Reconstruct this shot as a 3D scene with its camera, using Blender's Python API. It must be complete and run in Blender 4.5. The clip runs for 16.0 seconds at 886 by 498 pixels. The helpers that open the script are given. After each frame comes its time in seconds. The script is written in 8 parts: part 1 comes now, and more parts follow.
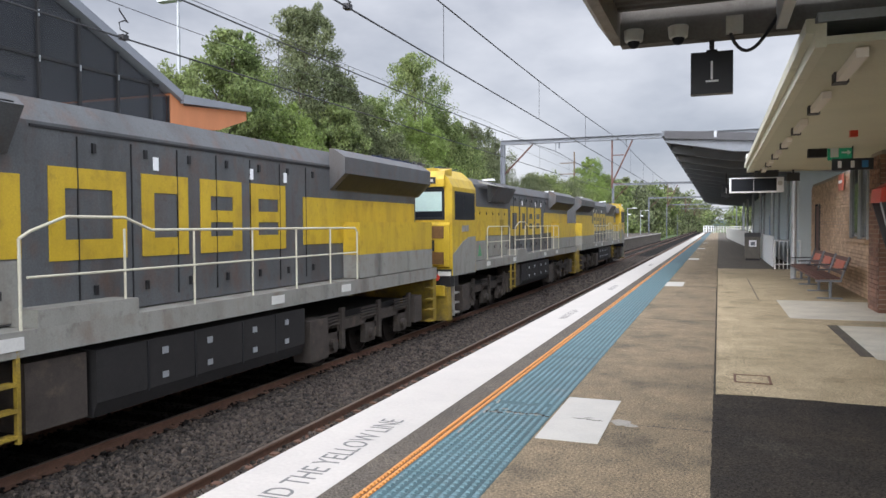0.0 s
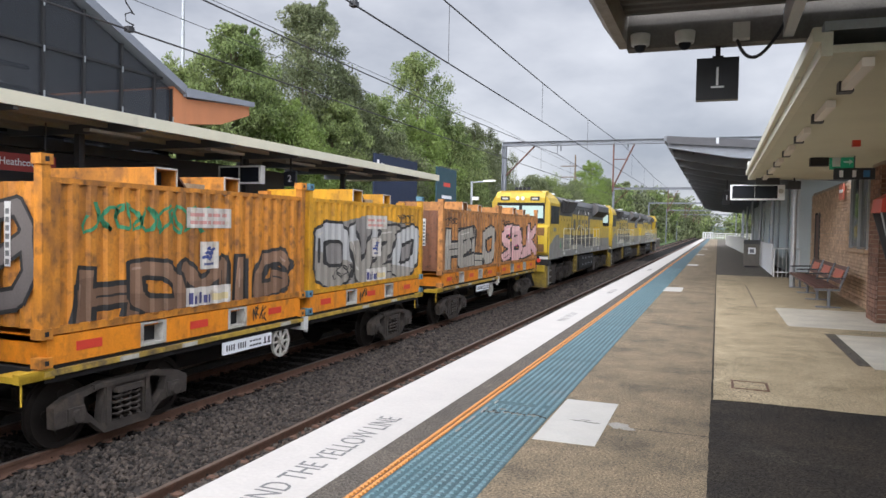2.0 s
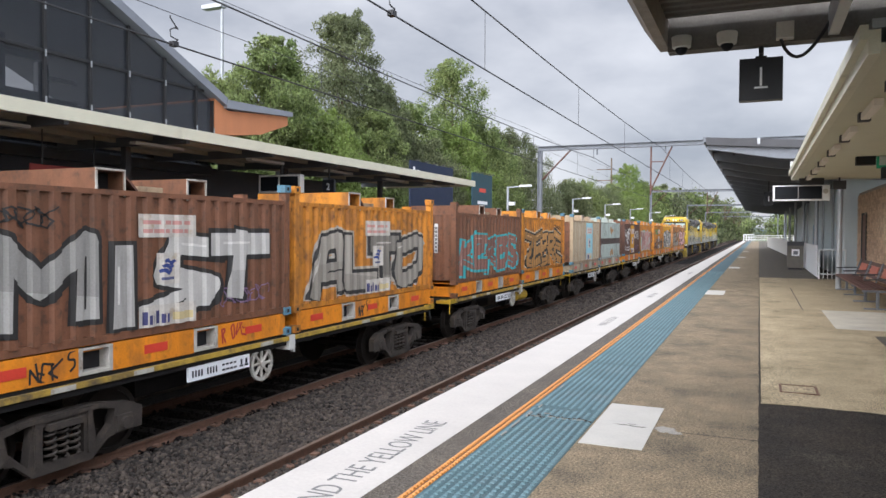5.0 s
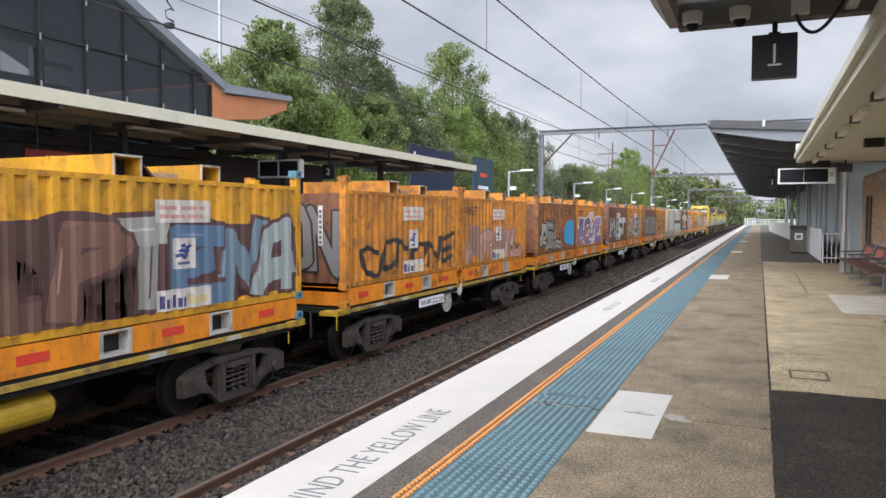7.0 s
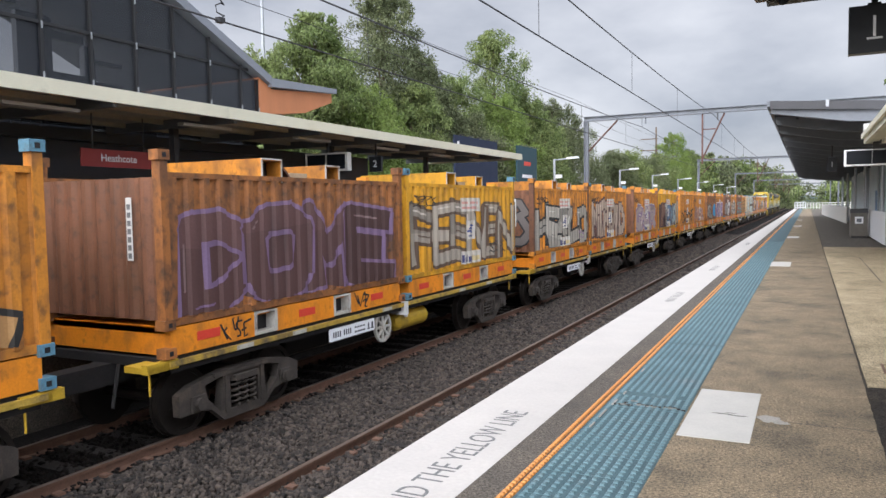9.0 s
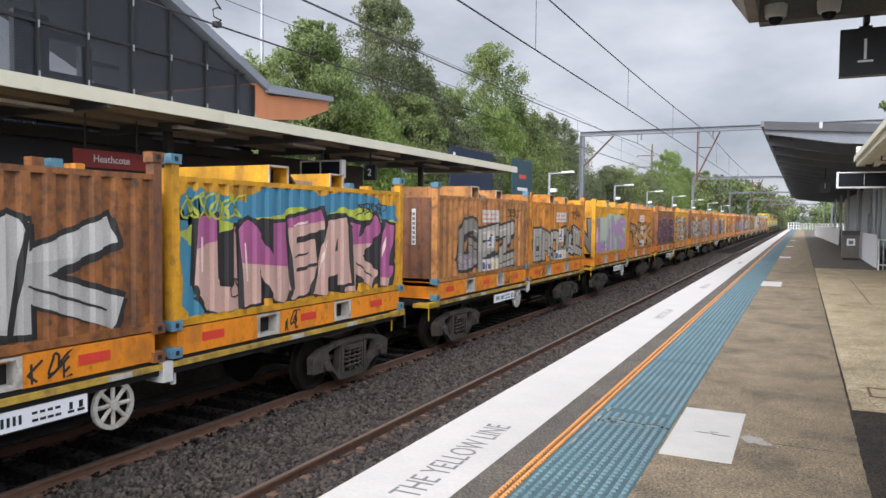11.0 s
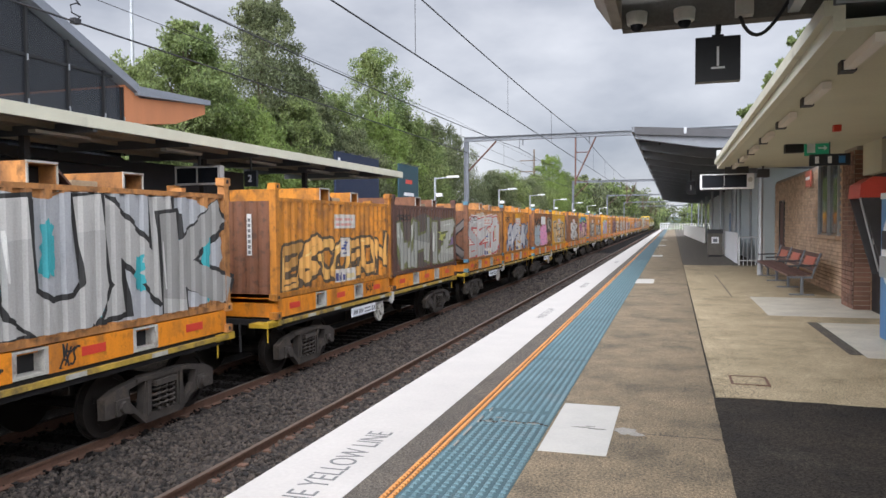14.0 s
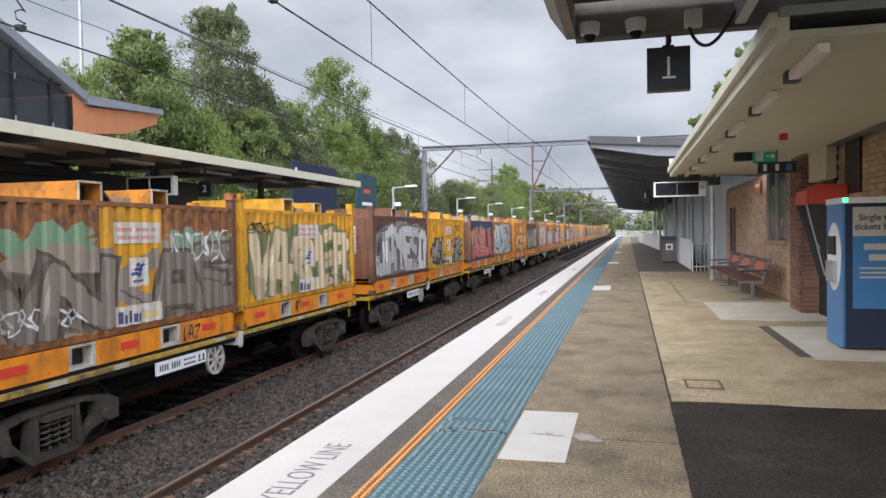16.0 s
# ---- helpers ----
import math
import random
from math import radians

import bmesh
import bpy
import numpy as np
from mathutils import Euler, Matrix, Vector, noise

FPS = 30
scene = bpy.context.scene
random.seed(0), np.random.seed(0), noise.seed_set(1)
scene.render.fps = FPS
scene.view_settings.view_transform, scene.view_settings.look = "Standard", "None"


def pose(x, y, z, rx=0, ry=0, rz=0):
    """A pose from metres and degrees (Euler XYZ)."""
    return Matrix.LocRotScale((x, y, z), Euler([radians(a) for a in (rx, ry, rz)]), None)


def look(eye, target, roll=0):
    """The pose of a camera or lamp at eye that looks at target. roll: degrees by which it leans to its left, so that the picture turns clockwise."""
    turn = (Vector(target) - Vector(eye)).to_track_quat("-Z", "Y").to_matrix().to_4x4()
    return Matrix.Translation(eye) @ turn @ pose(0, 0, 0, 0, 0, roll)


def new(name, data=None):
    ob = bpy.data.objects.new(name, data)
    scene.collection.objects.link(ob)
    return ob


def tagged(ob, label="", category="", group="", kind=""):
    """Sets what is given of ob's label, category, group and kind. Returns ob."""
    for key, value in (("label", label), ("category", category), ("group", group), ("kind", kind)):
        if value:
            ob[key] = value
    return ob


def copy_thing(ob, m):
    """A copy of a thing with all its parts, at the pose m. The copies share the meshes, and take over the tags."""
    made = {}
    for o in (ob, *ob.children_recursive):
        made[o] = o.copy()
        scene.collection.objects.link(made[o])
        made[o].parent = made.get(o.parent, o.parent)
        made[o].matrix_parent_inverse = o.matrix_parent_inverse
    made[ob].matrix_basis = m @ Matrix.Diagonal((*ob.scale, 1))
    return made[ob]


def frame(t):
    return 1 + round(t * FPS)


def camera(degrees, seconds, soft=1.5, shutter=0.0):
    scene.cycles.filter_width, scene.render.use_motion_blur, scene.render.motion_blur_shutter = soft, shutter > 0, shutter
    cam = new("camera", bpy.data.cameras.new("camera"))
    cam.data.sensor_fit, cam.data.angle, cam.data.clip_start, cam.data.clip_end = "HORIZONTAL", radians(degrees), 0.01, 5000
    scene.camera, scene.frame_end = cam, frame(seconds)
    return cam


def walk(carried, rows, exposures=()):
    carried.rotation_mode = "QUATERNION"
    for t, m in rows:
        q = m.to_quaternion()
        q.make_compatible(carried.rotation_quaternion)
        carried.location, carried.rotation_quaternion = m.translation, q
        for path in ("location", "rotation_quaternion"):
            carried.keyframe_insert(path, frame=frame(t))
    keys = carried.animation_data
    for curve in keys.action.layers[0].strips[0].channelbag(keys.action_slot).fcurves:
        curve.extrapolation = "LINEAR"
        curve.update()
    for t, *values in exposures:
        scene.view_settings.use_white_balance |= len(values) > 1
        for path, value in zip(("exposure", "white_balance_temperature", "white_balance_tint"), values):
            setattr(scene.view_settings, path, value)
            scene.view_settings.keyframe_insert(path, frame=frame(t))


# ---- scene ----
cam = camera(62.5, 16.0)
PATH = [
    (0, (0.233, -0.113, 1.66), (-0.473, 1.757, 1.596), -0.3),
    (0.5, (0.236, -0.134, 1.671), (-0.473, 1.734, 1.599), -0.1),
    (1, (0.223, -0.14, 1.669), (-0.495, 1.725, 1.593), 0.7),
    (1.5, (0.22, -0.114, 1.651), (-0.493, 1.753, 1.581), 0.8),
    (2, (0.212, -0.129, 1.652), (-0.491, 1.742, 1.588), 1.1),
    (2.5, (0.201, -0.138, 1.654), (-0.498, 1.735, 1.592), 1.1),
    (3, (0.171, -0.153, 1.653), (-0.554, 1.711, 1.596), 1.5),
    (3.5, (0.166, -0.162, 1.655), (-0.6, 1.685, 1.605), 1.2),
    (4, (0.182, -0.207, 1.65), (-0.601, 1.633, 1.601), 0.7),
    (6.5, (0.112, -0.197, 1.649), (-0.683, 1.637, 1.588), 0.1),
    (7, (0.083, -0.055, 1.634), (-0.711, 1.778, 1.545), 0.1),
    (7.5, (0.032, 0.0, 1.641), (-0.804, 1.814, 1.543), -0.4),
    (8, (-0.168, 0.002, 1.668), (-1.052, 1.792, 1.546), -0.8),
    (8.5, (-0.272, 0.042, 1.664), (-1.163, 1.828, 1.545), -1.1),
    (11, (-0.231, 0.135, 1.663), (-1.111, 1.929, 1.576), 0.6),
    (11.5, (-0.21, 0.158, 1.661), (-1.027, 1.982, 1.591), 0.2),
    (12, (-0.199, 0.211, 1.642), (-0.957, 2.061, 1.572), 0.3),
    (12.5, (-0.198, 0.213, 1.645), (-0.93, 2.073, 1.563), 0.5),
    (13, (-0.2, 0.268, 1.639), (-0.903, 2.138, 1.545), 0.5),
    (13.5, (-0.183, 0.266, 1.641), (-0.841, 2.153, 1.56), 0.1),
    (14, (-0.176, 0.246, 1.645), (-0.776, 2.153, 1.574), -0.4),
    (14.5, (-0.183, 0.314, 1.621), (-0.736, 2.235, 1.548), -0.1),
    (15, (-0.186, 0.335, 1.617), (-0.7, 2.266, 1.551), -0.1),
    (15.5, (-0.173, 0.339, 1.613), (-0.659, 2.279, 1.562), -0.3),
    (16, (-0.169, 0.263, 1.641), (-0.661, 2.201, 1.594), -0.9),
]
walk(cam, [(t, look(eye, target, roll)) for t, eye, target, roll in PATH])

# ---- light ----
SUN_EL, SUN_ROT, ZENITH = 31.0, 196.0, 2.45
world = bpy.data.worlds.new("overcast_sky")
scene.world = world
world.use_nodes = True
wn, wl = world.node_tree.nodes, world.node_tree.links
wn.clear()
w_out = wn.new("ShaderNodeOutputWorld")
w_bg = wn.new("ShaderNodeBackground")
w_sky = wn.new("ShaderNodeTexSky")
w_sky.sky_type, w_sky.sun_disc = "NISHITA", False
w_sky.sun_elevation, w_sky.sun_rotation = radians(SUN_EL), radians(SUN_ROT)
w_skys = wn.new("ShaderNodeVectorMath")
w_skys.operation = "SCALE"
w_skys.inputs["Scale"].default_value = 0.11
wl.new(w_sky.outputs[0], w_skys.inputs[0])
w_tc = wn.new("ShaderNodeTexCoord")
w_map = wn.new("ShaderNodeMapping")
w_map.inputs["Scale"].default_value = (1.5, 1.5, 3.4)
w_n = wn.new("ShaderNodeTexNoise")
w_n.inputs["Scale"].default_value, w_n.inputs["Detail"].default_value, w_n.inputs["Roughness"].default_value = 1.9, 6.0, 0.52
w_r = wn.new("ShaderNodeValToRGB")
w_r.color_ramp.elements[0].position, w_r.color_ramp.elements[1].position = 0.35, 0.65
w_r.color_ramp.elements[0].color, w_r.color_ramp.elements[1].color = (0.44, 0.475, 0.57, 1), (0.87, 0.895, 0.98, 1)
w_mix = wn.new("ShaderNodeMix")
w_mix.data_type = "RGBA"
w_mix.inputs[0].default_value = 0.9
wl.new(w_tc.outputs["Generated"], w_map.inputs[0])
wl.new(w_map.outputs[0], w_n.inputs["Vector"])
wl.new(w_n.outputs["Fac"], w_r.inputs[0])
wl.new(w_skys.outputs[0], w_mix.inputs[6])
wl.new(w_r.outputs[0], w_mix.inputs[7])
# the overcast dome grows brighter towards the zenith
w_sep = wn.new("ShaderNodeSeparateXYZ")
w_grad = wn.new("ShaderNodeMapRange")
w_grad.interpolation_type = "SMOOTHSTEP"
w_grad.inputs[1].default_value, w_grad.inputs[2].default_value = 0.27, 0.55
w_grad.inputs[3].default_value, w_grad.inputs[4].default_value = 1.0, ZENITH
w_mul = wn.new("ShaderNodeVectorMath")
w_mul.operation = "SCALE"
wl.new(w_tc.outputs["Generated"], w_sep.inputs[0])
wl.new(w_sep.outputs[2], w_grad.inputs[0])
wl.new(w_mix.outputs[2], w_mul.inputs[0])
# and towards the veiled sun in the south
w_south = wn.new("ShaderNodeMapRange")
w_south.interpolation_type = "SMOOTHSTEP"
w_south.inputs[1].default_value, w_south.inputs[2].default_value = -0.22, 0.75
w_south.inputs[3].default_value, w_south.inputs[4].default_value = 1.0, 3.3
w_side = wn.new("ShaderNodeVectorMath")
w_side.operation = "DOT_PRODUCT"
w_side.inputs[1].default_value = (-0.12, -0.993, 0.0)
wl.new(w_tc.outputs["Generated"], w_side.inputs[0])
wl.new(w_side.outputs["Value"], w_south.inputs[0])
w_both = wn.new("ShaderNodeMath")
w_both.operation = "MULTIPLY"
wl.new(w_grad.outputs[0], w_both.inputs[0])
wl.new(w_south.outputs[0], w_both.inputs[1])
wl.new(w_both.outputs[0], w_mul.inputs["Scale"])
wl.new(w_mul.outputs[0], w_bg.inputs[0])
w_bg.inputs[1].default_value = 0.70
wl.new(w_bg.outputs[0], w_out.inputs[0])
sun = new("sun", bpy.data.lights.new("sun", "SUN"))
sun.data.energy, sun.data.angle, sun.data.color = 1.15, radians(60), (1.0, 0.92, 0.80)
sun.matrix_world = look((0, 0, 40), (4.6, 16.2, 30.0))
scene.view_settings.exposure = 0.45


# ---- materials ----
def mat(name, col, rough=0.7, metal=0.0, var=0.25, scale=6.0, fine=60.0, bump=0.15, col2=None, streak=0.0, island=0.0, rand=0.0, spec=0.4, dirt=None, dirt_amount=0.0, grit=0.62, rust=0.0, speck=0.0):
    """Surface with grain at two scales, dirt stains and relief; streak draws the stains out in z."""
    m = bpy.data.materials.new(name)
    m.use_nodes = True
    n, l = m.node_tree.nodes, m.node_tree.links
    b = n["Principled BSDF"]
    b.inputs["Roughness"].default_value, b.inputs["Metallic"].default_value = rough, metal
    b.inputs["Specular IOR Level"].default_value = spec
    tc = n.new("ShaderNodeTexCoord")
    mp = n.new("ShaderNodeMapping")
    mp.inputs["Scale"].default_value = (1, 1, 1.0 / (1.0 + 9 * streak))
    l.new(tc.outputs["Object"], mp.inputs[0])
    if rust:
        # each wall weathers differently
        oi = n.new("ShaderNodeObjectInfo")
        sh = n.new("ShaderNodeVectorMath")
        sh.operation = "SCALE"
        sh.inputs[0].default_value, sh.inputs["Scale"].default_value = (41.0, 67.0, 23.0), 1.0
        l.new(oi.outputs["Random"], sh.inputs["Scale"])
        l.new(sh.outputs[0], mp.inputs["Location"])
    n1 = n.new("ShaderNodeTexNoise")
    n1.inputs["Scale"].default_value, n1.inputs["Detail"].default_value, n1.inputs["Roughness"].default_value = scale, 9, grit
    n2 = n.new("ShaderNodeTexNoise")
    n2.inputs["Scale"].default_value, n2.inputs["Detail"].default_value, n2.inputs["Roughness"].default_value = fine, 4, 0.65
    l.new(mp.outputs[0], n1.inputs["Vector"])
    l.new(tc.outputs["Object"], n2.inputs["Vector"])
    c2 = col2 or tuple(c * (1 - var) for c in col)
    rp = n.new("ShaderNodeValToRGB")
    rp.color_ramp.elements[0].position, rp.color_ramp.elements[1].position = 0.32, 0.68
    rp.color_ramp.elements[0].color, rp.color_ramp.elements[1].color = (*c2, 1), (*col, 1)
    l.new(n1.outputs["Fac"], rp.inputs[0])
    mr = n.new("ShaderNodeMapRange")
    mr.inputs[1].default_value, mr.inputs[2].default_value = 0.25, 0.75
    mr.inputs[3].default_value, mr.inputs[4].default_value = 1 - var * 0.7, 1 + var * 0.45
    l.new(n2.outputs["Fac"], mr.inputs[0])
    out = rp.outputs[0]
    if dirt:
        n3 = n.new("ShaderNodeTexNoise")
        n3.inputs["Scale"].default_value, n3.inputs["Detail"].default_value, n3.inputs["Roughness"].default_value = scale * 0.55, 9, 0.68
        l.new(mp.outputs[0], n3.inputs["Vector"])
        r3 = n.new("ShaderNodeMapRange")
        r3.inputs[1].default_value, r3.inputs[2].default_value = 0.62 - 0.3 * dirt_amount, 0.78 - 0.2 * dirt_amount
        l.new(n3.outputs["Fac"], r3.inputs[0])
        dm = n.new("ShaderNodeMix")
        dm.data_type = "RGBA"
        l.new(r3.outputs[0], dm.inputs[0])
        l.new(out, dm.inputs[6])
        dm.inputs[7].default_value = (*dirt, 1)
        out = dm.outputs[2]
    if speck:
        n5 = n.new("ShaderNodeTexNoise")
        n5.inputs["Scale"].default_value, n5.inputs["Detail"].default_value, n5.inputs["Roughness"].default_value = 60.0, 5, 0.8
        m5 = n.new("ShaderNodeMapping")
        m5.inputs["Scale"].default_value = (0.8, 1.0, 1.0)
        l.new(tc.outputs["Object"], m5.inputs[0])
        l.new(m5.outputs[0], n5.inputs["Vector"])
        r5 = n.new("ShaderNodeMapRange")
        r5.inputs[1].default_value, r5.inputs[2].default_value = 0.41, 0.59
        r5.inputs[3].default_value, r5.inputs[4].default_value = 1 - speck, 1 + speck
        l.new(n5.outputs["Fac"], r5.inputs[0])
        v5 = n.new("ShaderNodeVectorMath")
        v5.operation = "SCALE"
        l.new(out, v5.inputs[0])
        l.new(r5.outputs[0], v5.inputs["Scale"])
        out = v5.outputs[0]
    if rust:
        for sz, cut, tone, most in (((1.2, 3.0, 0.5), 0.55, (0.085, 0.042, 0.024), 0.5), ((3.0, 3.0, 2.2), 0.58, (0.13, 0.06, 0.03), 0.85), ((8.0, 8.0, 7.0), 0.62, (0.05, 0.032, 0.024), 0.85)):
            m4 = n.new("ShaderNodeMapping")
            m4.inputs["Scale"].default_value = sz
            l.new(tc.outputs["Object"], m4.inputs[0])
            l.new(sh.outputs[0], m4.inputs["Location"])
            n4 = n.new("ShaderNodeTexNoise")
            n4.inputs["Scale"].default_value, n4.inputs["Detail"].default_value, n4.inputs["Roughness"].default_value = 1.0, 6, 0.52
            l.new(m4.outputs[0], n4.inputs["Vector"])
            r4 = n.new("ShaderNodeMapRange")
            r4.inputs[1].default_value, r4.inputs[2].default_value = cut - 0.13 * rust, cut + 0.10
            r4.inputs[4].default_value = most * min(rust, 1)
            l.new(n4.outputs["Fac"], r4.inputs[0])
            d4 = n.new("ShaderNodeMix")
            d4.data_type = "RGBA"
            l.new(r4.outputs[0], d4.inputs[0])
            l.new(out, d4.inputs[6])
            d4.inputs[7].default_value = (*tone, 1)
            out = d4.outputs[2]
    vm = n.new("ShaderNodeVectorMath")
    vm.operation = "SCALE"
    l.new(out, vm.inputs[0])
    fac = mr.outputs[0]
    if island or rand:
        g = n.new("ShaderNodeNewGeometry") if island else n.new("ShaderNodeObjectInfo")
        r2 = n.new("ShaderNodeMapRange")
        k = island or rand
        r2.inputs[3].default_value, r2.inputs[4].default_value = 1 - k, 1 + k
        l.new(g.outputs["Random Per Island" if island else "Random"], r2.inputs[0])
        mu = n.new("ShaderNodeMath")
        mu.operation = "MULTIPLY"
        l.new(fac, mu.inputs[0])
        l.new(r2.outputs[0], mu.inputs[1])
        fac = mu.outputs[0]
    l.new(fac, vm.inputs["Scale"])
    l.new(vm.outputs[0], b.inputs["Base Color"])
    if bump:
        bp = n.new("ShaderNodeBump")
        bp.inputs["Strength"].default_value, bp.inputs["Distance"].default_value = bump, 0.02
        l.new(n2.outputs["Fac"], bp.inputs["Height"])
        l.new(bp.outputs[0], b.inputs["Normal"])
    rr = n.new("ShaderNodeMapRange")
    rr.inputs[3].default_value, rr.inputs[4].default_value = max(rough - 0.12, 0.02), min(rough + 0.12, 1)
    l.new(n1.outputs["Fac"], rr.inputs[0])
    l.new(rr.outputs[0], b.inputs["Roughness"])
    return m


def glow(name, col, power):
    m = bpy.data.materials.new(name)
    m.use_nodes = True
    b = m.node_tree.nodes["Principled BSDF"]
    b.inputs["Base Color"].default_value = (*col, 1)
    b.inputs["Emission Color"].default_value, b.inputs["Emission Strength"].default_value = (*col, 1), power
    return m


def tinted(name, col, alpha, rough=0.05):
    """Tinted pane: part clear, part dark gloss."""
    m = bpy.data.materials.new(name)
    m.use_nodes = True
    b = m.node_tree.nodes["Principled BSDF"]
    b.inputs["Base Color"].default_value, b.inputs["Alpha"].default_value, b.inputs["Roughness"].default_value = (*col, 1), alpha, rough
    return m


def leafy(name, *a, **k):
    """Foliage: light passes through the leaves."""
    m = mat(name, *a, **k)
    n, l = m.node_tree.nodes, m.node_tree.links
    b, o = n["Principled BSDF"], n["Material Output"]
    tr = n.new("ShaderNodeBsdfTranslucent")
    l.new(b.inputs["Base Color"].links[0].from_socket, tr.inputs[0])
    mx = n.new("ShaderNodeMixShader")
    mx.inputs[0].default_value = 0.45
    l.new(b.outputs[0], mx.inputs[1])
    l.new(tr.outputs[0], mx.inputs[2])
    l.new(mx.outputs[0], o.inputs[0])
    return m


M = {}
M["concrete"] = mat("concrete", (0.30, 0.228, 0.142), 0.85, speck=0.6, var=0.75, scale=2.2, fine=75, bump=0.6, col2=(0.142, 0.108, 0.068), dirt=(0.095, 0.078, 0.052), dirt_amount=0.44, grit=0.82)
M["concrete_worn"] = mat("concrete_worn", (0.49, 0.39, 0.25), 0.85, speck=0.6, var=0.6, scale=1.5, fine=75, bump=0.5, col2=(0.25, 0.195, 0.112), dirt=(0.185, 0.15, 0.085), dirt_amount=0.35, grit=0.78)
M["grime"] = mat("grime", (0.10, 0.095, 0.085), 0.85, var=0.6, scale=14, fine=80, bump=0.2, col2=(0.26, 0.25, 0.225), grit=0.8)
M["smudge"] = mat("smudge", (0.36, 0.34, 0.30), 0.8, var=0.5, scale=9, fine=70, bump=0.2, col2=(0.24, 0.22, 0.19), grit=0.8)
M["concrete_pale"] = mat("concrete_pale", (0.60, 0.55, 0.45), 0.8, var=0.3, scale=1.5, fine=60, bump=0.2)
M["asphalt"] = mat("asphalt", (0.066, 0.054, 0.041), 0.85, spec=0.15, speck=0.7, var=0.8, scale=0.9, fine=95, bump=0.8, dirt=(0.095, 0.085, 0.068), dirt_amount=0.2, col2=(0.020, 0.0185, 0.0175), grit=0.8)
M["asphalt_old"] = mat("asphalt_old", (0.135, 0.112, 0.086), 0.85, speck=0.6, var=0.75, scale=1.6, fine=90, bump=0.5, col2=(0.06, 0.052, 0.043), grit=0.8)
M["white_paint"] = mat("white_paint", (0.475, 0.442, 0.405), 0.6, var=0.12, scale=2, fine=30, bump=0.1, dirt=(0.5, 0.48, 0.44), dirt_amount=0.03)
M["patch_paint"] = mat("patch_paint", (0.47, 0.45, 0.405), 0.65, var=0.12, scale=3, fine=40, bump=0.15)
M["letter_faded"] = mat("letter_faded", (0.32, 0.31, 0.295), 0.7, var=0.3, scale=20, fine=60, bump=0.0)
M["letter_grey"] = mat("letter_grey", (0.17, 0.17, 0.165), 0.7, var=0.3, scale=20, fine=60, bump=0.0)
M["line_bed"] = mat("line_bed", (0.16, 0.075, 0.03), 0.8, var=0.5, scale=5, fine=60, bump=0.2, col2=(0.07, 0.045, 0.03))
M["line_dots"] = mat("line_dots", (0.54, 0.225, 0.05), 0.55, var=0.15, scale=5, fine=60, bump=0.0)
M["tactile"] = mat("tactile", (0.05, 0.105, 0.12), 0.65, var=0.35, scale=2, fine=50, bump=0.15, col2=(0.035, 0.07, 0.08), rand=0.12, dirt=(0.10, 0.095, 0.085), dirt_amount=0.18)
M["stud"] = mat("stud", (0.125, 0.205, 0.222), 0.6, var=0.25, scale=2, fine=40, bump=0.0, col2=(0.075, 0.14, 0.155), dirt=(0.17, 0.19, 0.19), dirt_amount=0.2)
M["rail_side"] = mat("rail_side", (0.16, 0.085, 0.055), 0.85, var=0.35, scale=8, fine=80, bump=0.3)
M["rail_top"] = mat("rail_top", (0.20, 0.15, 0.12), 0.45, metal=0.6, var=0.2, scale=12, fine=80, bump=0.0)
# sleepers darkened too: shade under the train is put into their colour
M["sleeper"] = mat("sleeper", (0.026, 0.021, 0.017), 0.9, var=0.4, scale=5, fine=60, bump=0.4, rand=0.25)
# near-black copy of stone, with the train's shade put into the colour
M["stone_shaded"] = mat("stone_shaded", (0.013, 0.0105, 0.009), 0.9, spec=0.1, var=0.3, scale=3, fine=80, bump=0.2, island=0.6)
M["stone"] = mat("stone", (0.058, 0.045, 0.036), 0.85, var=0.3, scale=3, fine=80, bump=0.2, island=0.85)
M["ballast"] = mat("ballast", (0.015, 0.013, 0.0115), 0.95, spec=0.1, var=0.6, scale=25, fine=60, bump=0.9)
M["plat_wall"] = mat("plat_wall", (0.16, 0.15, 0.14), 0.9, var=0.3, scale=3, fine=40, bump=0.3)
M["grass"] = mat("grass", (0.10, 0.16, 0.045), 0.95, var=0.5, scale=1.0, fine=20, bump=0.8)
M["cream"] = mat("cream", (0.66, 0.64, 0.50), 0.6, var=0.1, scale=1.5, fine=40, bump=0.05, dirt=(0.40, 0.38, 0.30), dirt_amount=0.08)
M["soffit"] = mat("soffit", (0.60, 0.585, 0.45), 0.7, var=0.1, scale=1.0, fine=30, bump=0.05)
# slightly darker, greyer soffit colour for the far canopy
M["soffit_far"] = mat("soffit_far", (0.52, 0.50, 0.43), 0.8, var=0.2, scale=1.0, fine=30, bump=0.05)
M["steel_grey"] = mat("steel_grey", (0.20, 0.215, 0.24), 0.55, metal=0.3, var=0.2, scale=3, fine=50, bump=0.05)
M["steel_dark"] = mat("steel_dark", (0.075, 0.075, 0.08), 0.6, metal=0.2, var=0.25, scale=3, fine=50, bump=0.1)
M["galv"] = mat("galv", (0.42, 0.44, 0.46), 0.45, metal=0.5, var=0.15, scale=5, fine=50, bump=0.05)
M["roof_sheet"] = mat("roof_sheet", (0.105, 0.105, 0.115), 0.5, metal=0.3, var=0.2, scale=2, fine=30, bump=0.05)
M["canopy_steel"] = mat("canopy_steel", (0.16, 0.145, 0.125), 0.7, var=0.3, scale=4, fine=50, bump=0.1, dirt=(0.07, 0.06, 0.05), dirt_amount=0.25)
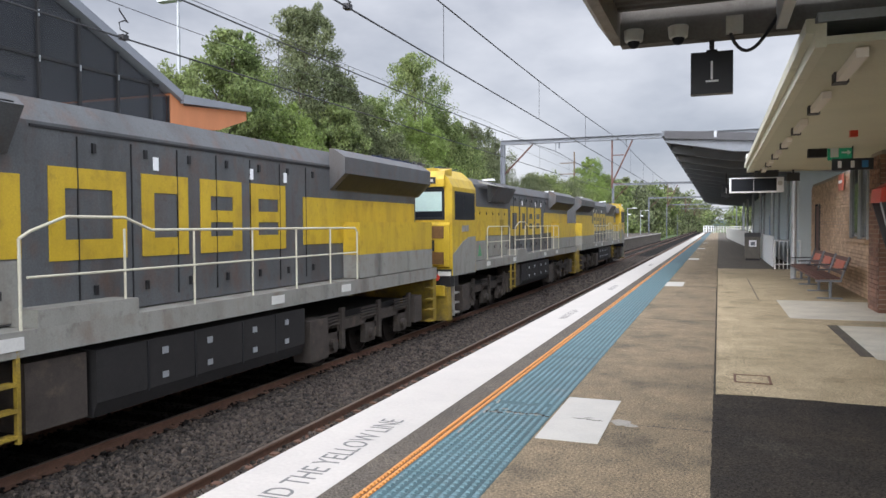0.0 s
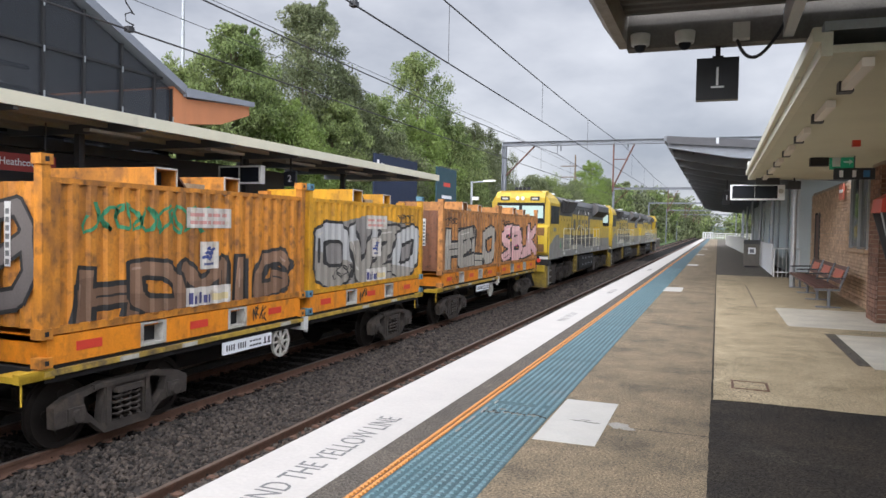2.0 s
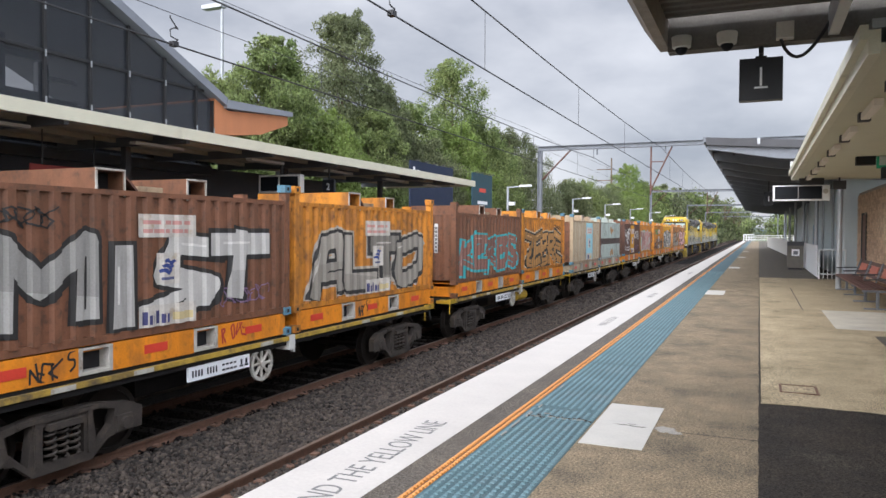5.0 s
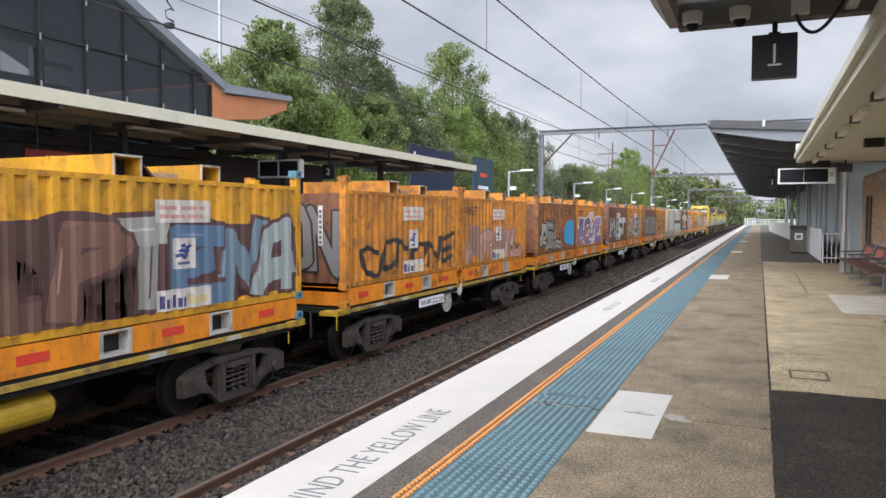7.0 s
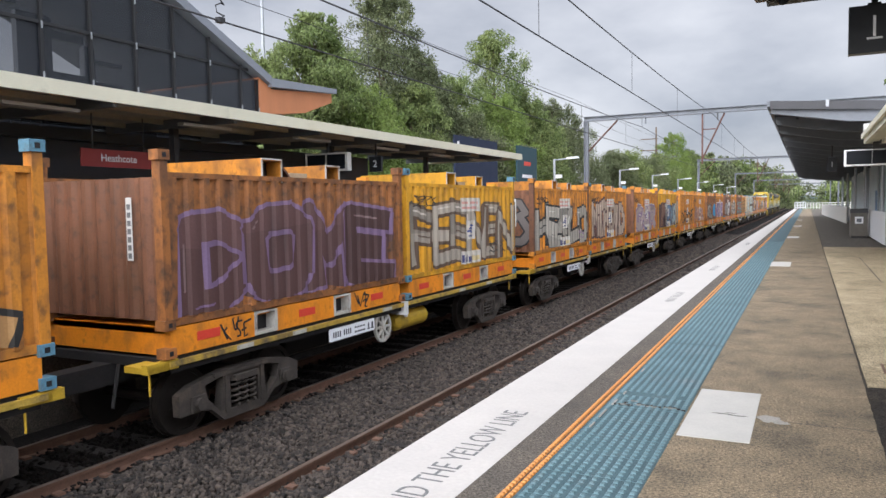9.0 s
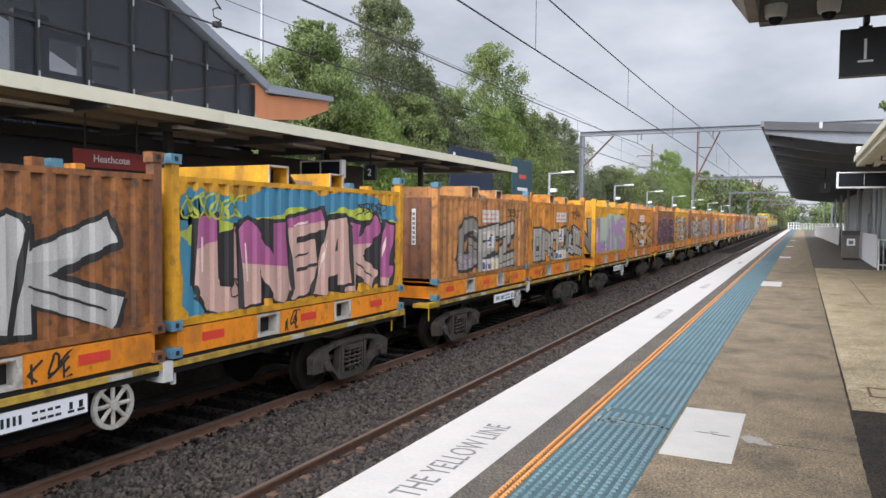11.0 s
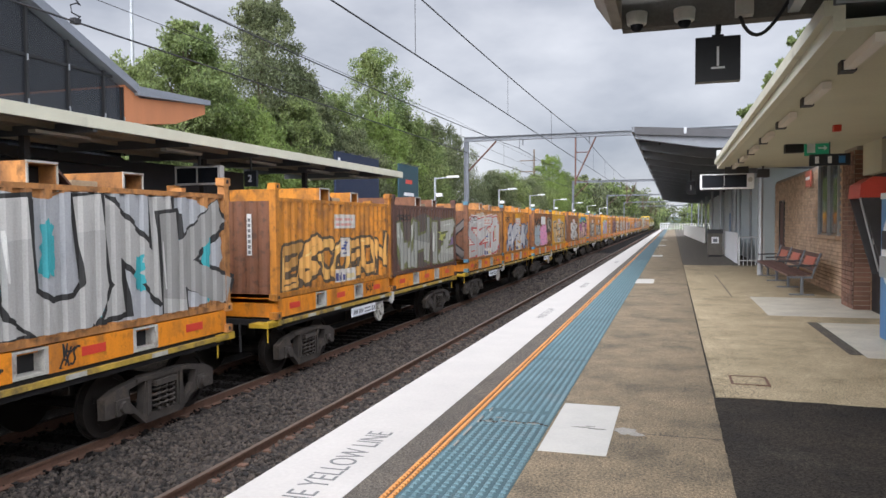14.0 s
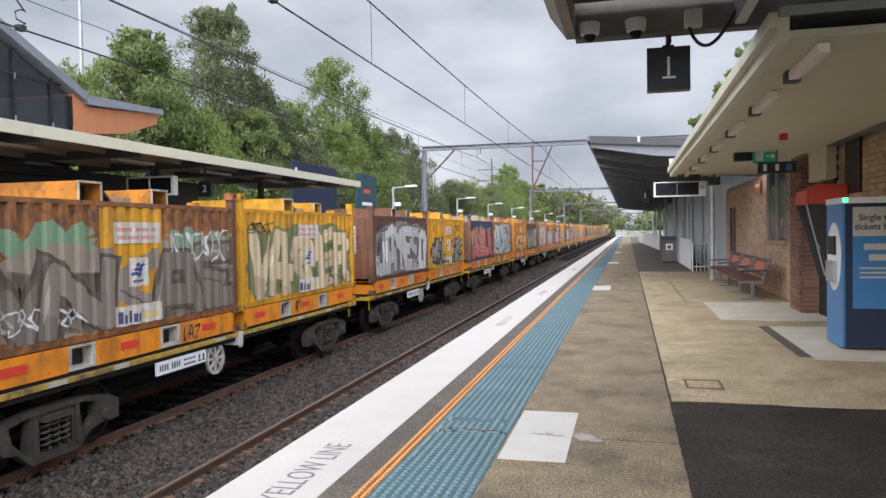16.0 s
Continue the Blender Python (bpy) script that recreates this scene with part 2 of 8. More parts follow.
M["gutter"] = mat("gutter", (0.34, 0.30, 0.25), 0.7, var=0.3, scale=4, fine=50, bump=0.1, dirt=(0.16, 0.12, 0.09), dirt_amount=0.35)
M["canopy_sheet"] = mat("canopy_sheet", (0.17, 0.155, 0.135), 0.65, var=0.25, scale=2, fine=40, bump=0.05)
# sheet and purlins near black: shade between the rafters put into colour
M["skillion_sheet_shaded"] = mat("skillion_sheet_shaded", (0.038, 0.038, 0.042), 0.7, var=0.2, scale=2, fine=30, bump=0.05, spec=0.15)
M["white_metal"] = mat("white_metal", (0.74, 0.75, 0.75), 0.45, var=0.08, scale=3, fine=40, bump=0.03)
M["off_white"] = mat("off_white", (0.62, 0.61, 0.57), 0.55, var=0.12, scale=4, fine=40, bump=0.05)
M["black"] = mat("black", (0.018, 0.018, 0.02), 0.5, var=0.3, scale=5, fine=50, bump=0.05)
M["sign_black"] = mat("sign_black", (0.022, 0.024, 0.03), 0.35, var=0.15, scale=3, fine=30, bump=0.0)
M["sign_white"] = mat("sign_white", (0.82, 0.83, 0.84), 0.5, var=0.04, scale=3, fine=30, bump=0.0)
M["screen"] = mat("screen", (0.014, 0.016, 0.02), 0.35, var=0.1, scale=2, fine=20, bump=0.0, spec=0.12)
M["green_sign"] = glow("green_sign", (0.012, 0.15, 0.075), 0.3)
# the tubes are unlit; a faint emission is added to lift their brightness
M["tube_light"] = glow("tube_light", (0.56, 0.50, 0.42), 0.06)
M["brick"] = mat("brick", (0.60, 0.42, 0.285), 0.85, var=0.25, scale=4, fine=60, bump=0.3, rand=0.18)
M["mortar"] = mat("mortar", (0.40, 0.35, 0.29), 0.95, var=0.2, scale=8, fine=80, bump=0.3)
M["shed"] = mat("shed", (0.60, 0.66, 0.68), 0.5, metal=0.1, var=0.12, scale=1.5, fine=30, bump=0.03, streak=0.6)
M["bench_wood"] = mat("bench_wood", (0.13, 0.065, 0.05), 0.6, var=0.35, scale=8, fine=70, bump=0.15, rand=0.2)
M["bench_red"] = mat("bench_red", (0.50, 0.13, 0.08), 0.5, var=0.2, scale=5, fine=50, bump=0.05)
M["blue"] = mat("blue", (0.045, 0.19, 0.42), 0.35, var=0.08, scale=2, fine=30, bump=0.0)
M["navy"] = mat("navy", (0.013, 0.024, 0.058), 0.6, var=0.1, scale=2, fine=30, bump=0.0)
M["phone_red"] = mat("phone_red", (0.62, 0.07, 0.045), 0.4, var=0.1, scale=3, fine=30, bump=0.0)
M["red"] = mat("red", (0.66, 0.06, 0.035), 0.45, var=0.12, scale=6, fine=40, bump=0.0)
M["sign_red"] = mat("sign_red", (0.32, 0.045, 0.04), 0.5, var=0.1, scale=3, fine=30, bump=0.0)
M["orange_clad"] = mat("orange_clad", (0.44, 0.17, 0.075), 0.6, var=0.15, scale=3, fine=40, bump=0.05, streak=0.5)
M["dark_clad"] = mat("dark_clad", (0.064, 0.07, 0.086), 0.4, var=0.2, scale=2, fine=30, bump=0.0)
M["grey_roof"] = mat("grey_roof", (0.22, 0.235, 0.27), 0.5, metal=0.2, var=0.12, scale=2, fine=30, bump=0.03)
M["dark_pane"] = tinted("dark_pane", (0.03, 0.034, 0.042), 0.45)
M["window_pane"] = tinted("window_pane", (0.03, 0.035, 0.04), 0.9)
M["wire"] = mat("wire", (0.035, 0.035, 0.038), 0.6, var=0.2, scale=5, fine=50, bump=0.0)
M["rust_steel"] = mat("rust_steel", (0.15, 0.075, 0.06), 0.8, var=0.3, scale=5, fine=50, bump=0.1)
M["bark"] = mat("bark", (0.20, 0.15, 0.11), 0.95, var=0.5, scale=6, fine=40, bump=0.6)
M["bogie"] = mat("bogie", (0.064, 0.052, 0.043), 0.85, var=0.4, scale=5, fine=60, bump=0.2, dirt=(0.10, 0.075, 0.055), dirt_amount=0.3)
M["under"] = mat("under", (0.022, 0.02, 0.019), 0.9, var=0.4, scale=4, fine=40, bump=0.1)
M["tread"] = mat("tread", (0.034, 0.028, 0.024), 0.55, metal=0.5, var=0.3, scale=6, fine=50, bump=0.1)
M["hand_white"] = mat("hand_white", (0.52, 0.49, 0.43), 0.6, var=0.3, scale=8, fine=60, bump=0.05, dirt=(0.20, 0.15, 0.11), dirt_amount=0.3)
M["stripe_yellow"] = mat("stripe_yellow", (0.55, 0.36, 0.06), 0.6, var=0.4, scale=5, fine=50, bump=0.05, dirt=(0.12, 0.085, 0.05), dirt_amount=0.55)
M["tank_yellow"] = mat("tank_yellow", (0.60, 0.38, 0.035), 0.55, var=0.3, scale=5, fine=50, bump=0.05, dirt=(0.15, 0.10, 0.05), dirt_amount=0.2)
M["orange_base"] = mat("orange_base", (0.84, 0.275, 0.015), 0.6, var=0.2, scale=2.2, fine=45, bump=0.05, streak=0.3, dirt=(0.30, 0.14, 0.055), dirt_amount=0.2, rust=0.45)
M["cream_base"] = mat("cream_base", (0.50, 0.41, 0.29), 0.65, var=0.25, scale=2.2, fine=45, bump=0.05, streak=0.3, dirt=(0.22, 0.12, 0.06), dirt_amount=0.35, rust=0.5)
M["loco_grey"] = mat("loco_grey", (0.105, 0.11, 0.114), 0.5, rust=0.4, var=0.35, scale=1.6, fine=40, bump=0.03, streak=0.7, dirt=(0.05, 0.05, 0.05), dirt_amount=0.25)
M["loco_mid"] = mat("loco_mid", (0.27, 0.265, 0.235), 0.55, rust=0.35, var=0.2, scale=1.6, fine=40, bump=0.03, streak=0.5, dirt=(0.08, 0.075, 0.07), dirt_amount=0.2)
M["loco_yellow"] = mat("loco_yellow", (0.55, 0.375, 0.03), 0.45, rust=0.3, var=0.2, scale=1.6, fine=40, bump=0.03, streak=0.7, dirt=(0.33, 0.23, 0.04), dirt_amount=0.2)
M["loco_dirty"] = mat("loco_dirty", (0.34, 0.235, 0.03), 0.6, var=0.4, scale=2.5, fine=40, bump=0.05, dirt=(0.10, 0.07, 0.035), dirt_amount=0.5)
M["handrail"] = mat("handrail", (0.56, 0.53, 0.41), 0.5, var=0.15, scale=6, fine=50, bump=0.0)
M["blind"] = mat("blind", (0.42, 0.55, 0.50), 0.5, var=0.12, scale=1.5, fine=30, bump=0.0)
M["lamp_glass"] = mat("lamp_glass", (0.7, 0.7, 0.66), 0.15, var=0.05, scale=3, fine=30, bump=0.0)
M["scorched"] = mat("scorched", (0.20, 0.10, 0.03), 0.7, var=0.4, scale=4, fine=40, bump=0.05)
M["sticker"] = mat("sticker", (0.60, 0.555, 0.49), 0.65, var=0.25, scale=6, fine=50, bump=0.05, dirt=(0.36, 0.25, 0.14), dirt_amount=0.3)
M["notice_red"] = mat("notice_red", (0.52, 0.25, 0.22), 0.6, var=0.1, scale=4, fine=40, bump=0.0)
M["casting_blue"] = mat("casting_blue", (0.12, 0.27, 0.36), 0.6, var=0.3, scale=8, fine=60, bump=0.05, dirt=(0.07, 0.06, 0.05), dirt_amount=0.3)
M["leaf"] = leafy("leaf", (0.26, 0.30, 0.115), 0.6, var=0.25, scale=0.35, fine=3, bump=0.0, col2=(0.12, 0.18, 0.06), island=0.6)
M["leaf_dark"] = leafy("leaf_dark", (0.205, 0.225, 0.115), 0.65, var=0.25, scale=0.35, fine=3, bump=0.0, col2=(0.105, 0.13, 0.065), island=0.6)
M["leaf_bright"] = leafy("leaf_bright", (0.25, 0.32, 0.095), 0.6, var=0.25, scale=0.35, fine=3, bump=0.0, col2=(0.17, 0.25, 0.06), island=0.4)
M["ad_teal"] = mat("ad_teal", (0.025, 0.07, 0.09), 0.6, var=0.1, scale=2, fine=20, bump=0.0)


# ---- building helpers ----
def box(bm, x0, x1, y0, y1, z0, z1):
    vs = [bm.verts.new(p) for p in ((x0, y0, z0), (x1, y0, z0), (x1, y1, z0), (x0, y1, z0), (x0, y0, z1), (x1, y0, z1), (x1, y1, z1), (x0, y1, z1))]
    for f in ((3, 2, 1, 0), (4, 5, 6, 7), (0, 1, 5, 4), (1, 2, 6, 5), (2, 3, 7, 6), (3, 0, 4, 7)):
        bm.faces.new([vs[i] for i in f])
    return vs


def beam(bm, p, q, r, n=8, r2=None):
    """A round bar from p to q."""
    p, q = Vector(p), Vector(q)
    d = (q - p).normalized()
    a = d.orthogonal().normalized()
    b = d.cross(a)
    r2 = r if r2 is None else r2
    ring = []
    for c, rad in ((p, r), (q, r2)):
        ring.append([bm.verts.new(c + rad * (math.cos(2 * math.pi * (i + 0.5) / n) * a + math.sin(2 * math.pi * (i + 0.5) / n) * b)) for i in range(n)])
    for i in range(n):
        bm.faces.new((ring[0][i], ring[0][(i + 1) % n], ring[1][(i + 1) % n], ring[1][i]))
    bm.faces.new(ring[0][::-1])
    bm.faces.new(ring[1])


def pipe(bm, pts, r, n=6):
    """One bent round bar through the points."""
    pts = [Vector(p) for p in pts]
    rings = []
    for i, p in enumerate(pts):
        d = (pts[min(i + 1, len(pts) - 1)] - pts[max(i - 1, 0)]).normalized()
        a = d.cross(Vector((0.31, 0.17, 0.93))).normalized()
        b = d.cross(a)
        rings.append([bm.verts.new(p + r * (math.cos(2 * math.pi * k / n) * a + math.sin(2 * math.pi * k / n) * b)) for k in range(n)])
    for u, v in zip(rings[:-1], rings[1:]):
        for k in range(n):
            bm.faces.new((u[k], u[(k + 1) % n], v[(k + 1) % n], v[k]))
    bm.faces.new(rings[0][::-1])
    bm.faces.new(rings[-1])


def prism(bm, poly, axis, a, b):
    """A polygon in the plane across axis, drawn out from a to b along it."""
    def put(u, v, w):
        return {"x": (w, u, v), "y": (u, w, v), "z": (u, v, w)}[axis]
    lo = [bm.verts.new(put(u, v, a)) for u, v in poly]
    hi = [bm.verts.new(put(u, v, b)) for u, v in poly]
    k = len(poly)
    for i in range(k):
        bm.faces.new((lo[i], lo[(i + 1) % k], hi[(i + 1) % k], hi[i]))
    bm.faces.new(lo[::-1])
    bm.faces.new(hi)


def to_mesh(name, bm, material=None, bevel=0.0, smooth=False):
    if bevel:
        bmesh.ops.bevel(bm, geom=[e for e in bm.edges if e.calc_face_angle(0) > 0.6], offset=bevel, segments=1, affect="EDGES", clamp_overlap=True)
    bmesh.ops.recalc_face_normals(bm, faces=bm.faces)
    me = bpy.data.meshes.new(name)
    bm.to_mesh(me)
    bm.free()
    if material:
        me.materials.append(material)
    if smooth:
        for f in me.polygons:
            f.use_smooth = True
    return me


def part(name, bm, material, parent, label="", bevel=0.0, smooth=False, loc=None):
    ob = new(name, to_mesh(name, bm, material, bevel, smooth) if isinstance(bm, bmesh.types.BMesh) else bm)
    ob.parent = parent
    if loc:
        ob.location = loc
    if label:
        tagged(ob, label)
    return ob


def thing(name, label, category, group="", loc=(0, 0, 0), rz=0.0, kind=""):
    ob = new(name)
    ob.matrix_basis = pose(*loc, 0, 0, rz)
    ob.empty_display_size = 0.1
    return tagged(ob, label, category, group, kind)


def slab(name, label, x0, x1, y0, y1, z0, z1, material, category="", bevel=0.0, kind="structure"):
    bm = bmesh.new()
    box(bm, x0, x1, y0, y1, z0, z1)
    return tagged(new(name, to_mesh(name, bm, material, bevel)), label, category, kind=kind)


def one_box(*a):
    bm = bmesh.new()
    box(bm, *a)
    return bm


def one_beam(*a, **k):
    bm = bmesh.new()
    beam(bm, *a, **k)
    return bm


def one_prism(*a):
    bm = bmesh.new()
    prism(bm, *a)
    return bm


def lettering(text, size, material, offset=0.0, depth=0.002, align="CENTER"):
    """Mesh of words in the built-in font, lying in its xy plane."""
    cu = bpy.data.curves.new("words", "FONT")
    cu.body, cu.size, cu.offset, cu.extrude, cu.align_x, cu.align_y = text, size, offset, depth, align, "CENTER"
    cu.resolution_u = 4
    ob = bpy.data.objects.new("words", cu)
    scene.collection.objects.link(ob)
    me = bpy.data.meshes.new_from_object(ob.evaluated_get(bpy.context.evaluated_depsgraph_get()))
    bpy.data.objects.remove(ob)
    me.materials.clear()
    if material:
        me.materials.append(material)
    return me


RAIL = -1.38
T1, T2 = -4.87, -8.68
EDGE = -2.75

# ---- platform 1 ----
FAR = 155.0
def strip(name, label, x0, x1, y0, y1, top, material, depth=0.03, category=""):
    return slab(name, label, x0, x1, y0, y1, top - depth, top, material, category)


slab("ground", "grassy railway land reaching into the distance", -900, 900, -300, 1800, -2.6, RAIL - 0.45, M["grass"])
slab("platform", "concrete railway platform body with a straight edge", EDGE + 0.06, 14, -14, FAR, RAIL - 0.5, -0.06, M["plat_wall"])
strip("platform_edge", "white painted platform edge strip with safety lettering", EDGE, -2.065, -14, FAR, 0.0, M["white_paint"], 0.16)
strip("asphalt_strip", "dark worn asphalt strip beside the white edge", -2.065, -1.855, -14, FAR, -0.002, M["asphalt_old"], 0.06)
yl = strip("yellow_line", "raised orange-yellow safety line along the platform", -1.855, -1.765, -14, FAR, -0.003, M["line_bed"], 0.06)
strip("paving_left", "stained grey-brown concrete platform paving", -1.12, 0.197, -14, FAR, 0.0, M["concrete"], 0.06)
strip("joint", "dark open joint between the concrete slabs", 0.197, 0.215, -14, FAR, -0.012, M["asphalt"], 0.05)
jr = random.Random(8)
jy = [1.5 + 0.11 * i for i in range(170)]
jp = [(0.199 - jr.uniform(0.0, 0.009), y) for y in jy] + [(0.213 + jr.uniform(0.0, 0.006), y) for y in jy[::-1]]
tagged(new("joint_edge", to_mesh("joint_edge", one_prism(jp, "z", 0.0, 0.0035), M["asphalt"])), "crumbled dark edges of the open slab joint", kind="structure")
ep = [(0.23 + 0.09 * i, 7.44 + jr.uniform(0.0, 0.028) + 0.02 * math.sin(i * 0.3)) for i in range(60)]
tagged(new("asphalt_edge", to_mesh("asphalt_edge", one_prism(ep + [(ep[-1][0], 7.40), (ep[0][0], 7.40)], "z", 0.0, 0.005), M["asphalt"])), "ragged edge of the asphalt patch", kind="structure")
strip("worn_band", "pale worn band of concrete beside the joint", 0.225, 0.62, 7.5, 29.0, 0.0035, M["concrete_worn"], 0.02)
strip("paving_right", "stained concrete paving in front of the station building", 0.215, 3.3, 7.44, 29.2, 0.0, M["concrete_worn"], 0.06)
strip("asphalt_patch", "fresh black asphalt patch in the platform floor", 0.215, 14, -14, 7.44, 0.003, M["asphalt"], 0.06)
strip("asphalt_far", "dark grey asphalt floor under the far canopy", 0.215, 14, 29.2, FAR, -0.001, M["asphalt_old"], 0.06)
strip("tactile_bed", "grey bed under the blue tactile tiles", -1.765, -1.12, -14, FAR, -0.012, M["asphalt_old"], 0.04)

# slab joints across the paving
for y in (6.05, 13.2, 27.0, 40.0):
    slab("cross_joint", "thin dark joint across the concrete paving", -0.6 if y < 7 else -1.12, 0.19, y, y + 0.008, 0.0, 0.0025, M["asphalt_old"])


def paint_patch(x0, x1, y0, y1):
    bm = bmesh.new()
    box(bm, x0, x1, y0, y1, 0.0, 0.004)
    tagged(new("paint_patch", to_mesh("paint_patch", bm, M["patch_paint"])), "pale grey painted rectangle on the platform floor", "floor marking", "floor markings")


for x0, x1, y0, y1 in ((-1.10, -0.615, 5.42, 6.85), (-1.13, -0.66, 20.4, 21.9), (-1.10, -0.63, 36.0, 37.5), (-1.10, -0.63, 52.0, 53.5), (-1.1, -0.63, 68, 69.5)):
    paint_patch(x0, x1, y0, y1)
strip("pale_slab", "pale new concrete slab in front of the building", 1.42, 3.3, 14.0, 17.3, 0.004, M["concrete_pale"], 0.02)
strip("pale_slab_2", "pale concrete slab round the ticket machine", 2.05, 3.3, 10.0, 13.2, 0.004, M["concrete_pale"], 0.02)
strip("drain_strip", "dark grated drain strip beside the pale slab", 1.90, 2.05, 10.2, 13.2, 0.005, M["asphalt_old"], 0.02)
slab("wall_drain", "thin crack line in the concrete paving", 1.05, 1.07, 17.3, 24.0, 0, 0.003, M["asphalt_old"])

for x, y, ln in ((-1.715, 5.35, 0.16), (-1.72, 5.62, 0.3), (-1.71, 6.02, 0.22), (-1.70, 6.4, 0.12), (-1.73, 7.3, 0.2)):
    slab("scuff_mark", "small worn white paint scuff on the tactile strip", x, x + 0.014, y, y + ln * 0.8, 0.0, 0.0095, M["smudge"])
mh = thing("manhole_cover", "small rectangular metal pit cover set in the concrete", "manhole cover", loc=(0.58, 8.3, 0.0))
bm = bmesh.new()
for a in ((-0.185, 0.185, -0.22, -0.19), (-0.185, 0.185, 0.19, 0.22), (-0.185, -0.16, -0.19, 0.19), (0.16, 0.185, -0.19, 0.19)):
    box(bm, *a, -0.01, 0.008)
part("frame", bm, M["rail_side"], mh)
part("lid", one_box(-0.155, 0.155, -0.185, 0.185, -0.01, 0.005), M["concrete_worn"], mh)
sr = random.Random(4)
for k in range(16):
    x, y = -1.70 + 0.036 * k, 6.06 + sr.uniform(-0.03, 0.05)
    slab("crack_mark", "dark broken crack across the tactile strip", x, x + sr.uniform(0.015, 0.034), y, y + sr.uniform(0.012, 0.035), 0.0, 0.0100, M["asphalt"])
for sx, sy, sw, sh in ((-0.52, 6.10, 0.11, 0.10), (-0.44, 6.02, 0.07, 0.05)):
    me = to_mesh("paint_smear", one_prism([(sx + sw * math.cos(a * 0.3142) * sr.uniform(0.6, 1.1), sy + sh * math.sin(a * 0.3142) * sr.uniform(0.6, 1.1)) for a in range(20)], "z", 0.0, 0.003 + 0.001 * (sx > -0.5)), M["smudge"])
    tagged(new("paint_smear", me), "pale rubbed smear on the concrete", "floor marking")
for sx, sy, sw, sh in ((-0.86, 6.10, 0.085, 0.014), (-0.74, 6.08, 0.07, 0.02), (-0.80, 6.14, 0.05, 0.012), (-1.62, 6.07, 0.06, 0.011), (-1.49, 6.10, 0.05, 0.016), (-1.38, 6.08, 0.06, 0.012), (-1.25, 6.09, 0.07, 0.014), (-1.56, 6.20, 0.03, 0.01)):
    me = to_mesh("paint_smudge", one_prism([(sx + sw * math.cos(a * 0.3142) * sr.uniform(0.6, 1.1), sy + sh * math.sin(a * 0.3142) * sr.uniform(0.6, 1.1)) for a in range(20)], "z", 0.0, 0.0052 if sx > -1.1 else 0.0098), M["grime"])
    tagged(new("paint_smudge", me), "scraped grey smudge on the painted floor", "floor marking")

# words on the platform edge
w = new("edge_lettering", lettering("BEHIND THE YELLOW LINE", 0.285, M["letter_grey"], -0.002, 0.0008, "RIGHT"))
w.matrix_world = pose(-2.345, 5.55, 0.0015, 0, 0, 91) @ Matrix.Diagonal((0.70, 1, 1, 1))
tagged(w, "grey painted safety words on the white platform edge", "floor marking")
for y in (13.4, 19.5, 31.0):
    w = new("edge_lettering", lettering("MIND THE GAP", 0.26, M["letter_faded"], 0.0, 0.0008))
    w.matrix_world = pose(-2.35, y, 0.0015, 0, 0, 90)
    w.scale = (0.8, 0.8, 1)
    tagged(w, "faded grey safety words on the white platform edge", "floor marking")

# raised bars on the yellow line
vs, fs = [], []
def add_cube(x0, x1, y0, y1, z0, z1, taper=0.006):
    k = len(vs)
    vs.extend(((x0, y0, z0), (x1, y0, z0), (x1, y1, z0), (x0, y1, z0), (x0 + taper, y0 + taper, z1), (x1 - taper, y0 + taper, z1), (x1 - taper, y1 - taper, z1), (x0 + taper, y1 - taper, z1)))
    fs.extend([(k + 4, k + 5, k + 6, k + 7), (k, k + 1, k + 5, k + 4), (k + 1, k + 2, k + 6, k + 5), (k + 2, k + 3, k + 7, k + 6), (k + 3, k, k + 4, k + 7)])


for i in range(1900):
    y = 2.0 + i * 0.05
    add_cube(-1.852, -1.819, y, y + 0.040, -0.003, 0.009)
    add_cube(-1.801, -1.768, y + 0.025, y + 0.065, -0.003, 0.009)
me = bpy.data.meshes.new("line_bars")
me.from_pydata(vs, [], fs)
me.materials.append(M["line_dots"])
tagged(new("line_bars", me), "raised orange bars of the safety line", "floor marking", kind="stuff")

# ---- track bed ----
slab("track_bed", "dark ballast track bed between the platforms", -10.6, EDGE + 0.06, -60, 900, RAIL - 0.44, RAIL - 0.17, M["ballast"])


def rail_profile():
    return [(-0.075, -0.16), (0.075, -0.16), (0.075, -0.145), (0.012, -0.125), (0.012, -0.045), (0.036, -0.035), (0.036, -0.004), (-0.036, -0.004), (-0.036, -0.035), (-0.012, -0.045), (-0.012, -0.125), (-0.075, -0.145)]


TRACKS = []
for tx in (T1, T2):
    tk = thing("track", "railway track of rusty rails on dark sleepers", "track", "tracks", (tx, 0, RAIL), kind="structure")
    for s in (-1, 1):
        r = part("rail", one_prism([(u + s * 0.7535, v) for u, v in rail_profile()], "y", -60, 900), M["rail_side"], tk)
        part("running_surface", one_box(s * 0.7535 - 0.031, s * 0.7535 + 0.031, -60, 900, -0.004, 0.0), M["rail_top"], r)
    TRACKS.append(tk)

# ---- platform 2 ----
P2 = -10.45
slab("platform_2", "opposite concrete platform behind the train", -40, P2, -30, 150, RAIL - 0.4, -0.02, M["asphalt_old"])
strip("platform_2_edge", "white painted edge of the opposite platform", P2, P2 + 0.1, -30, 150, 0, M["white_paint"], 0.15)

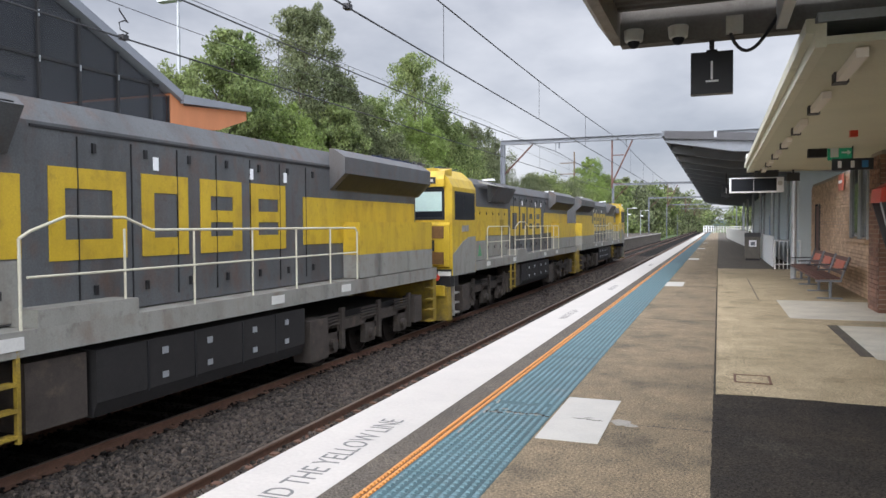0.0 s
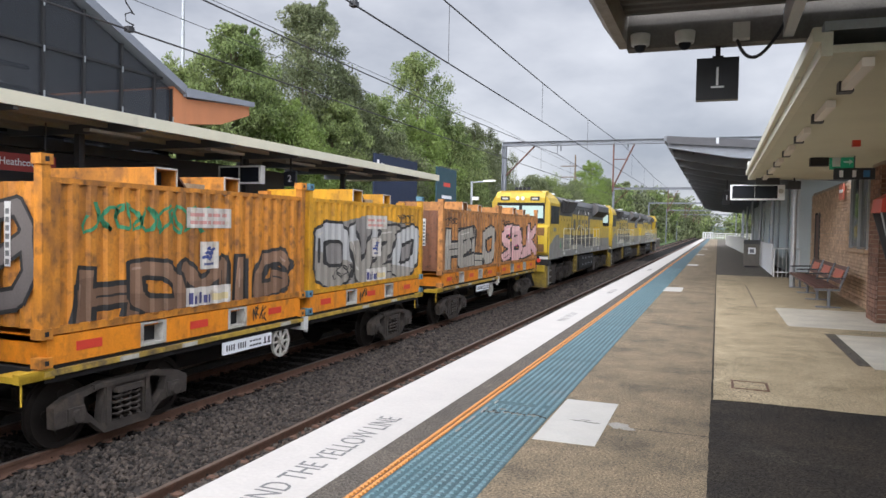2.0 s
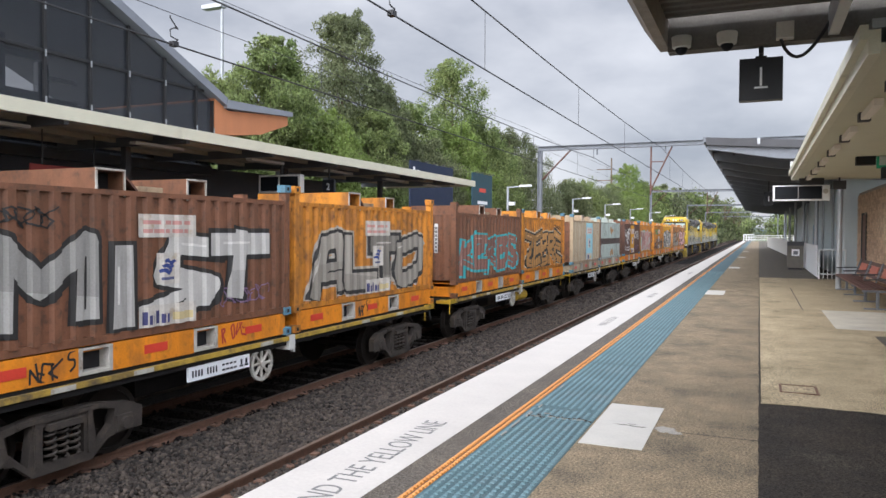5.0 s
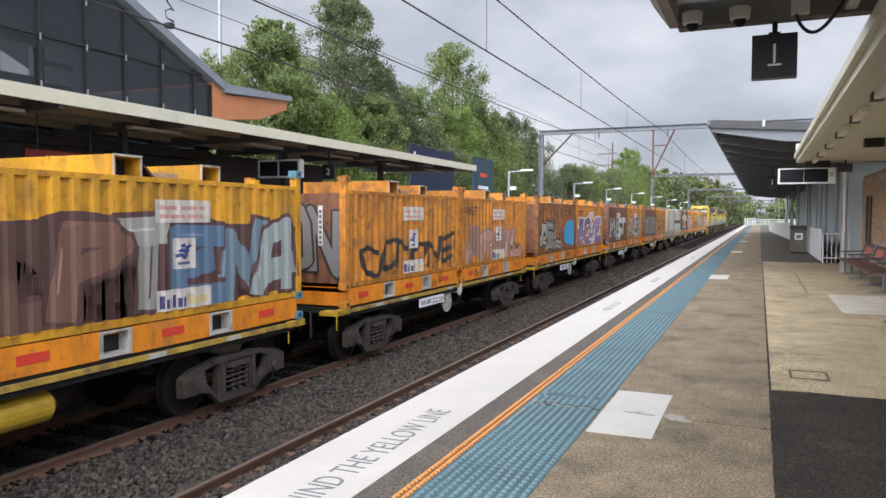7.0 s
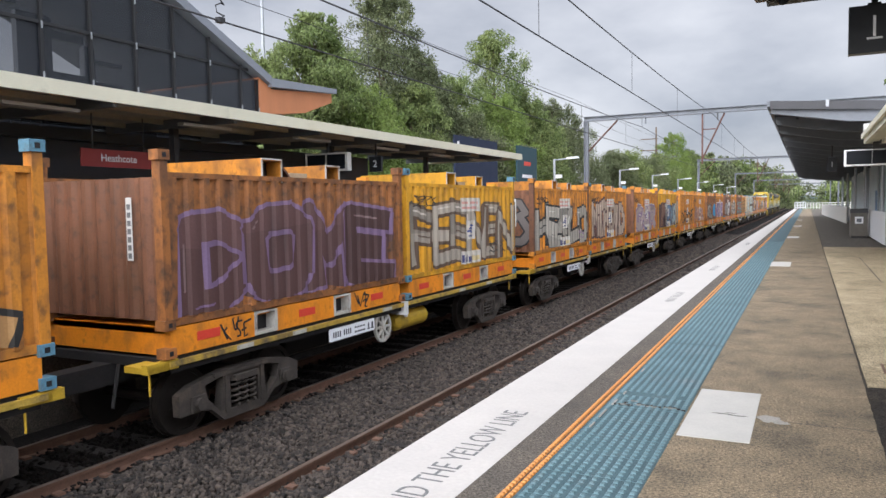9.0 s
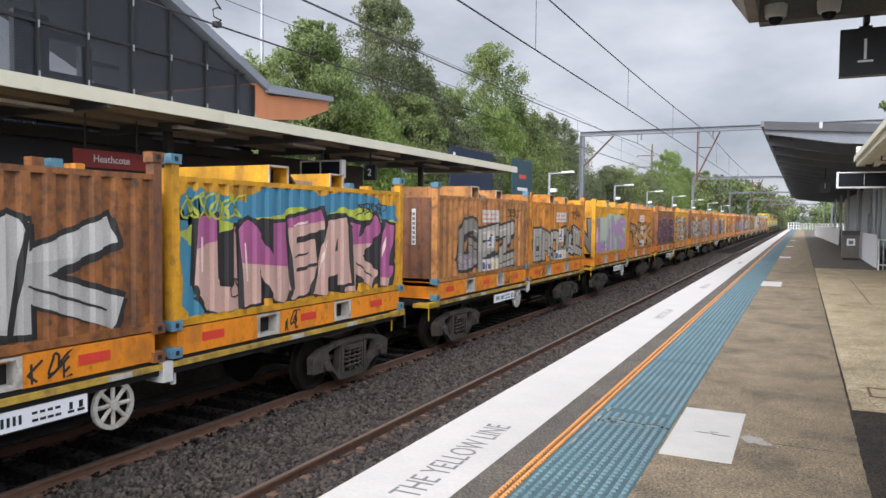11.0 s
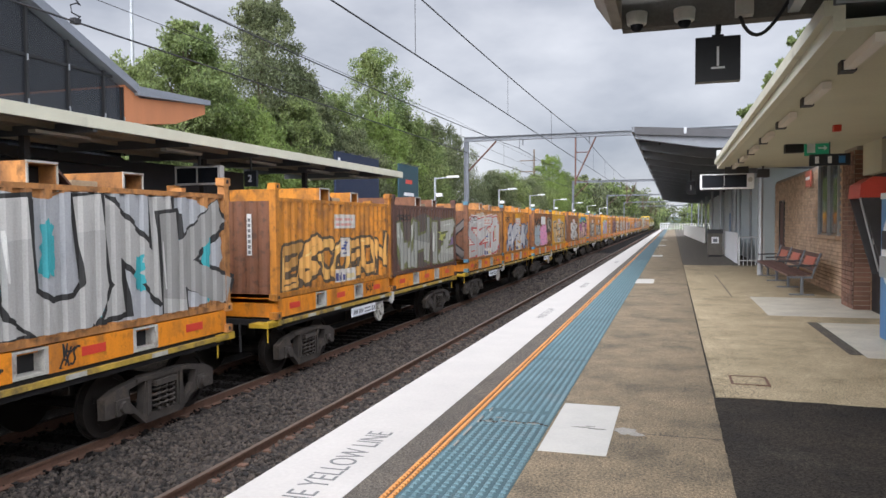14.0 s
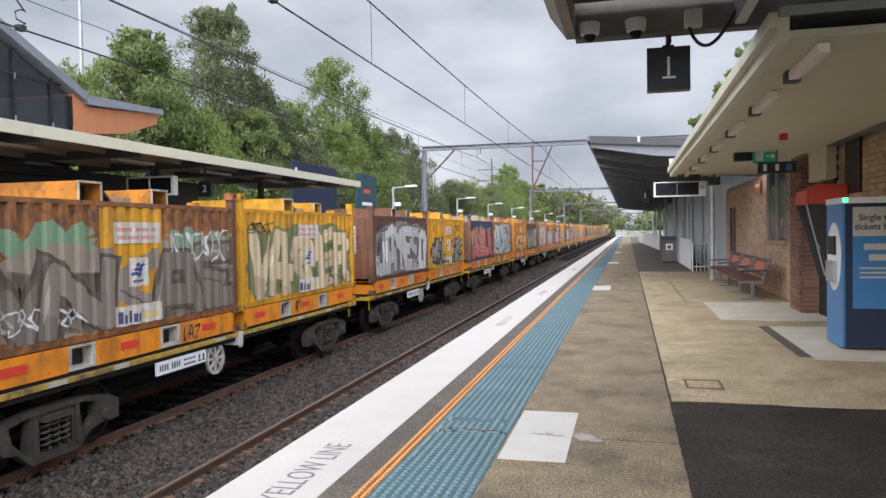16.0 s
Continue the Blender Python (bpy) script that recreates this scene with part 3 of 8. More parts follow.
cp = thing("far_canopy", "long flat cream-edged canopy over the opposite platform", "canopy")
part("fascia", one_box(-11.08, -11.0, -14, 29.1, 3.56, 3.80), M["cream"], cp, bevel=0.01)
part("end_fascia", one_box(-15.4, -11.08, 29.02, 29.1, 3.56, 3.80), M["cream"], cp)
part("roof_sheet", one_box(-15.4, -11.08, -14, 29.02, 3.70, 3.78), M["soffit_far"], cp)
for y in range(-12, 29, 3):
    part("cross_beam", one_box(-15.4, -11.1, y, y + 0.1, 3.50, 3.70), M["steel_grey"], cp)
for x in (-12.1, -13.2, -14.4):
    part("purlin", one_box(x - 0.05, x + 0.05, -14, 29.0, 3.60, 3.70), M["soffit_far"], cp)
for y in (-6, 0, 6, 12, 18, 24):
    part("column", one_box(-13.0, -12.85, y, y + 0.15, -0.02, 3.5), M["steel_dark"], cp)
slab("wall_far", "dark wall at the back of the opposite platform", -15.6, -15.4, -30, 24.0, -0.02, 3.55, M["dark_clad"])
for k, y in enumerate((4.5, 8.2, 12.0, 15.8, 19.5, 23.2, 26.6)):
    b = thing("batten_light", "white batten light under the far canopy", "light", "battens of the far canopy", (-11.9, y, 3.5))
    part("body", one_box(-0.09, 0.09, -0.7, 0.7, -0.06, 0.0), M["off_white"], b, bevel=0.01)
sg = thing("station_sign", "dark red station name board with pale letters", "sign", loc=(-12.5, 10.25, 2.72))
part("board", one_box(-0.03, 0.0, -0.85, 0.85, -0.17, 0.17), M["sign_red"], sg, bevel=0.005)
t = part("letters", lettering("Heathcote", 0.2, M["sign_white"], 0.002, 0.001), None, sg)
t.matrix_basis = pose(0.004, 0, 0, 90, 0, 90)
for y in (-0.6, 0.6):
    part("hanger", one_box(-0.02, -0.01, y, y + 0.03, 0.17, 0.85), M["steel_dark"], sg)
ds = thing("platform_screen", "double departure screen hung under the far canopy", "screen", loc=(-12.2, 16.9, 2.95))
part("case", one_box(-0.7, 0.7, -0.1, 0.1, -0.25, 0.25), M["off_white"], ds, bevel=0.01)
for x in (-0.33, 0.33):
    part("display", one_box(x - 0.3, x + 0.3, -0.106, -0.1, -0.2, 0.2), M["screen"], ds)
part("hanger", one_box(-0.03, 0.03, -0.03, 0.03, 0.25, 0.6), M["steel_dark"], ds)
ns = thing("platform_number", "black hanging sign with the platform number two", "sign", loc=(-11.7, 18.6, 2.95))
part("board", one_box(-0.2, 0.2, -0.05, 0.05, -0.22, 0.22), M["sign_black"], ns, bevel=0.01)
t = part("number", lettering("2", 0.28, M["sign_white"], 0.003, 0.001), None, ns)
t.matrix_basis = pose(0, -0.053, 0, 90, 0, 0)
part("hanger", one_box(-0.02, 0.02, -0.02, 0.02, 0.22, 0.6), M["steel_dark"], ns)

# ---- concourse building ----
bd = thing("concourse_building", "dark glass concourse with a sloping grey roof and orange end", "building")
XB = -15.0
def slope(y):
    return 7.13 - (y - 13.9) * 0.442


MULL = [-2.0, 0.0, 2.0, 4.0, 6.1, 8.0, 9.25, 10.44, 11.65, 12.90, 14.09, 15.35, 16.57, 17.3]
for a, b in zip(MULL[:-1], MULL[1:]):
    part("pane", one_prism([(a, 3.6), (b, 3.6), (b, slope(b) - 0.12), (a, slope(a) - 0.12)], "x", XB - 0.02, XB), M["dark_pane"], bd, "dark tinted glass pane")
for a in MULL:
    part("mullion", one_box(XB, XB + 0.07, a - 0.035, a + 0.035, 3.6, slope(a) - 0.1), M["black"], bd)
    for z in (4.55, 5.62, 6.7):
        if z < slope(a) - 0.4:
            part("bracket", one_box(XB + 0.07, XB + 0.10, a - 0.012, a + 0.012, z, z + 0.15), M["galv"], bd)
for z in (5.75,):
    part("transom", one_box(XB, XB + 0.05, -2.0, 16.9, z - 0.035, z + 0.035), M["black"], bd)
part("roof", one_prism([(-2.5, slope(-2.5)), (17.75, slope(17.75)), (17.75, slope(17.75) + 0.25), (-2.5, slope(-2.5) + 0.25)], "x", XB - 6, XB + 0.22), M["grey_roof"], bd)
part("end_box", one_prism([(17.3, 4.5), (19.5, 4.78), (21.0, 5.28), (21.0, 5.58), (17.9, 5.32), (17.3, 5.6)], "x", XB - 6, XB + 0.1), M["orange_clad"], bd, "orange cladding panels")
part("end_roof", one_prism([(17.7, 5.36), (21.1, 5.585), (21.1, 5.74), (17.7, 5.62)], "x", XB - 6, XB + 0.25), M["grey_roof"], bd)
# back wall with window openings
gaps = [(9.6, 10.8, 5.2, 7.6), (11.6, 12.6, 5.4, 7.2), (13.6, 14.6, 5.6, 6.5), (14.95, 15.9, 5.5, 6.0)]
ys = -2.0
for (a, b, z0, z1) in gaps:
    part("back_wall", one_box(XB - 4.2, XB - 4.0, ys, a, 3.4, slope(a) - 0.2), M["dark_clad"], bd)
    part("back_wall", one_box(XB - 4.2, XB - 4.0, a, b, 3.4, z0), M["dark_clad"], bd)
    part("back_wall", one_box(XB - 4.2, XB - 4.0, a, b, z1, slope(b) - 0.1), M["dark_clad"], bd)
    ys = b
part("back_wall", one_box(XB - 4.2, XB - 4.0, ys, 17.3, 3.4, slope(17.3) - 0.2), M["dark_clad"], bd)
part("side_wall", one_box(XB - 6, XB - 0.05, 17.13, 17.28, 3.55, 5.5), M["dark_clad"], bd)
part("floor_slab", one_box(XB - 6, XB, -2.0, 17.3, 3.3, 3.55), M["dark_clad"], bd)
st = thing("stair_rail", "dark steel stair railing seen inside the concourse", "railing", loc=(XB - 1.6, 0, 0))
part("top_rail", one_beam((0, 8.0, 5.6), (0, 11.5, 4.4), 0.03), M["steel_dark"], st)
for i in range(16):
    y = 8.0 + i * 0.23
    part("baluster", one_box(-0.012, 0.012, y, y + 0.024, 3.55, 5.6 - (y - 8.0) * 0.343), M["steel_dark"], st)

# ---- overhead line ----
def gantry(y, x0=-12.0, x1=4.4, top=6.72, base=-0.02):
    g = thing("gantry", "grey steel overhead line gantry spanning both tracks", "gantry", "overhead gantries", (0, y, 0))
    bm = bmesh.new()
    box(bm, x0, x1, -0.13, 0.13, top - 0.03, top)
    box(bm, x0, x1, -0.13, 0.13, top - 0.27, top - 0.24)
    box(bm, x0, x1, -0.015, 0.015, top - 0.24, top - 0.03)
    part("beam", bm, M["steel_grey"], g)
    for x in (x0, x1 - 0.25):
        bm = bmesh.new()
        box(bm, x, x + 0.04, -0.13, 0.13, base, top - 0.27)
        box(bm, x + 0.21, x + 0.25, -0.13, 0.13, base, top - 0.27)
        box(bm, x + 0.04, x + 0.21, -0.015, 0.015, base, top - 0.27)
        part("post", bm, M["steel_grey"], g)
    part("brace", one_beam((x0 + 0.25, 0, top - 2.0), (x0 + 1.95, 0, top - 0.3), 0.05), M["rust_steel"], g)
    for cx in (T1, T2):
        part("insulator", one_beam((cx + 0.2, 0, top - 0.27), (cx + 0.2, 0, top - 0.6), 0.04), M["steel_grey"], g)
        if cx == T2:
            part("hanger", one_beam((cx, 0, top - 0.27), (cx, 0, 5.9), 0.02), M["steel_grey"], g)
            continue
        part("dropper", one_box(cx - 0.62, cx - 0.54, -0.05, 0.05, 3.75, top - 0.27), M["rust_steel"], g, "rusty red dropper post")
        part("registration_arm", one_beam((cx - 0.58, 0, 4.0), (cx + 0.55, 0, top - 0.3), 0.045), M["rust_steel"], g)
        part("cross_arm", one_beam((cx - 0.62, 0, 5.6), (cx + 0.1, 0, 5.6), 0.03), M["rust_steel"], g)
        part("steady_arm", one_beam((cx - 0.6, 0, 4.05), (cx + 0.1, 0, 3.92), 0.02), M["rust_steel"], g)
    return g


for y in (42.2, 91, 140, 190, 240):
    gantry(y, base=-0.02 if y < 145 else RAIL - 0.4)


def wire(name, label, pts, r, parent=None):
    bm = bmesh.new()
    pipe(bm, pts, r, 5)
    return tagged(new(name, to_mesh(name, bm, M["wire"])), label, "cable")


SPANS = [-7, 42.2, 91, 140, 190, 240]
for cx, hi, lo in ((T1, 6.35, 4.86), (T2, 5.95, 4.68)):
    for a, b in zip(SPANS[:-1], SPANS[1:]):
        n = 12
        cat = [(cx, a + (b - a) * i / n, hi - (0.35 if cx == T1 else 0.3) * 4 * (i / n) * (1 - i / n)) for i in range(n + 1)]
        wire("catenary_wire", "black catenary wire above the track", cat, 0.016)
        wire("contact_wire", "black contact wire above the track", [(cx, a, lo), (cx, (a + b) / 2, lo), (cx, b, lo)], 0.015)
        for i in range(1, n, 2):
            d = thing("wire_dropper", "thin dropper between the overhead wires", "cable", "wire droppers", (cx, cat[i][1], lo))
            part("rod", one_beam((0, 0, 0), (0, 0, cat[i][2] - lo), 0.006, 4), M["wire"], d)
for x, z, nm in ((-12.4, 6.9, "feeder_wire"), (-12.6, 7.8, "feeder_wire")):
    wire(nm, "thin feeder wire beside the track", [(x, y, z - 0.25 * math.sin(math.pi * ((y - 42) % 49) / 49)) for y in range(-7, 240, 7)], 0.009)
# curled jumper lead on the contact wire
for (x, y, z) in ((T2, 9.1, 4.68), (T1, 9.5, 4.86)):
    jl = thing("jumper_lead", "curled black jumper lead clamped on a contact wire", "cable", loc=(x, y, z))
    bm = bmesh.new()
    pts = [(0.0, 0.10 * math.sin(a * 1.3), 0.02 + 0.42 * a / 9 + 0.04 * math.sin(a * 1.7)) for a in range(10)]
    pipe(bm, pts, 0.012, 5)
    part("lead", bm, M["wire"], jl)
    part("clamp", one_box(-0.05, 0.05, -0.06, 0.06, -0.03, 0.05), M["wire"], jl)

# ---- platform lamps and poles on the far side ----
def street_lamp(x, y, h=3.95, arm=0.75):
    s = thing("street_lamp", "grey steel platform lamp with a flat arm head", "lamp", "platform lamps", (x, y, -0.02))
    part("pole", one_beam((0, 0, 0), (0, 0, h), 0.06, 10), M["galv"], s)
    part("arm", one_beam((0, 0, h - 0.05), (arm, 0, h), 0.035, 8), M["galv"], s)
    part("head", one_prism([(arm - 0.1, h - 0.03), (arm + 0.5, h - 0.01), (arm + 0.46, h + 0.08), (arm - 0.1, h + 0.06)], "y", -0.13, 0.13), M["white_metal"], s)
    part("loudspeaker", one_box(0.08, 0.38, -0.1, 0.1, h - 0.95, h - 0.78), M["white_metal"], s, bevel=0.02)
    return s


for y in (35.3, 49.5, 61, 74, 88, 104, 122):
    street_lamp(-11.6, y)
tp = thing("tall_pole", "tall thin grey floodlight pole behind the trees", "pole", loc=(-24, 28.4, RAIL - 0.45))
part("shaft", one_beam((0, 0, 0), (0, 0, 14.6), 0.12, 10, 0.07), M["galv"], tp)
part("head", one_box(-1.1, 0.1, -0.2, 0.2, 14.3, 14.5), M["galv"], tp)
tp = thing("tall_pole", "grey floodlight pole rising above the trees", "pole", loc=(-24, 66, RAIL - 0.45))
part("shaft", one_beam((0, 0, 0), (0, 0, 14.0), 0.12, 10, 0.08), M["galv"], tp)
part("head", one_box(-0.6, 0.6, -0.2, 0.2, 13.8, 14.0), M["galv"], tp)
pp = thing("power_pole", "timber power pole with two crossarms", "pole", loc=(-22, 120, RAIL - 0.45))
part("shaft", one_beam((0, 0, 0), (0, 0, 15.5), 0.18, 10, 0.12), M["bark"], pp)
for z in (13.6, 11.8):
    part("crossarm", one_box(-2.4, 0.3, -0.08, 0.08, z, z + 0.15), M["bark"], pp)

# ---- billboards ----
def billboard(loc, w, h, leg, material, label, bars):
    b = thing("billboard", label, "billboard", "billboards", loc)
    part("panel", one_box(-0.08, 0.0, -w / 2, w / 2, leg, leg + h), material, b, bevel=0.01)
    for y in (-w * 0.3, w * 0.3):
        part("leg", one_box(-0.25, -0.1, y - 0.08, y + 0.08, 0, leg + h), M["steel_dark"], b)
    for (u, v, bw, bh, mm) in bars:
        part("print_bar", one_box(0.0, 0.006, u * w - bw / 2, u * w + bw / 2, leg + v * h - bh / 2, leg + v * h + bh / 2), M[mm], b)
    for i in range(5):
        part("lamp_arm", one_box(0.0, 0.25, -w / 2 + w * (i + 0.5) / 5, -w / 2 + w * (i + 0.5) / 5 + 0.05, leg + h, leg + h + 0.05), M["steel_dark"], b)


billboard((-16, 35.8, -0.02), 5.6, 3.4, 1.85, M["navy"], "navy advertising hoarding with pale printed bars", [(-0.42, 0.88, 0.25, 0.22, "sign_white"), (-0.33, 0.84, 0.35, 0.2, "sign_white"), (-0.27, 0.76, 1.6, 0.1, "red"), (0.06, 0.80, 0.9, 0.16, "sign_white"), (0.08, 0.73, 1.4, 0.2, "sign_white"), (0.36, 0.72, 1.0, 0.07, "sign_white"), (-0.25, 0.2, 0.7, 0.4, "sign_white"), (-0.10, 0.17, 0.5, 0.3, "sign_white"), (0.02, 0.18, 0.6, 0.34, "sign_white"), (0.14, 0.17, 0.4, 0.3, "sign_white")])
billboard((-16, 43.5, -0.02), 3.6, 2.6, 2.7, M["ad_teal"], "teal advertising hoarding half hidden by branches", [(0, 0.6, 1.2, 0.25, "red"), (0, 0.3, 1.8, 0.2, "sign_white")])

# ---- trees ----
def leaf_cloud(seed, clumps, per, size):
    """Many small hanging leaves in the clumps (x, y, z, r), as one mesh."""
    rng = np.random.default_rng(seed)
    c = np.array(clumps)
    base = np.repeat(c, per, axis=0)
    d = rng.normal(size=(len(base), 3))
    d /= np.linalg.norm(d, axis=1)[:, None]
    p = base[:, :3] + d * base[:, 3:] * (rng.uniform(0, 1, len(base)) ** 0.45)[:, None] * np.array((1.0, 1.0, 0.85))
    p[:, 2] -= rng.uniform(0, 1, len(p)) ** 2 * base[:, 3] * 0.7
    a = rng.normal(size=p.shape)
    a[:, 2] -= 0.9
    a /= np.linalg.norm(a, axis=1)[:, None]
    b = np.cross(a, rng.normal(size=p.shape))
    b /= np.linalg.norm(b, axis=1)[:, None]
    s = size * rng.uniform(0.6, 1.4, len(p))[:, None]
    v = np.stack((p - a * s, p + b * s * 0.40, p + a * s, p - b * s * 0.40), 1).reshape(-1, 3)
    me = bpy.data.meshes.new("crown")
    k = len(p)
    me.vertices.add(4 * k)
    me.vertices.foreach_set("co", v.astype(np.float32).ravel())
    me.loops.add(4 * k)
    me.loops.foreach_set("vertex_index", np.arange(4 * k, dtype=np.int32))
    me.polygons.add(k)
    me.polygons.foreach_set("loop_start", np.arange(0, 4 * k, 4, dtype=np.int32))
    me.update()
    return me


def tree(loc, h, w, material, seed, size=0.088, clear=0.12, peak=0.8, lobes=26, twigs=12, per=150, label="tall leafy gum tree with uneven green crown"):
    """A trunk with limbs; each limb carries a lobe of leaf clumps, with gaps between the lobes."""
    rng = random.Random(seed)
    t = thing("tree", label, "tree", "trees beside the railway", loc)
    bm = bmesh.new()
    lean = (rng.uniform(-0.04, 0.04) * h, rng.uniform(-0.04, 0.04) * h)
    r0 = h * 0.012 + 0.07
    def axis(z):
        return (lean[0] * (z / h) ** 1.5, lean[1] * (z / h) ** 1.5)
    zs = [0, h * 0.3, h * 0.6, h * 0.95]
    for k in range(3):
        beam(bm, (*axis(zs[k]), zs[k]), (*axis(zs[k + 1]), zs[k + 1]), r0 * (1 - 0.3 * k), 9, r0 * (0.7 - 0.3 * k) + 0.02)
    clumps = []
    for i in range(lobes):
        g = (i + rng.uniform(0.2, 0.8)) / lobes
        z = h * (clear + (1 - clear) * g)
        env = w * 0.5 * max(0.34, math.sin(math.pi * min(1.0, 0.15 + 0.80 * g ** peak)) ** 0.6)
        lr = env * rng.uniform(0.42, 0.66) + 0.12
        out = max(0.0, env - lr) * rng.uniform(0.75, 1.25)
        a = i * 2.4 + rng.uniform(-0.5, 0.5)
        ax = axis(z)
        x, y, z = ax[0] + out * math.cos(a), ax[1] + out * math.sin(a), min(z, h - lr * 0.8)
        zb = max(h * clear * 0.5, z - out * 1.1 - 0.4)
        beam(bm, (*axis(zb), zb), (x, y, z), 0.025 + h * 0.003, 6, 0.015)
        for j in range(twigs):
            u, v = rng.uniform(-0.75, 1.0), rng.uniform(0, 6.283)
            q = math.sqrt(1 - u * u)
            d = lr * rng.uniform(0.55, 1.0)
            clumps.append((x + d * q * math.cos(v), y + d * q * math.sin(v), z + d * u * 1.15, lr * rng.uniform(0.26, 0.45)))
    part("trunk", bm, M["bark"], t)
    part("crown", leaf_cloud(seed, clumps, per, size), None, t).data.materials.append(M[material])
    return t


G = RAIL - 0.45
tree((-22, 26.0, G), 10.2, 6.3, "leaf", 1)
tree((-22, 28.8, G), 12.6, 6.3, "leaf", 2)
tree((-22.3, 31.6, G), 11.8, 6.3, "leaf", 3)
tree((-20.6, 32.4, G), 9.6, 6.9, "leaf_bright", 4)
tree((-22.6, 37.0, G), 16.3, 7.7, "leaf_dark", 5, clear=0.28, lobes=26, peak=0.7)
tree((-20.8, 36.8, G), 10.4, 6.6, "leaf", 6)
tree((-22, 41.4, G), 13.0, 6.6, "leaf_dark", 7)
tree((-22, 45.8, G), 12.4, 7.2, "leaf", 8)
tree((-20.2, 43.0, G), 9.2, 6.9, "leaf_dark", 19)
tree((-22, 53.0, G), 16.6, 7.7, "leaf", 9, peak=1.1, lobes=26)
tree((-20.4, 49.5, G), 11.2, 7.5, "leaf_bright", 10)
tree((-20.8, 55.5, G), 12.4, 7.5, "leaf", 11)
tree((-21.5, 61.0, G), 11.4, 7.5, "leaf", 12)
tree((-22, 67.5, G), 13.2, 9.1, "leaf_dark", 13)
tree((-22, 74.0, G), 11.4, 9.4, "leaf_dark", 14)
tree((-20, 82.0, G), 9.0, 8.0, "leaf_dark", 15, clear=0.08)
tree((-20, 91.0, G), 9.6, 9.0, "leaf", 16, clear=0.08)
tree((-20, 101.0, G), 9.4, 9.0, "leaf_dark", 17, clear=0.06)
tree((-19.5, 110.0, G), 10.2, 9.0, "leaf", 18, clear=0.06)
tree((-20, 121.5, G), 14.4, 8.0, "leaf_bright", 20, clear=0.05, peak=1.0, lobes=26)
tree((-18.5, 116.0, G), 9.6, 7.0, "leaf_bright", 21, clear=0.05)
tree((-19, 131.0, G), 12.0, 9.0, "leaf", 22, clear=0.05)
tree((-26, 23.5, G), 9.0, 8.3, "leaf", 23)
for i, (x, y, h, w_) in enumerate(((-20, 145, 12, 14), (-21, 168, 13, 16), (-20, 195, 14, 18), (-20, 225, 15, 20), (-18, 260, 15, 22), (-17, 305, 15, 26), (-16, 360, 14, 30), (-14, 430, 13, 36), (9, 175, 9, 9), (10, 215, 11, 14), (12, 270, 12, 18), (14, 340, 12, 24), (15, 430, 12, 30))):
    tree((x, y, G), h, w_, ("leaf", "leaf_dark", "leaf_dark")[i % 3], 30 + i, size=0.26 + y * 0.0011, clear=0.05, lobes=20, twigs=9, per=50, label="bushy green tree in the distance beside the line")
# gums behind the station building, with bare limbs and tight clumps
def sparse_gum(loc, h, tufts, seed):
    rng = random.Random(seed)
    t = thing("tree", "tall gum tree with bare limbs and tight leaf clumps", "tree", "gum trees behind the station", loc)
    bm = bmesh.new()
    beam(bm, (0, 0, 0), (0.3, 0, h * 0.55), 0.28, 9, 0.18)
    beam(bm, (0.3, 0, h * 0.55), (0.1, 0.3, h * 0.92), 0.18, 8, 0.05)
    clumps = []
    for (x, z, r) in tufts:
        y = rng.uniform(-1.2, 1.2)
        beam(bm, (0.25, 0, h * min(0.85, z - 0.16)), (x, y, h * z), 0.08, 6, 0.03)
        for j in range(18):
            u, v, d = rng.uniform(-0.4, 1.0), rng.uniform(0, 6.283), r * rng.uniform(0.5, 1.0)
            q = math.sqrt(1 - u * u)
            clumps.append((x + 1.25 * d * q * math.cos(v), y + d * q * math.sin(v), h * z + 0.6 * d * u, r * rng.uniform(0.22, 0.36)))
    part("trunk", bm, M["bark"], t)
    part("crown", leaf_cloud(seed, clumps, 110, 0.12), None, t).data.materials.append(M["leaf"])


sparse_gum((9.4, 60, -0.03), 17.0, ((-0.8, 0.87, 0.75), (-2.2, 0.72, 1.1), (-1.2, 0.76, 1.0), (0.6, 0.92, 1.2), (2.2, 0.8, 1.5), (3.4, 0.66, 1.6), (0.8, 0.66, 1.3)), 60)
sparse_gum((6.7, 62, -0.03), 11.0, ((-0.9, 0.92, 0.9), (0.3, 0.97, 0.9), (1.3, 0.8, 1.2), (-0.2, 0.72, 1.1)), 61)
tree((7.6, 130, -0.03), 8.0, 6.0, "leaf", 62, clear=0.1, per=60, label="bushy green tree at the end of the platform")

# distant hill of forest, with the haze mixed into its blue-grey colour
bm = bmesh.new()
prof = [(-700 + 40 * i, 14 + 9 * math.sin(i * 0.55) + 5 * math.sin(i * 1.7)) for i in range(36)]
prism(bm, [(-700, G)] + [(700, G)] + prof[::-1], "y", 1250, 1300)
tagged(new("backdrop", to_mesh("backdrop", bm, mat("far_forest_haze", (0.20, 0.25, 0.27), 0.95, var=0.3, scale=0.05, fine=0.6, bump=0.0))), "forested ridge on the horizon, painted pale with haze", "hill", kind="structure")

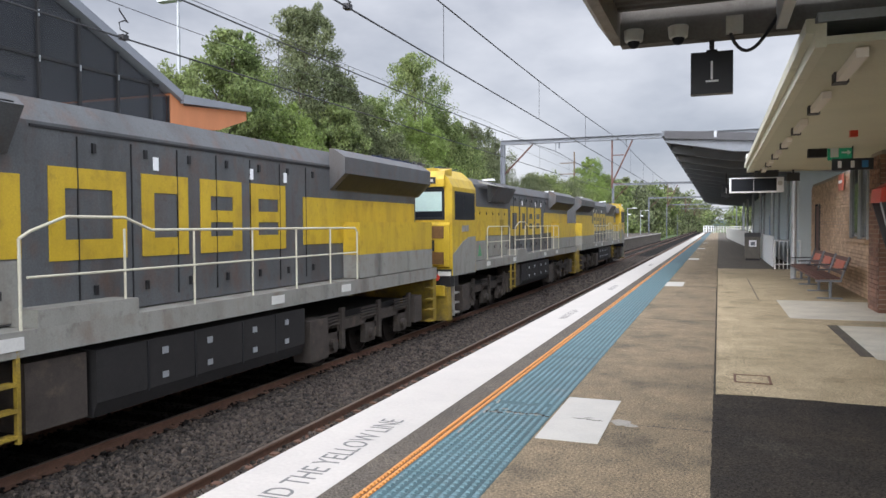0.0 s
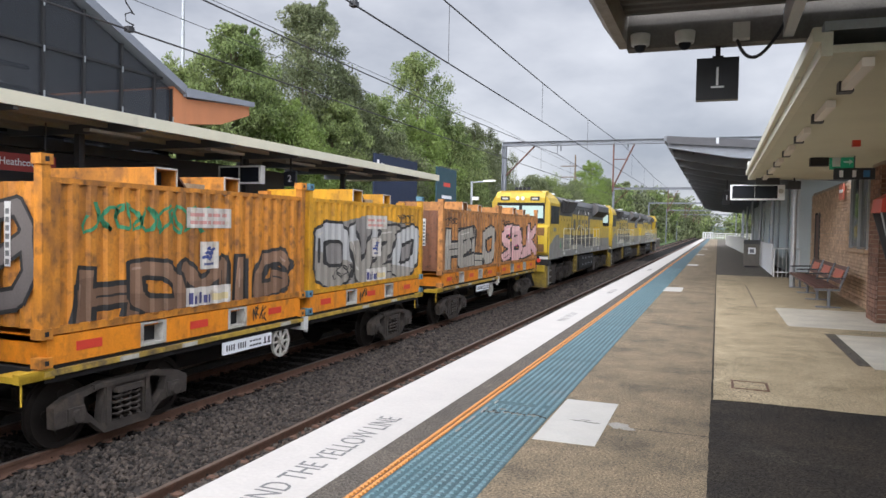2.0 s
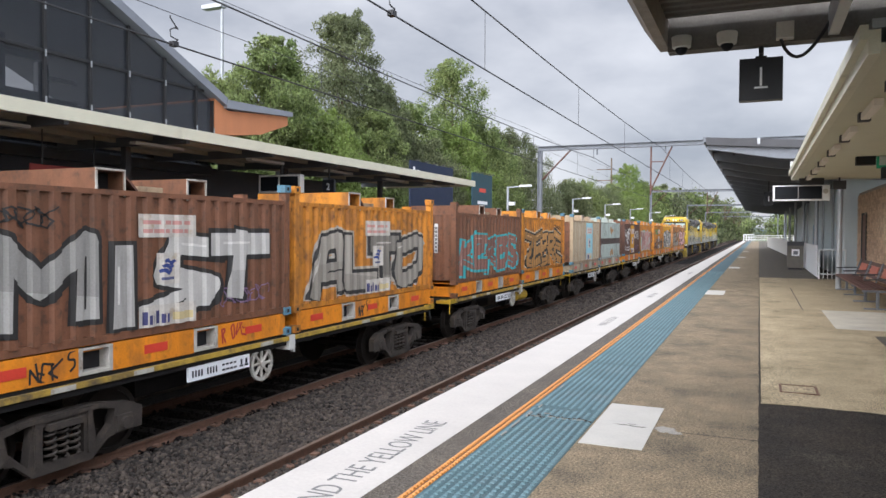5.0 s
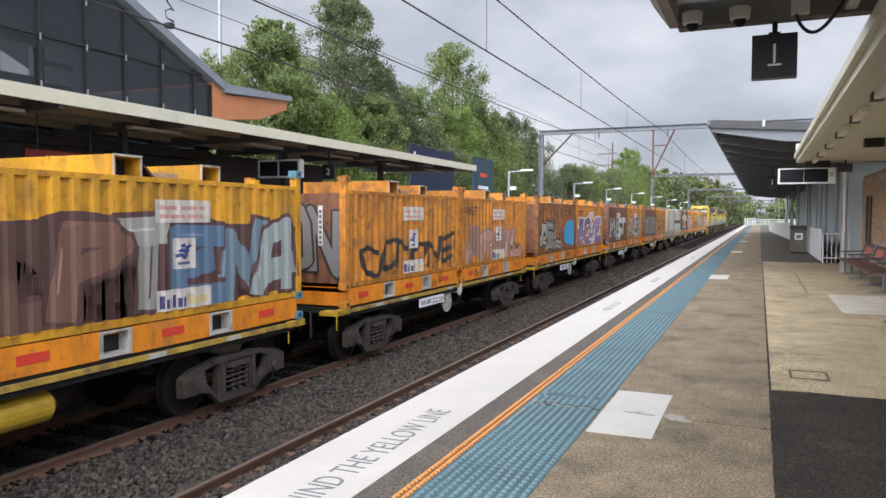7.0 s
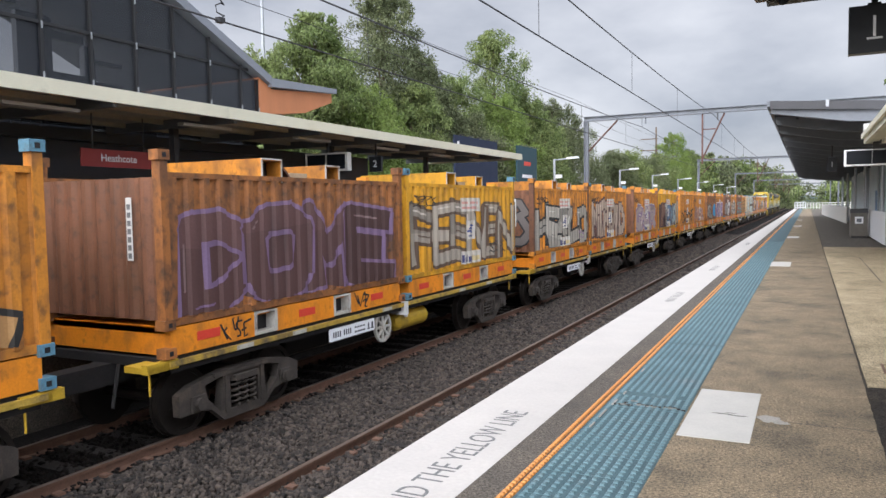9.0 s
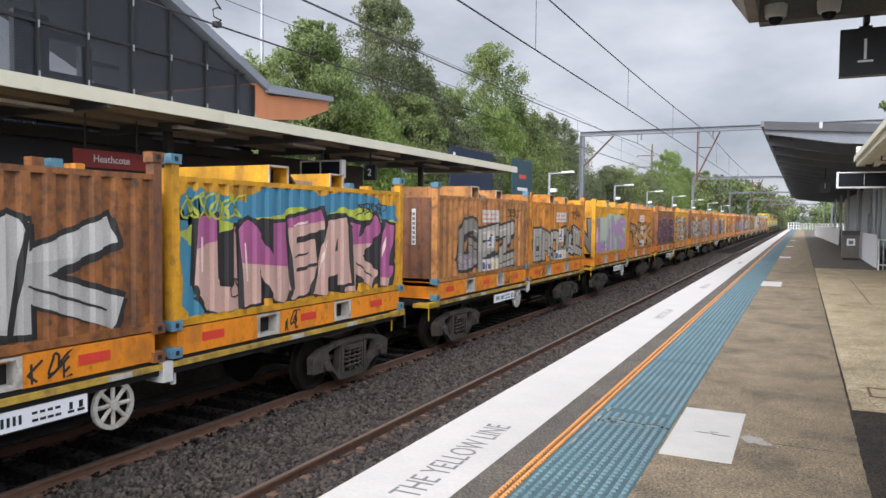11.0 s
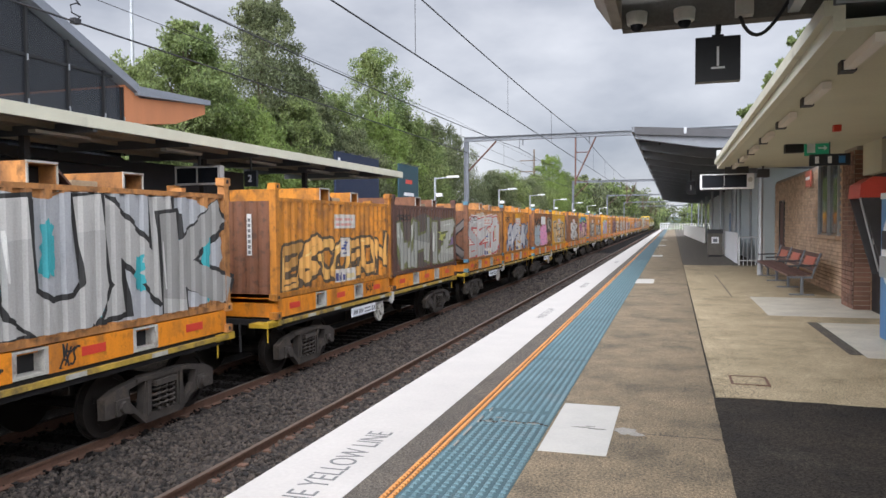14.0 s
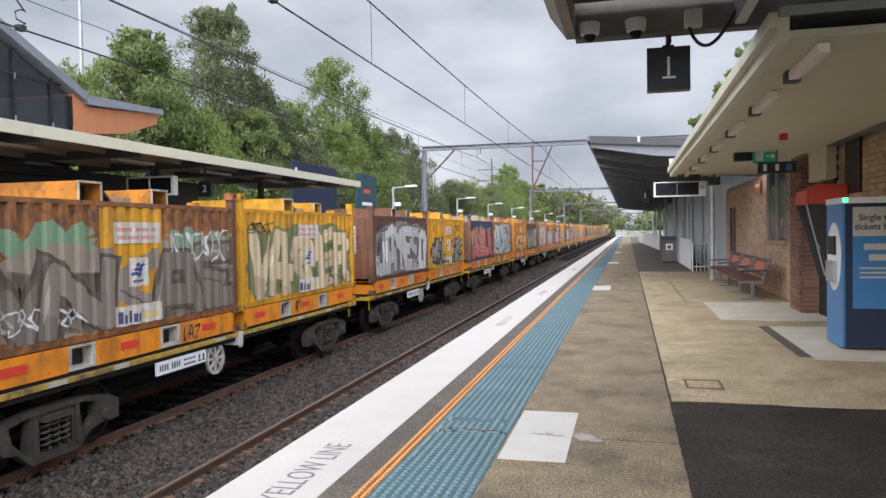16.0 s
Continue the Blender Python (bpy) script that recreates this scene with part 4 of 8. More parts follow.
# ---- canopies over platform 1 ----
nc = thing("near_canopy", "dark metal canopy roof over the platform with open beams", "canopy")
part("front_beam", one_box(-0.58, 8.0, 6.45, 6.6, 3.22, 3.42), M["canopy_steel"], nc, bevel=0.01)
part("flashing", one_box(-0.58, 8.0, 6.50, 6.54, 3.42, 3.575), M["canopy_steel"], nc)
part("gutter", one_prism([(-0.80, 3.46), (-0.66, 3.26), (-0.58, 3.26), (-0.58, 3.60), (-0.80, 3.60)], "y", 1.6, 6.6), M["gutter"], nc, "weathered brown-grey box gutter")
low, y = [], 1.6
while y < 6.4:
    low += [(y, 3.47), (y + 0.06, 3.47), (y + 0.075, 3.495), (y + 0.135, 3.495)]
    y += 0.15
part("roof_sheet", one_prism(low + [(low[-1][0], 3.56), (1.6, 3.56)], "x", -0.6, 8.0), M["canopy_sheet"], nc)
for y in (4.9, 3.2, 1.6):
    part("cross_beam", one_box(-0.6, 8.0, y, y + 0.12, 3.28, 3.47), M["steel_dark"], nc)
for x in (0.66, 2.6, 4.6):
    part("rafter", one_box(x, x + 0.08, 1.6, 6.45, 3.24, 3.46), M["galv"], nc)
part("column", one_box(4.4, 4.6, 2.0, 2.2, 0, 3.3), M["steel_dark"], nc)
part("column", one_box(4.4, 4.6, 4.0, 4.2, 0, 3.3), M["steel_dark"], nc)


def dome_camera(x, y, z):
    c = thing("security_camera", "white dome security camera under the canopy beam", "camera", "dome cameras", (x, y, z))
    bm = bmesh.new()
    bmesh.ops.create_cone(bm, cap_ends=True, segments=20, radius1=0.075, radius2=0.085, depth=0.1, matrix=Matrix.Translation((0, 0, -0.05)))
    part("housing", bm, M["off_white"], c, smooth=False, bevel=0.008)
    bm = bmesh.new()
    bmesh.ops.create_uvsphere(bm, u_segments=18, v_segments=10, radius=0.052, matrix=Matrix.Translation((0, 0, -0.105)))
    part("dome", bm, M["screen"], c, smooth=True)


dome_camera(-0.457, 6.36, 3.319)
dome_camera(-0.094, 6.36, 3.319)
jb = thing("junction_box", "grey junction box with a looping black cable", "junction box", loc=(0.345, 6.39, 3.29))
part("case", one_box(-0.065, 0.065, -0.05, 0.05, -0.06, 0.07), M["off_white"], jb, bevel=0.01)
bm = bmesh.new()
pts = [(-0.03 + 0.36 * i / 12, 0, -0.06 - 0.17 * math.sin(math.pi * (i / 12) ** 0.75) + 0.12 * (i / 12) ** 2) for i in range(13)]
pipe(bm, pts, 0.014, 6)
part("cable", bm, M["black"], jb)
s1 = thing("platform_number", "black hanging sign with the platform number one", "sign", loc=(0.169, 6.68, 2.965))
part("board", one_box(-0.172, 0.172, -0.05, 0.05, -0.18, 0.18), M["sign_black"], s1, bevel=0.012)
t = part("number", lettering("1", 0.235, M["sign_white"], -0.002, 0.001), None, s1)
t.matrix_basis = pose(0, -0.053, 0.01, 90, 0, 0)
part("number_foot", one_box(-0.05, 0.055, -0.054, -0.05, -0.080, -0.064), M["sign_white"], s1)
bm = bmesh.new()
box(bm, -0.045, 0.045, -0.03, 0.03, 0.18, 0.2)
box(bm, -0.02, 0.02, -0.14, 0.02, 0.2, 0.3)
part("hanger", bm, M["black"], s1)
cb = thing("cable_run", "loose black cables tied along the canopy beam", "cable", loc=(0.7, 6.70, 3.27))
bm = bmesh.new()
for off in (0.0, 0.03):
    pts = [(0.05 + 0.6 * i / 10, off, 0.02 + 0.05 * math.sin(i * 0.6 + off * 40)) for i in range(11)]
    pipe(bm, pts, 0.014, 6)
pts = [(0.72 + 0.09 * math.sin(a * 0.7), 0, -0.06 - 0.11 * math.cos(a * 0.7)) for a in range(10)]
pipe(bm, pts, 0.014, 6)
part("cables", bm, M["black"], cb)

# cream canopy of the station building
cc = thing("building_canopy", "cream boxed canopy along the brick station building", "canopy")
part("soffit", one_box(0.98, 4.2, 6.05, 20.2, 3.0, 3.06), M["soffit"], cc)
part("fascia", one_box(0.90, 0.98, 6.05, 20.2, 2.98, 3.16), M["cream"], cc, bevel=0.006)
part("gutter", one_box(0.84, 0.90, 6.05, 20.2, 3.09, 3.20), M["cream"], cc, bevel=0.008)
part("roof", one_box(0.92, 9.0, 6.05, 20.2, 3.17, 3.24), M["galv"], cc)
part("end_fascia", one_box(0.90, 4.2, 20.2, 20.26, 2.98, 3.16), M["cream"], cc)
for i, y in enumerate((6.75, 8.70, 10.75, 12.8, 14.85, 16.9, 18.9)):
    b = thing("batten_light", "white fluorescent batten light under the cream soffit", "light", "soffit batten lights", (1.24, y, 3.0))
    part("diffuser", one_box(-0.042, 0.042, -0.56, 0.45, -0.085, -0.015), M["tube_light"], b, bevel=0.025)
    part("end_box", one_box(-0.06, 0.06, 0.45, 0.60, -0.095, 0.0), M["steel_dark"], b, bevel=0.02)
al = thing("fire_alarm", "small red alarm sounder on the soffit", "alarm", loc=(2.05, 11.9, 3.0))
part("body", one_box(-0.05, 0.05, -0.05, 0.05, -0.09, 0), M["red"], al, bevel=0.015)

# exit sign group
ex = thing("exit_sign", "lit green running figure exit sign under the soffit", "sign", loc=(2.25, 14.6, 2.92))
part("panel", one_box(-0.2, 0.2, -0.03, 0.03, -0.13, 0.13), M["green_sign"], ex, bevel=0.004)
bm = bmesh.new()
prism(bm, [(0.02, -0.015), (0.11, -0.015), (0.11, -0.05), (0.17, 0.0), (0.11, 0.05), (0.11, 0.015), (0.02, 0.015)], "y", -0.036, -0.031)
part("arrow", bm, M["sign_white"], ex)
bm = bmesh.new()
prism(bm, [(-0.16, -0.08), (-0.03, -0.08), (-0.03, 0.09), (-0.16, 0.09)], "y", -0.036, -0.031)
part("pictogram", bm, M["sign_white"], ex)
part("hanger", one_box(-0.42, 0.2, -0.02, 0.02, 0.13, 0.16), M["steel_dark"], ex)
sp = thing("loudspeaker", "dark boxy loudspeaker under the soffit", "loudspeaker", loc=(1.88, 14.6, 2.94))
part("body", one_box(-0.15, 0.15, -0.1, 0.1, -0.09, 0.09), M["black"], sp, bevel=0.01)
ts = thing("toilet_sign", "black hanging sign with three small pictograms", "sign", loc=(2.4, 14.3, 2.69))
part("panel", one_box(-0.32, 0.32, -0.02, 0.02, -0.1, 0.1), M["sign_black"], ts, bevel=0.004)
for x in (-0.2, 0.0):
    part("pictogram", one_box(x - 0.03, x + 0.03, -0.025, -0.02, -0.06, 0.06), M["sign_white"], ts)
part("hanger", one_box(-0.01, 0.01, -0.01, 0.01, 0.1, 0.32), M["steel_dark"], ts)
part("pictogram", one_box(0.14, 0.24, -0.025, -0.02, -0.06, 0.06), M["blue"], ts, "blue access pictogram")
wsn = thing("wall_sign", "small red and white notice on the brick wall", "sign", loc=(3.18, 21.3, 2.72))
part("plate", one_box(0, 0.03, -0.35, 0.35, -0.2, 0.2), M["bench_red"], wsn)
part("print_bar", one_box(-0.004, 0.0, -0.3, 0.3, -0.02, 0.06), M["sign_white"], wsn)

# display screens at the end of the cream canopy
sc = thing("departure_screen", "white framed double departure screen hung from the canopy", "screen", loc=(1.12, 19.9, 2.65))
part("case", one_box(-0.64, 0.62, -0.09, 0.09, -0.205, 0.175), M["white_metal"], sc, bevel=0.015)
for x in (-0.335, 0.195):
    part("display", one_box(x - 0.26, x + 0.26, -0.096, -0.09, -0.165, 0.15), M["screen"], sc)
part("clock_face", one_beam((0.53, -0.09, 0.02), (0.53, -0.1, 0.02), 0.06, 16), M["patch_paint"], sc)
part("bracket", one_box(-0.05, 0.5, -0.02, 0.02, 0.175, 0.35), M["steel_dark"], sc)
bx = thing("speaker_box", "dark grey box mounted beside the screens", "box", loc=(1.95, 19.9, 2.82))
part("case", one_box(-0.14, 0.14, -0.1, 0.1, -0.1, 0.1), M["steel_dark"], bx, bevel=0.01)
part("hanger", one_box(-0.02, 0.02, -0.02, 0.02, 0.1, 0.2), M["steel_dark"], bx)
cm = thing("mast_box", "small white box on the canopy corner", "box", loc=(0.95, 19.7, 3.24))
part("case", one_box(-0.09, 0.09, -0.1, 0.1, 0.0, 0.16), M["off_white"], cm, bevel=0.01)

# skillion canopy further along
sk = thing("skillion_canopy", "dark corrugated skillion canopy on steel rafters", "canopy", "")
YA, YB = 21.0, 84.0
def sk_z(x):
    return 4.17 - (x + 1.16) * 0.072


part("roof_sheet", one_prism([(-1.18, sk_z(-1.18)), (5.0, sk_z(5.0)), (5.0, sk_z(5.0) + 0.05), (-1.18, sk_z(-1.18) + 0.05)], "y", YA, YB), M["skillion_sheet_shaded"], sk)
part("front_fascia", one_prism([(-1.18, sk_z(-1.18) - 0.14), (5.0, sk_z(5.0) - 0.14), (5.0, sk_z(5.0) + 0.07), (-1.18, sk_z(-1.18) + 0.07)], "y", YA - 0.06, YA), M["steel_dark"], sk)
for x in (0.1, 1.5):
    part("bolt_plate", one_box(x, x + 0.07, YA - 0.09, YA - 0.06, sk_z(x) - 0.08, sk_z(x) + 0.09), M["galv"], sk)
part("edge_gutter", one_box(-1.26, -1.18, YA, YB, sk_z(-1.16) - 0.06, sk_z(-1.16) + 0.08), M["steel_grey"], sk)
y = YA + 0.05
while y < YB:
    part("rafter", one_prism([(-1.16, sk_z(-1.16) - 0.24), (0.6, sk_z(0.6) - 0.42), (5.0, sk_z(5.0) - 0.40), (5.0, sk_z(5) - 0.002), (-1.16, sk_z(-1.16) - 0.002)], "y", y, y + 0.2), M["steel_grey"], sk)
    y += 3.15
for x in (-0.6, 0.4, 1.4, 2.4):
    part("purlin", one_box(x, x + 0.06, YA, YB, sk_z(x) - 0.08, sk_z(x) - 0.01), M["skillion_sheet_shaded"], sk)
for y in (24.2, 33.65, 43.1, 52.5, 62, 71.4):
    part("column", one_beam((2.35, y, 0), (2.35, y, sk_z(2.35) - 0.1), 0.08, 10), M["galv"], sk)
n2 = thing("platform_number", "black hanging sign with the platform number one", "sign", loc=(0.50, 30.55, 2.95))
part("board", one_box(-0.16, 0.16, -0.05, 0.05, -0.26, 0.26), M["sign_black"], n2, bevel=0.01)
t = part("number", lettering("1", 0.28, M["sign_white"], 0.003, 0.001), None, n2)
t.matrix_basis = pose(0, -0.053, 0, 90, 0, 0)
part("hanger", one_box(-0.02, 0.02, -0.02, 0.02, 0.26, 1.27), M["steel_dark"], n2)

# ---- station building of brick ----
wall_w = tagged(new("wall_east", to_mesh("wall_east", one_box(3.33, 3.6, 5.0, 28.6, -0.02, 3.02), M["mortar"])), "brown brick wall of the station building", "wall", kind="structure")
tagged(new("wall_north", to_mesh("wall_north", one_box(3.6, 9, 28.4, 28.6, -0.02, 3.02), M["mortar"])), "brown brick end wall of the station building", "wall", kind="structure")
OPEN = [(14.05, 15.15, 0.0, 3.0), (18.0, 20.3, 1.3, 3.0), (26.1, 27.2, 0.0, 2.3)]
BR = one_box(-0.055, 0.0, -0.115, 0.115, -0.038, 0.038)
BR = to_mesh("brick", BR, M["brick"], 0.004)
far_v, far_f = [], []
nb = 0
for r in range(34):
    z = 0.045 + r * 0.086
    y = 5.1 + (0.12 if r % 2 else 0.0)
    while y < 28.4:
        if not any(a - 0.1 < y < b + 0.1 and z0 - 0.02 < z < z1 for a, b, z0, z1 in OPEN):
            if 11.5 < y < 15.0 and z > 1.9 and nb < 299:
                ob = new("brick", BR)
                ob.parent, ob.location = wall_w, (3.33, y, z)
                nb += 1
            else:
                k = len(far_v)
                far_v.extend([(3.275, y - 0.115, z - 0.038), (3.275, y + 0.115, z - 0.038), (3.275, y + 0.115, z + 0.038), (3.275, y - 0.115, z + 0.038),
                              (3.335, y - 0.115, z - 0.038), (3.335, y + 0.115, z - 0.038), (3.335, y + 0.115, z + 0.038), (3.335, y - 0.115, z + 0.038)])
                far_f.extend([(k, k + 3, k + 2, k + 1), (k, k + 1, k + 5, k + 4), (k + 2, k + 3, k + 7, k + 6), (k + 1, k + 2, k + 6, k + 5), (k + 3, k, k + 4, k + 7)])
        y += 0.24
me = bpy.data.meshes.new("bricks")
me.from_pydata(far_v, [], far_f)
me.materials.append(mat("brick_far", (0.60, 0.42, 0.285), 0.85, var=0.25, scale=4, fine=60, bump=0.3, island=0.18))
ob = tagged(new("bricks", me), "brown bricks of the station wall", kind="stuff")
ob.parent = wall_w
# red brick pier
pr = thing("brick_pier", "dark red brick pier at the building entrance", "pier", loc=(0, 0, 0), kind="structure")
part("core", one_box(3.02, 3.27, 15.25, 16.25, 0, 3.0), M["mortar"], pr)
bm_v, bm_f = [], []
for r in range(34):
    z = 0.045 + r * 0.086
    for i in range(4):
        y = 15.27 + i * 0.245 + (0.06 if r % 2 else 0)
        k = len(bm_v)
        y1 = min(y + 0.23, 16.25)
        bm_v.extend([(2.99, y, z - 0.038), (2.99, y1, z - 0.038), (2.99, y1, z + 0.038), (2.99, y, z + 0.038), (3.03, y, z - 0.038), (3.03, y1, z - 0.038), (3.03, y1, z + 0.038), (3.03, y, z + 0.038)])
        bm_f.extend([(k, k + 3, k + 2, k + 1), (k, k + 1, k + 5, k + 4), (k + 2, k + 3, k + 7, k + 6)])
    k = len(bm_v)
    bm_v.extend([(2.99, 15.24, z - 0.038), (3.27, 15.24, z - 0.038), (3.27, 15.24, z + 0.038), (2.99, 15.24, z + 0.038)])
    bm_f.append((k, k + 1, k + 2, k + 3))
me = bpy.data.meshes.new("bricks")
me.from_pydata(bm_v, [], bm_f)
me.materials.append(mat("brick_red_far", (0.25, 0.135, 0.095), 0.85, var=0.3, scale=4, fine=60, bump=0.3, island=0.3))
tagged(new("bricks", me), kind="stuff").parent = pr
# window, door, dark entrance
wd = thing("window_1", "dark aluminium sliding window in the brick wall", "window", kind="structure")
part("pane", one_box(3.30, 3.32, 18.05, 20.25, 1.35, 2.95), M["window_pane"], wd)
for y in (18.0, 19.1, 20.24):
    part("window_frame", one_box(3.25, 3.34, y, y + 0.06, 1.3, 3.0), M["galv"], wd)
part("window_sill", one_box(3.2, 3.34, 17.95, 20.35, 1.22, 1.3), M["brick"], wd)
dr = thing("door_1", "dark brown door set in the brick wall", "door", kind="structure")
part("leaf", one_box(3.28, 3.32, 26.17, 27.13, 0.0, 2.25), M["bench_wood"], dr)
part("frame", one_box(3.25, 3.33, 26.1, 26.17, 0.0, 2.3), M["steel_dark"], dr)
part("frame", one_box(3.25, 3.33, 27.13, 27.2, 0.0, 2.3), M["steel_dark"], dr)
en = thing("door_2", "open entrance in the brick wall, its shade a black panel", "door", kind="structure")
# flat black panel stands in for the shade inside the entrance
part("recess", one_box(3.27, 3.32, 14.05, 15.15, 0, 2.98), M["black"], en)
hw = thing("window_2", "dark shaded high window beside the entrance", "window", kind="structure")
# pane is flat black, with the window's shade put into its colour
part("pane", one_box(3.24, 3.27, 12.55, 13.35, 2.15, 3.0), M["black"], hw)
slab("beam_lintel", "grey steel lintel beam under the soffit", 3.1, 3.28, 9.0, 13.9, 2.98, 3.12, M["steel_grey"])
pb = slab("notice_panel", "blank cream panel above the entrance", 3.1, 3.26, 13.9, 15.15, 2.45, 3.0, M["soffit"])

# ---- blue-grey shed and far platform buildings ----
sh = thing("metal_shed", "blue-grey corrugated metal shed wall under the canopy", "shed", kind="structure")
bm = bmesh.new()
y = 29.5
box(bm, 3.0, 3.1, 29.5, 70, 0.0, 3.7)
while y < 70:
    box(bm, 2.965, 3.0, y, y + 0.16, 0.0, 3.7)
    y += 0.32
part("wall", bm, M["shed"], sh)
part("end_wall", one_box(2.97, 6, 29.4, 29.5, 0, 3.7), M["shed"], sh)
for y in (33, 38, 43, 50):
    part("downpipe", one_beam((2.9, y, 0), (2.9, y, 3.6), 0.05, 8), M["galv"], sh)
part("doorway", one_box(2.95, 2.964, 44.5, 45.6, 0, 2.1), M["blue"], sh, "blue door panel")
tagged(new("fence_panel", to_mesh("fence_panel", one_prism([(2.1, 58), (2.16, 58), (1.2, 95), (1.14, 95)], "z", 0, 1.15), M["off_white"])), "white sheet fence along the back of the platform", "fence", kind="structure")


def hoop_rail(x, y, n, step):
    h = thing("handrail", "white tubular ramp handrail with upright bars", "handrail", "white handrails", (x, y, 0))
    part("top_rail", one_beam((0, 0, 1.05), (0, n * step, 1.05), 0.028), M["white_metal"], h)
    part("mid_rail", one_beam((0, 0, 0.18), (0, n * step, 0.18), 0.02), M["white_metal"], h)
    for i in range(n + 1):
        part("post" if i % 6 == 0 else "baluster", one_beam((0, i * step, 0), (0, i * step, 1.05), 0.028 if i % 6 == 0 else 0.012, 6), M["white_metal"], h)
    return h


hoop_rail(2.18, 29.3, 6, 0.14).rotation_euler = (0, 0, radians(-90))
wp = thing("ramp_panel", "white sheeted side of the platform ramp", "panel", loc=(2.14, 29.6, 0))
part("sheet", one_box(-0.02, 0.02, 0, 14.0, 0.05, 1.2), M["white_metal"], wp)
ef = thing("end_gate", "white barrier gate at the far platform end", "gate", loc=(-1.5, 150, 0))
for x in (-0.95, -0.5, -0.05, 0.4, 0.85):
    part("post", one_box(x - 0.06, x + 0.06, -0.05, 0.05, 0, 1.35), M["white_metal"], ef)
for z in (0.3, 0.75, 1.25):
    part("rail", one_box(-1.0, 0.9, -0.04, 0.04, z, z + 0.1), M["white_metal"], ef)
pf = thing("end_fence", "white rail fence across the platform end", "fence", loc=(-0.4, 152, 0), kind="structure")
for i in range(18):
    part("post", one_box(i * 0.5, i * 0.5 + 0.1, 0.0, 0.1, 0, 1.2), M["off_white"], pf)
for z in (0.3, 0.7, 1.1):
    part("rail", one_box(0, 8.6, -0.04, 0.0, z, z + 0.1), M["off_white"], pf)

# ---- litter bin, bench, ticket machine, phone ----
bn = thing("litter_bin", "grey steel litter bin with dark top and white label", "bin", loc=(1.7, 36.5, 0))
part("body", one_box(-0.33, 0.33, -0.33, 0.33, 0.08, 1.08), M["canopy_steel"], bn, bevel=0.02)
part("lid", one_prism([(-0.35, 1.08), (0.35, 1.08), (0.33, 1.26), (-0.33, 1.26)], "y", -0.35, 0.35), M["steel_dark"], bn)
part("label_plate", one_box(-0.16, 0.16, -0.336, -0.33, 0.62, 0.92), M["sign_white"], bn)
part("label_mark", one_box(-0.09, 0.09, -0.34, -0.336, 0.68, 0.84), M["steel_grey"], bn)
part("plinth", one_box(-0.3, 0.3, -0.3, 0.3, 0.0, 0.08), M["black"], bn)


def bench(y0, seats, w_):
    b = thing("platform_bench", "dark red slatted platform bench with orange-red backrest panels", "bench", loc=(2.55, y0, 0))
    L = seats * w_
    for i in range(5):
        part("seat_slat", one_box(-0.30 + i * 0.1, -0.215 + i * 0.1, 0, L, 0.42 + 0.004 * i, 0.455 + 0.004 * i), M["bench_wood"], b, bevel=0.005)
    for s in range(seats):
        a, c = s * w_ + 0.05, (s + 1) * w_ - 0.05
        for j in range(4):
            part("back_slat", one_prism([(0.24 + j * 0.035, 0.52 + j * 0.1), (0.265 + j * 0.035, 0.51 + j * 0.1), (0.295 + j * 0.035, 0.595 + j * 0.1), (0.27 + j * 0.035, 0.605 + j * 0.1)], "y", a, c), M["bench_wood"], b)
        part("back_panel", one_prism([(0.262, 0.62), (0.275, 0.615), (0.345, 0.815), (0.332, 0.82)], "y", a + w_ * 0.18, c - w_ * 0.18), M["bench_red"], b, "orange-red backrest panel")
        part("armrest", one_beam((-0.28, s * w_ + 0.03, 0.64), (0.3, s * w_ + 0.03, 0.66), 0.02), M["steel_dark"], b)
    for s in range(seats + 1):
        y = min(max(s * w_, 0.05), L - 0.05)
        bm = bmesh.new()
        beam(bm, (0.0, y, 0), (0.0, y, 0.42), 0.035, 8)
        box(bm, -0.26, 0.24, y - 0.04, y + 0.04, 0, 0.03)
        beam(bm, (0.2, y, 0.42), (0.37, y, 0.93), 0.022, 8)
        box(bm, -0.3, 0.22, y - 0.025, y + 0.025, 0.37, 0.42)
        part("leg", bm, M["steel_grey"], b)
    part("armrest", one_beam((-0.28, L - 0.03, 0.64), (0.3, L - 0.03, 0.66), 0.02), M["steel_dark"], b)


bench(17.9, 3, 2.05)

tm = thing("ticket_machine", "tall blue ticket machine cabinet with a white round front", "ticket machine", loc=(2.56, 10.85, 0))
part("body", one_box(0.03, 0.75, 0.0, 0.78, 0.03, 1.93), M["navy"], tm, bevel=0.02)
part("front_panel", one_box(0.0, 0.03, 0.0, 0.78, 0.03, 1.93), M["blue"], tm, "bright blue front panel", bevel=0.008)
part("top_cap", one_box(-0.01, 0.76, -0.01, 0.79, 1.93, 2.01), M["white_metal"], tm, bevel=0.015)
bm = bmesh.new()
prism(bm, [(0.39 + 0.33 * math.cos(a * math.pi / 16), 1.22 + 0.46 * math.sin(a * math.pi / 16)) for a in range(32)], "x", -0.008, 0.0)
part("round_panel", bm, M["white_metal"], tm)
part("screen", one_box(-0.03, -0.008, 0.28, 0.62, 1.25, 1.5), M["screen"], tm)
part("slot_unit", one_box(-0.06, -0.008, 0.22, 0.6, 0.88, 1.16), M["galv"], tm, bevel=0.01)
part("status_light", one_box(0.0, 0.06, -0.014, 0.05, 1.95, 2.0), glow("status_green", (0.05, 0.9, 0.2), 3.0), tm, "green status light")
part("poster", one_box(0.12, 0.72, -0.004, 0.0, 0.55, 1.88), M["blue"], tm, "blue side poster")
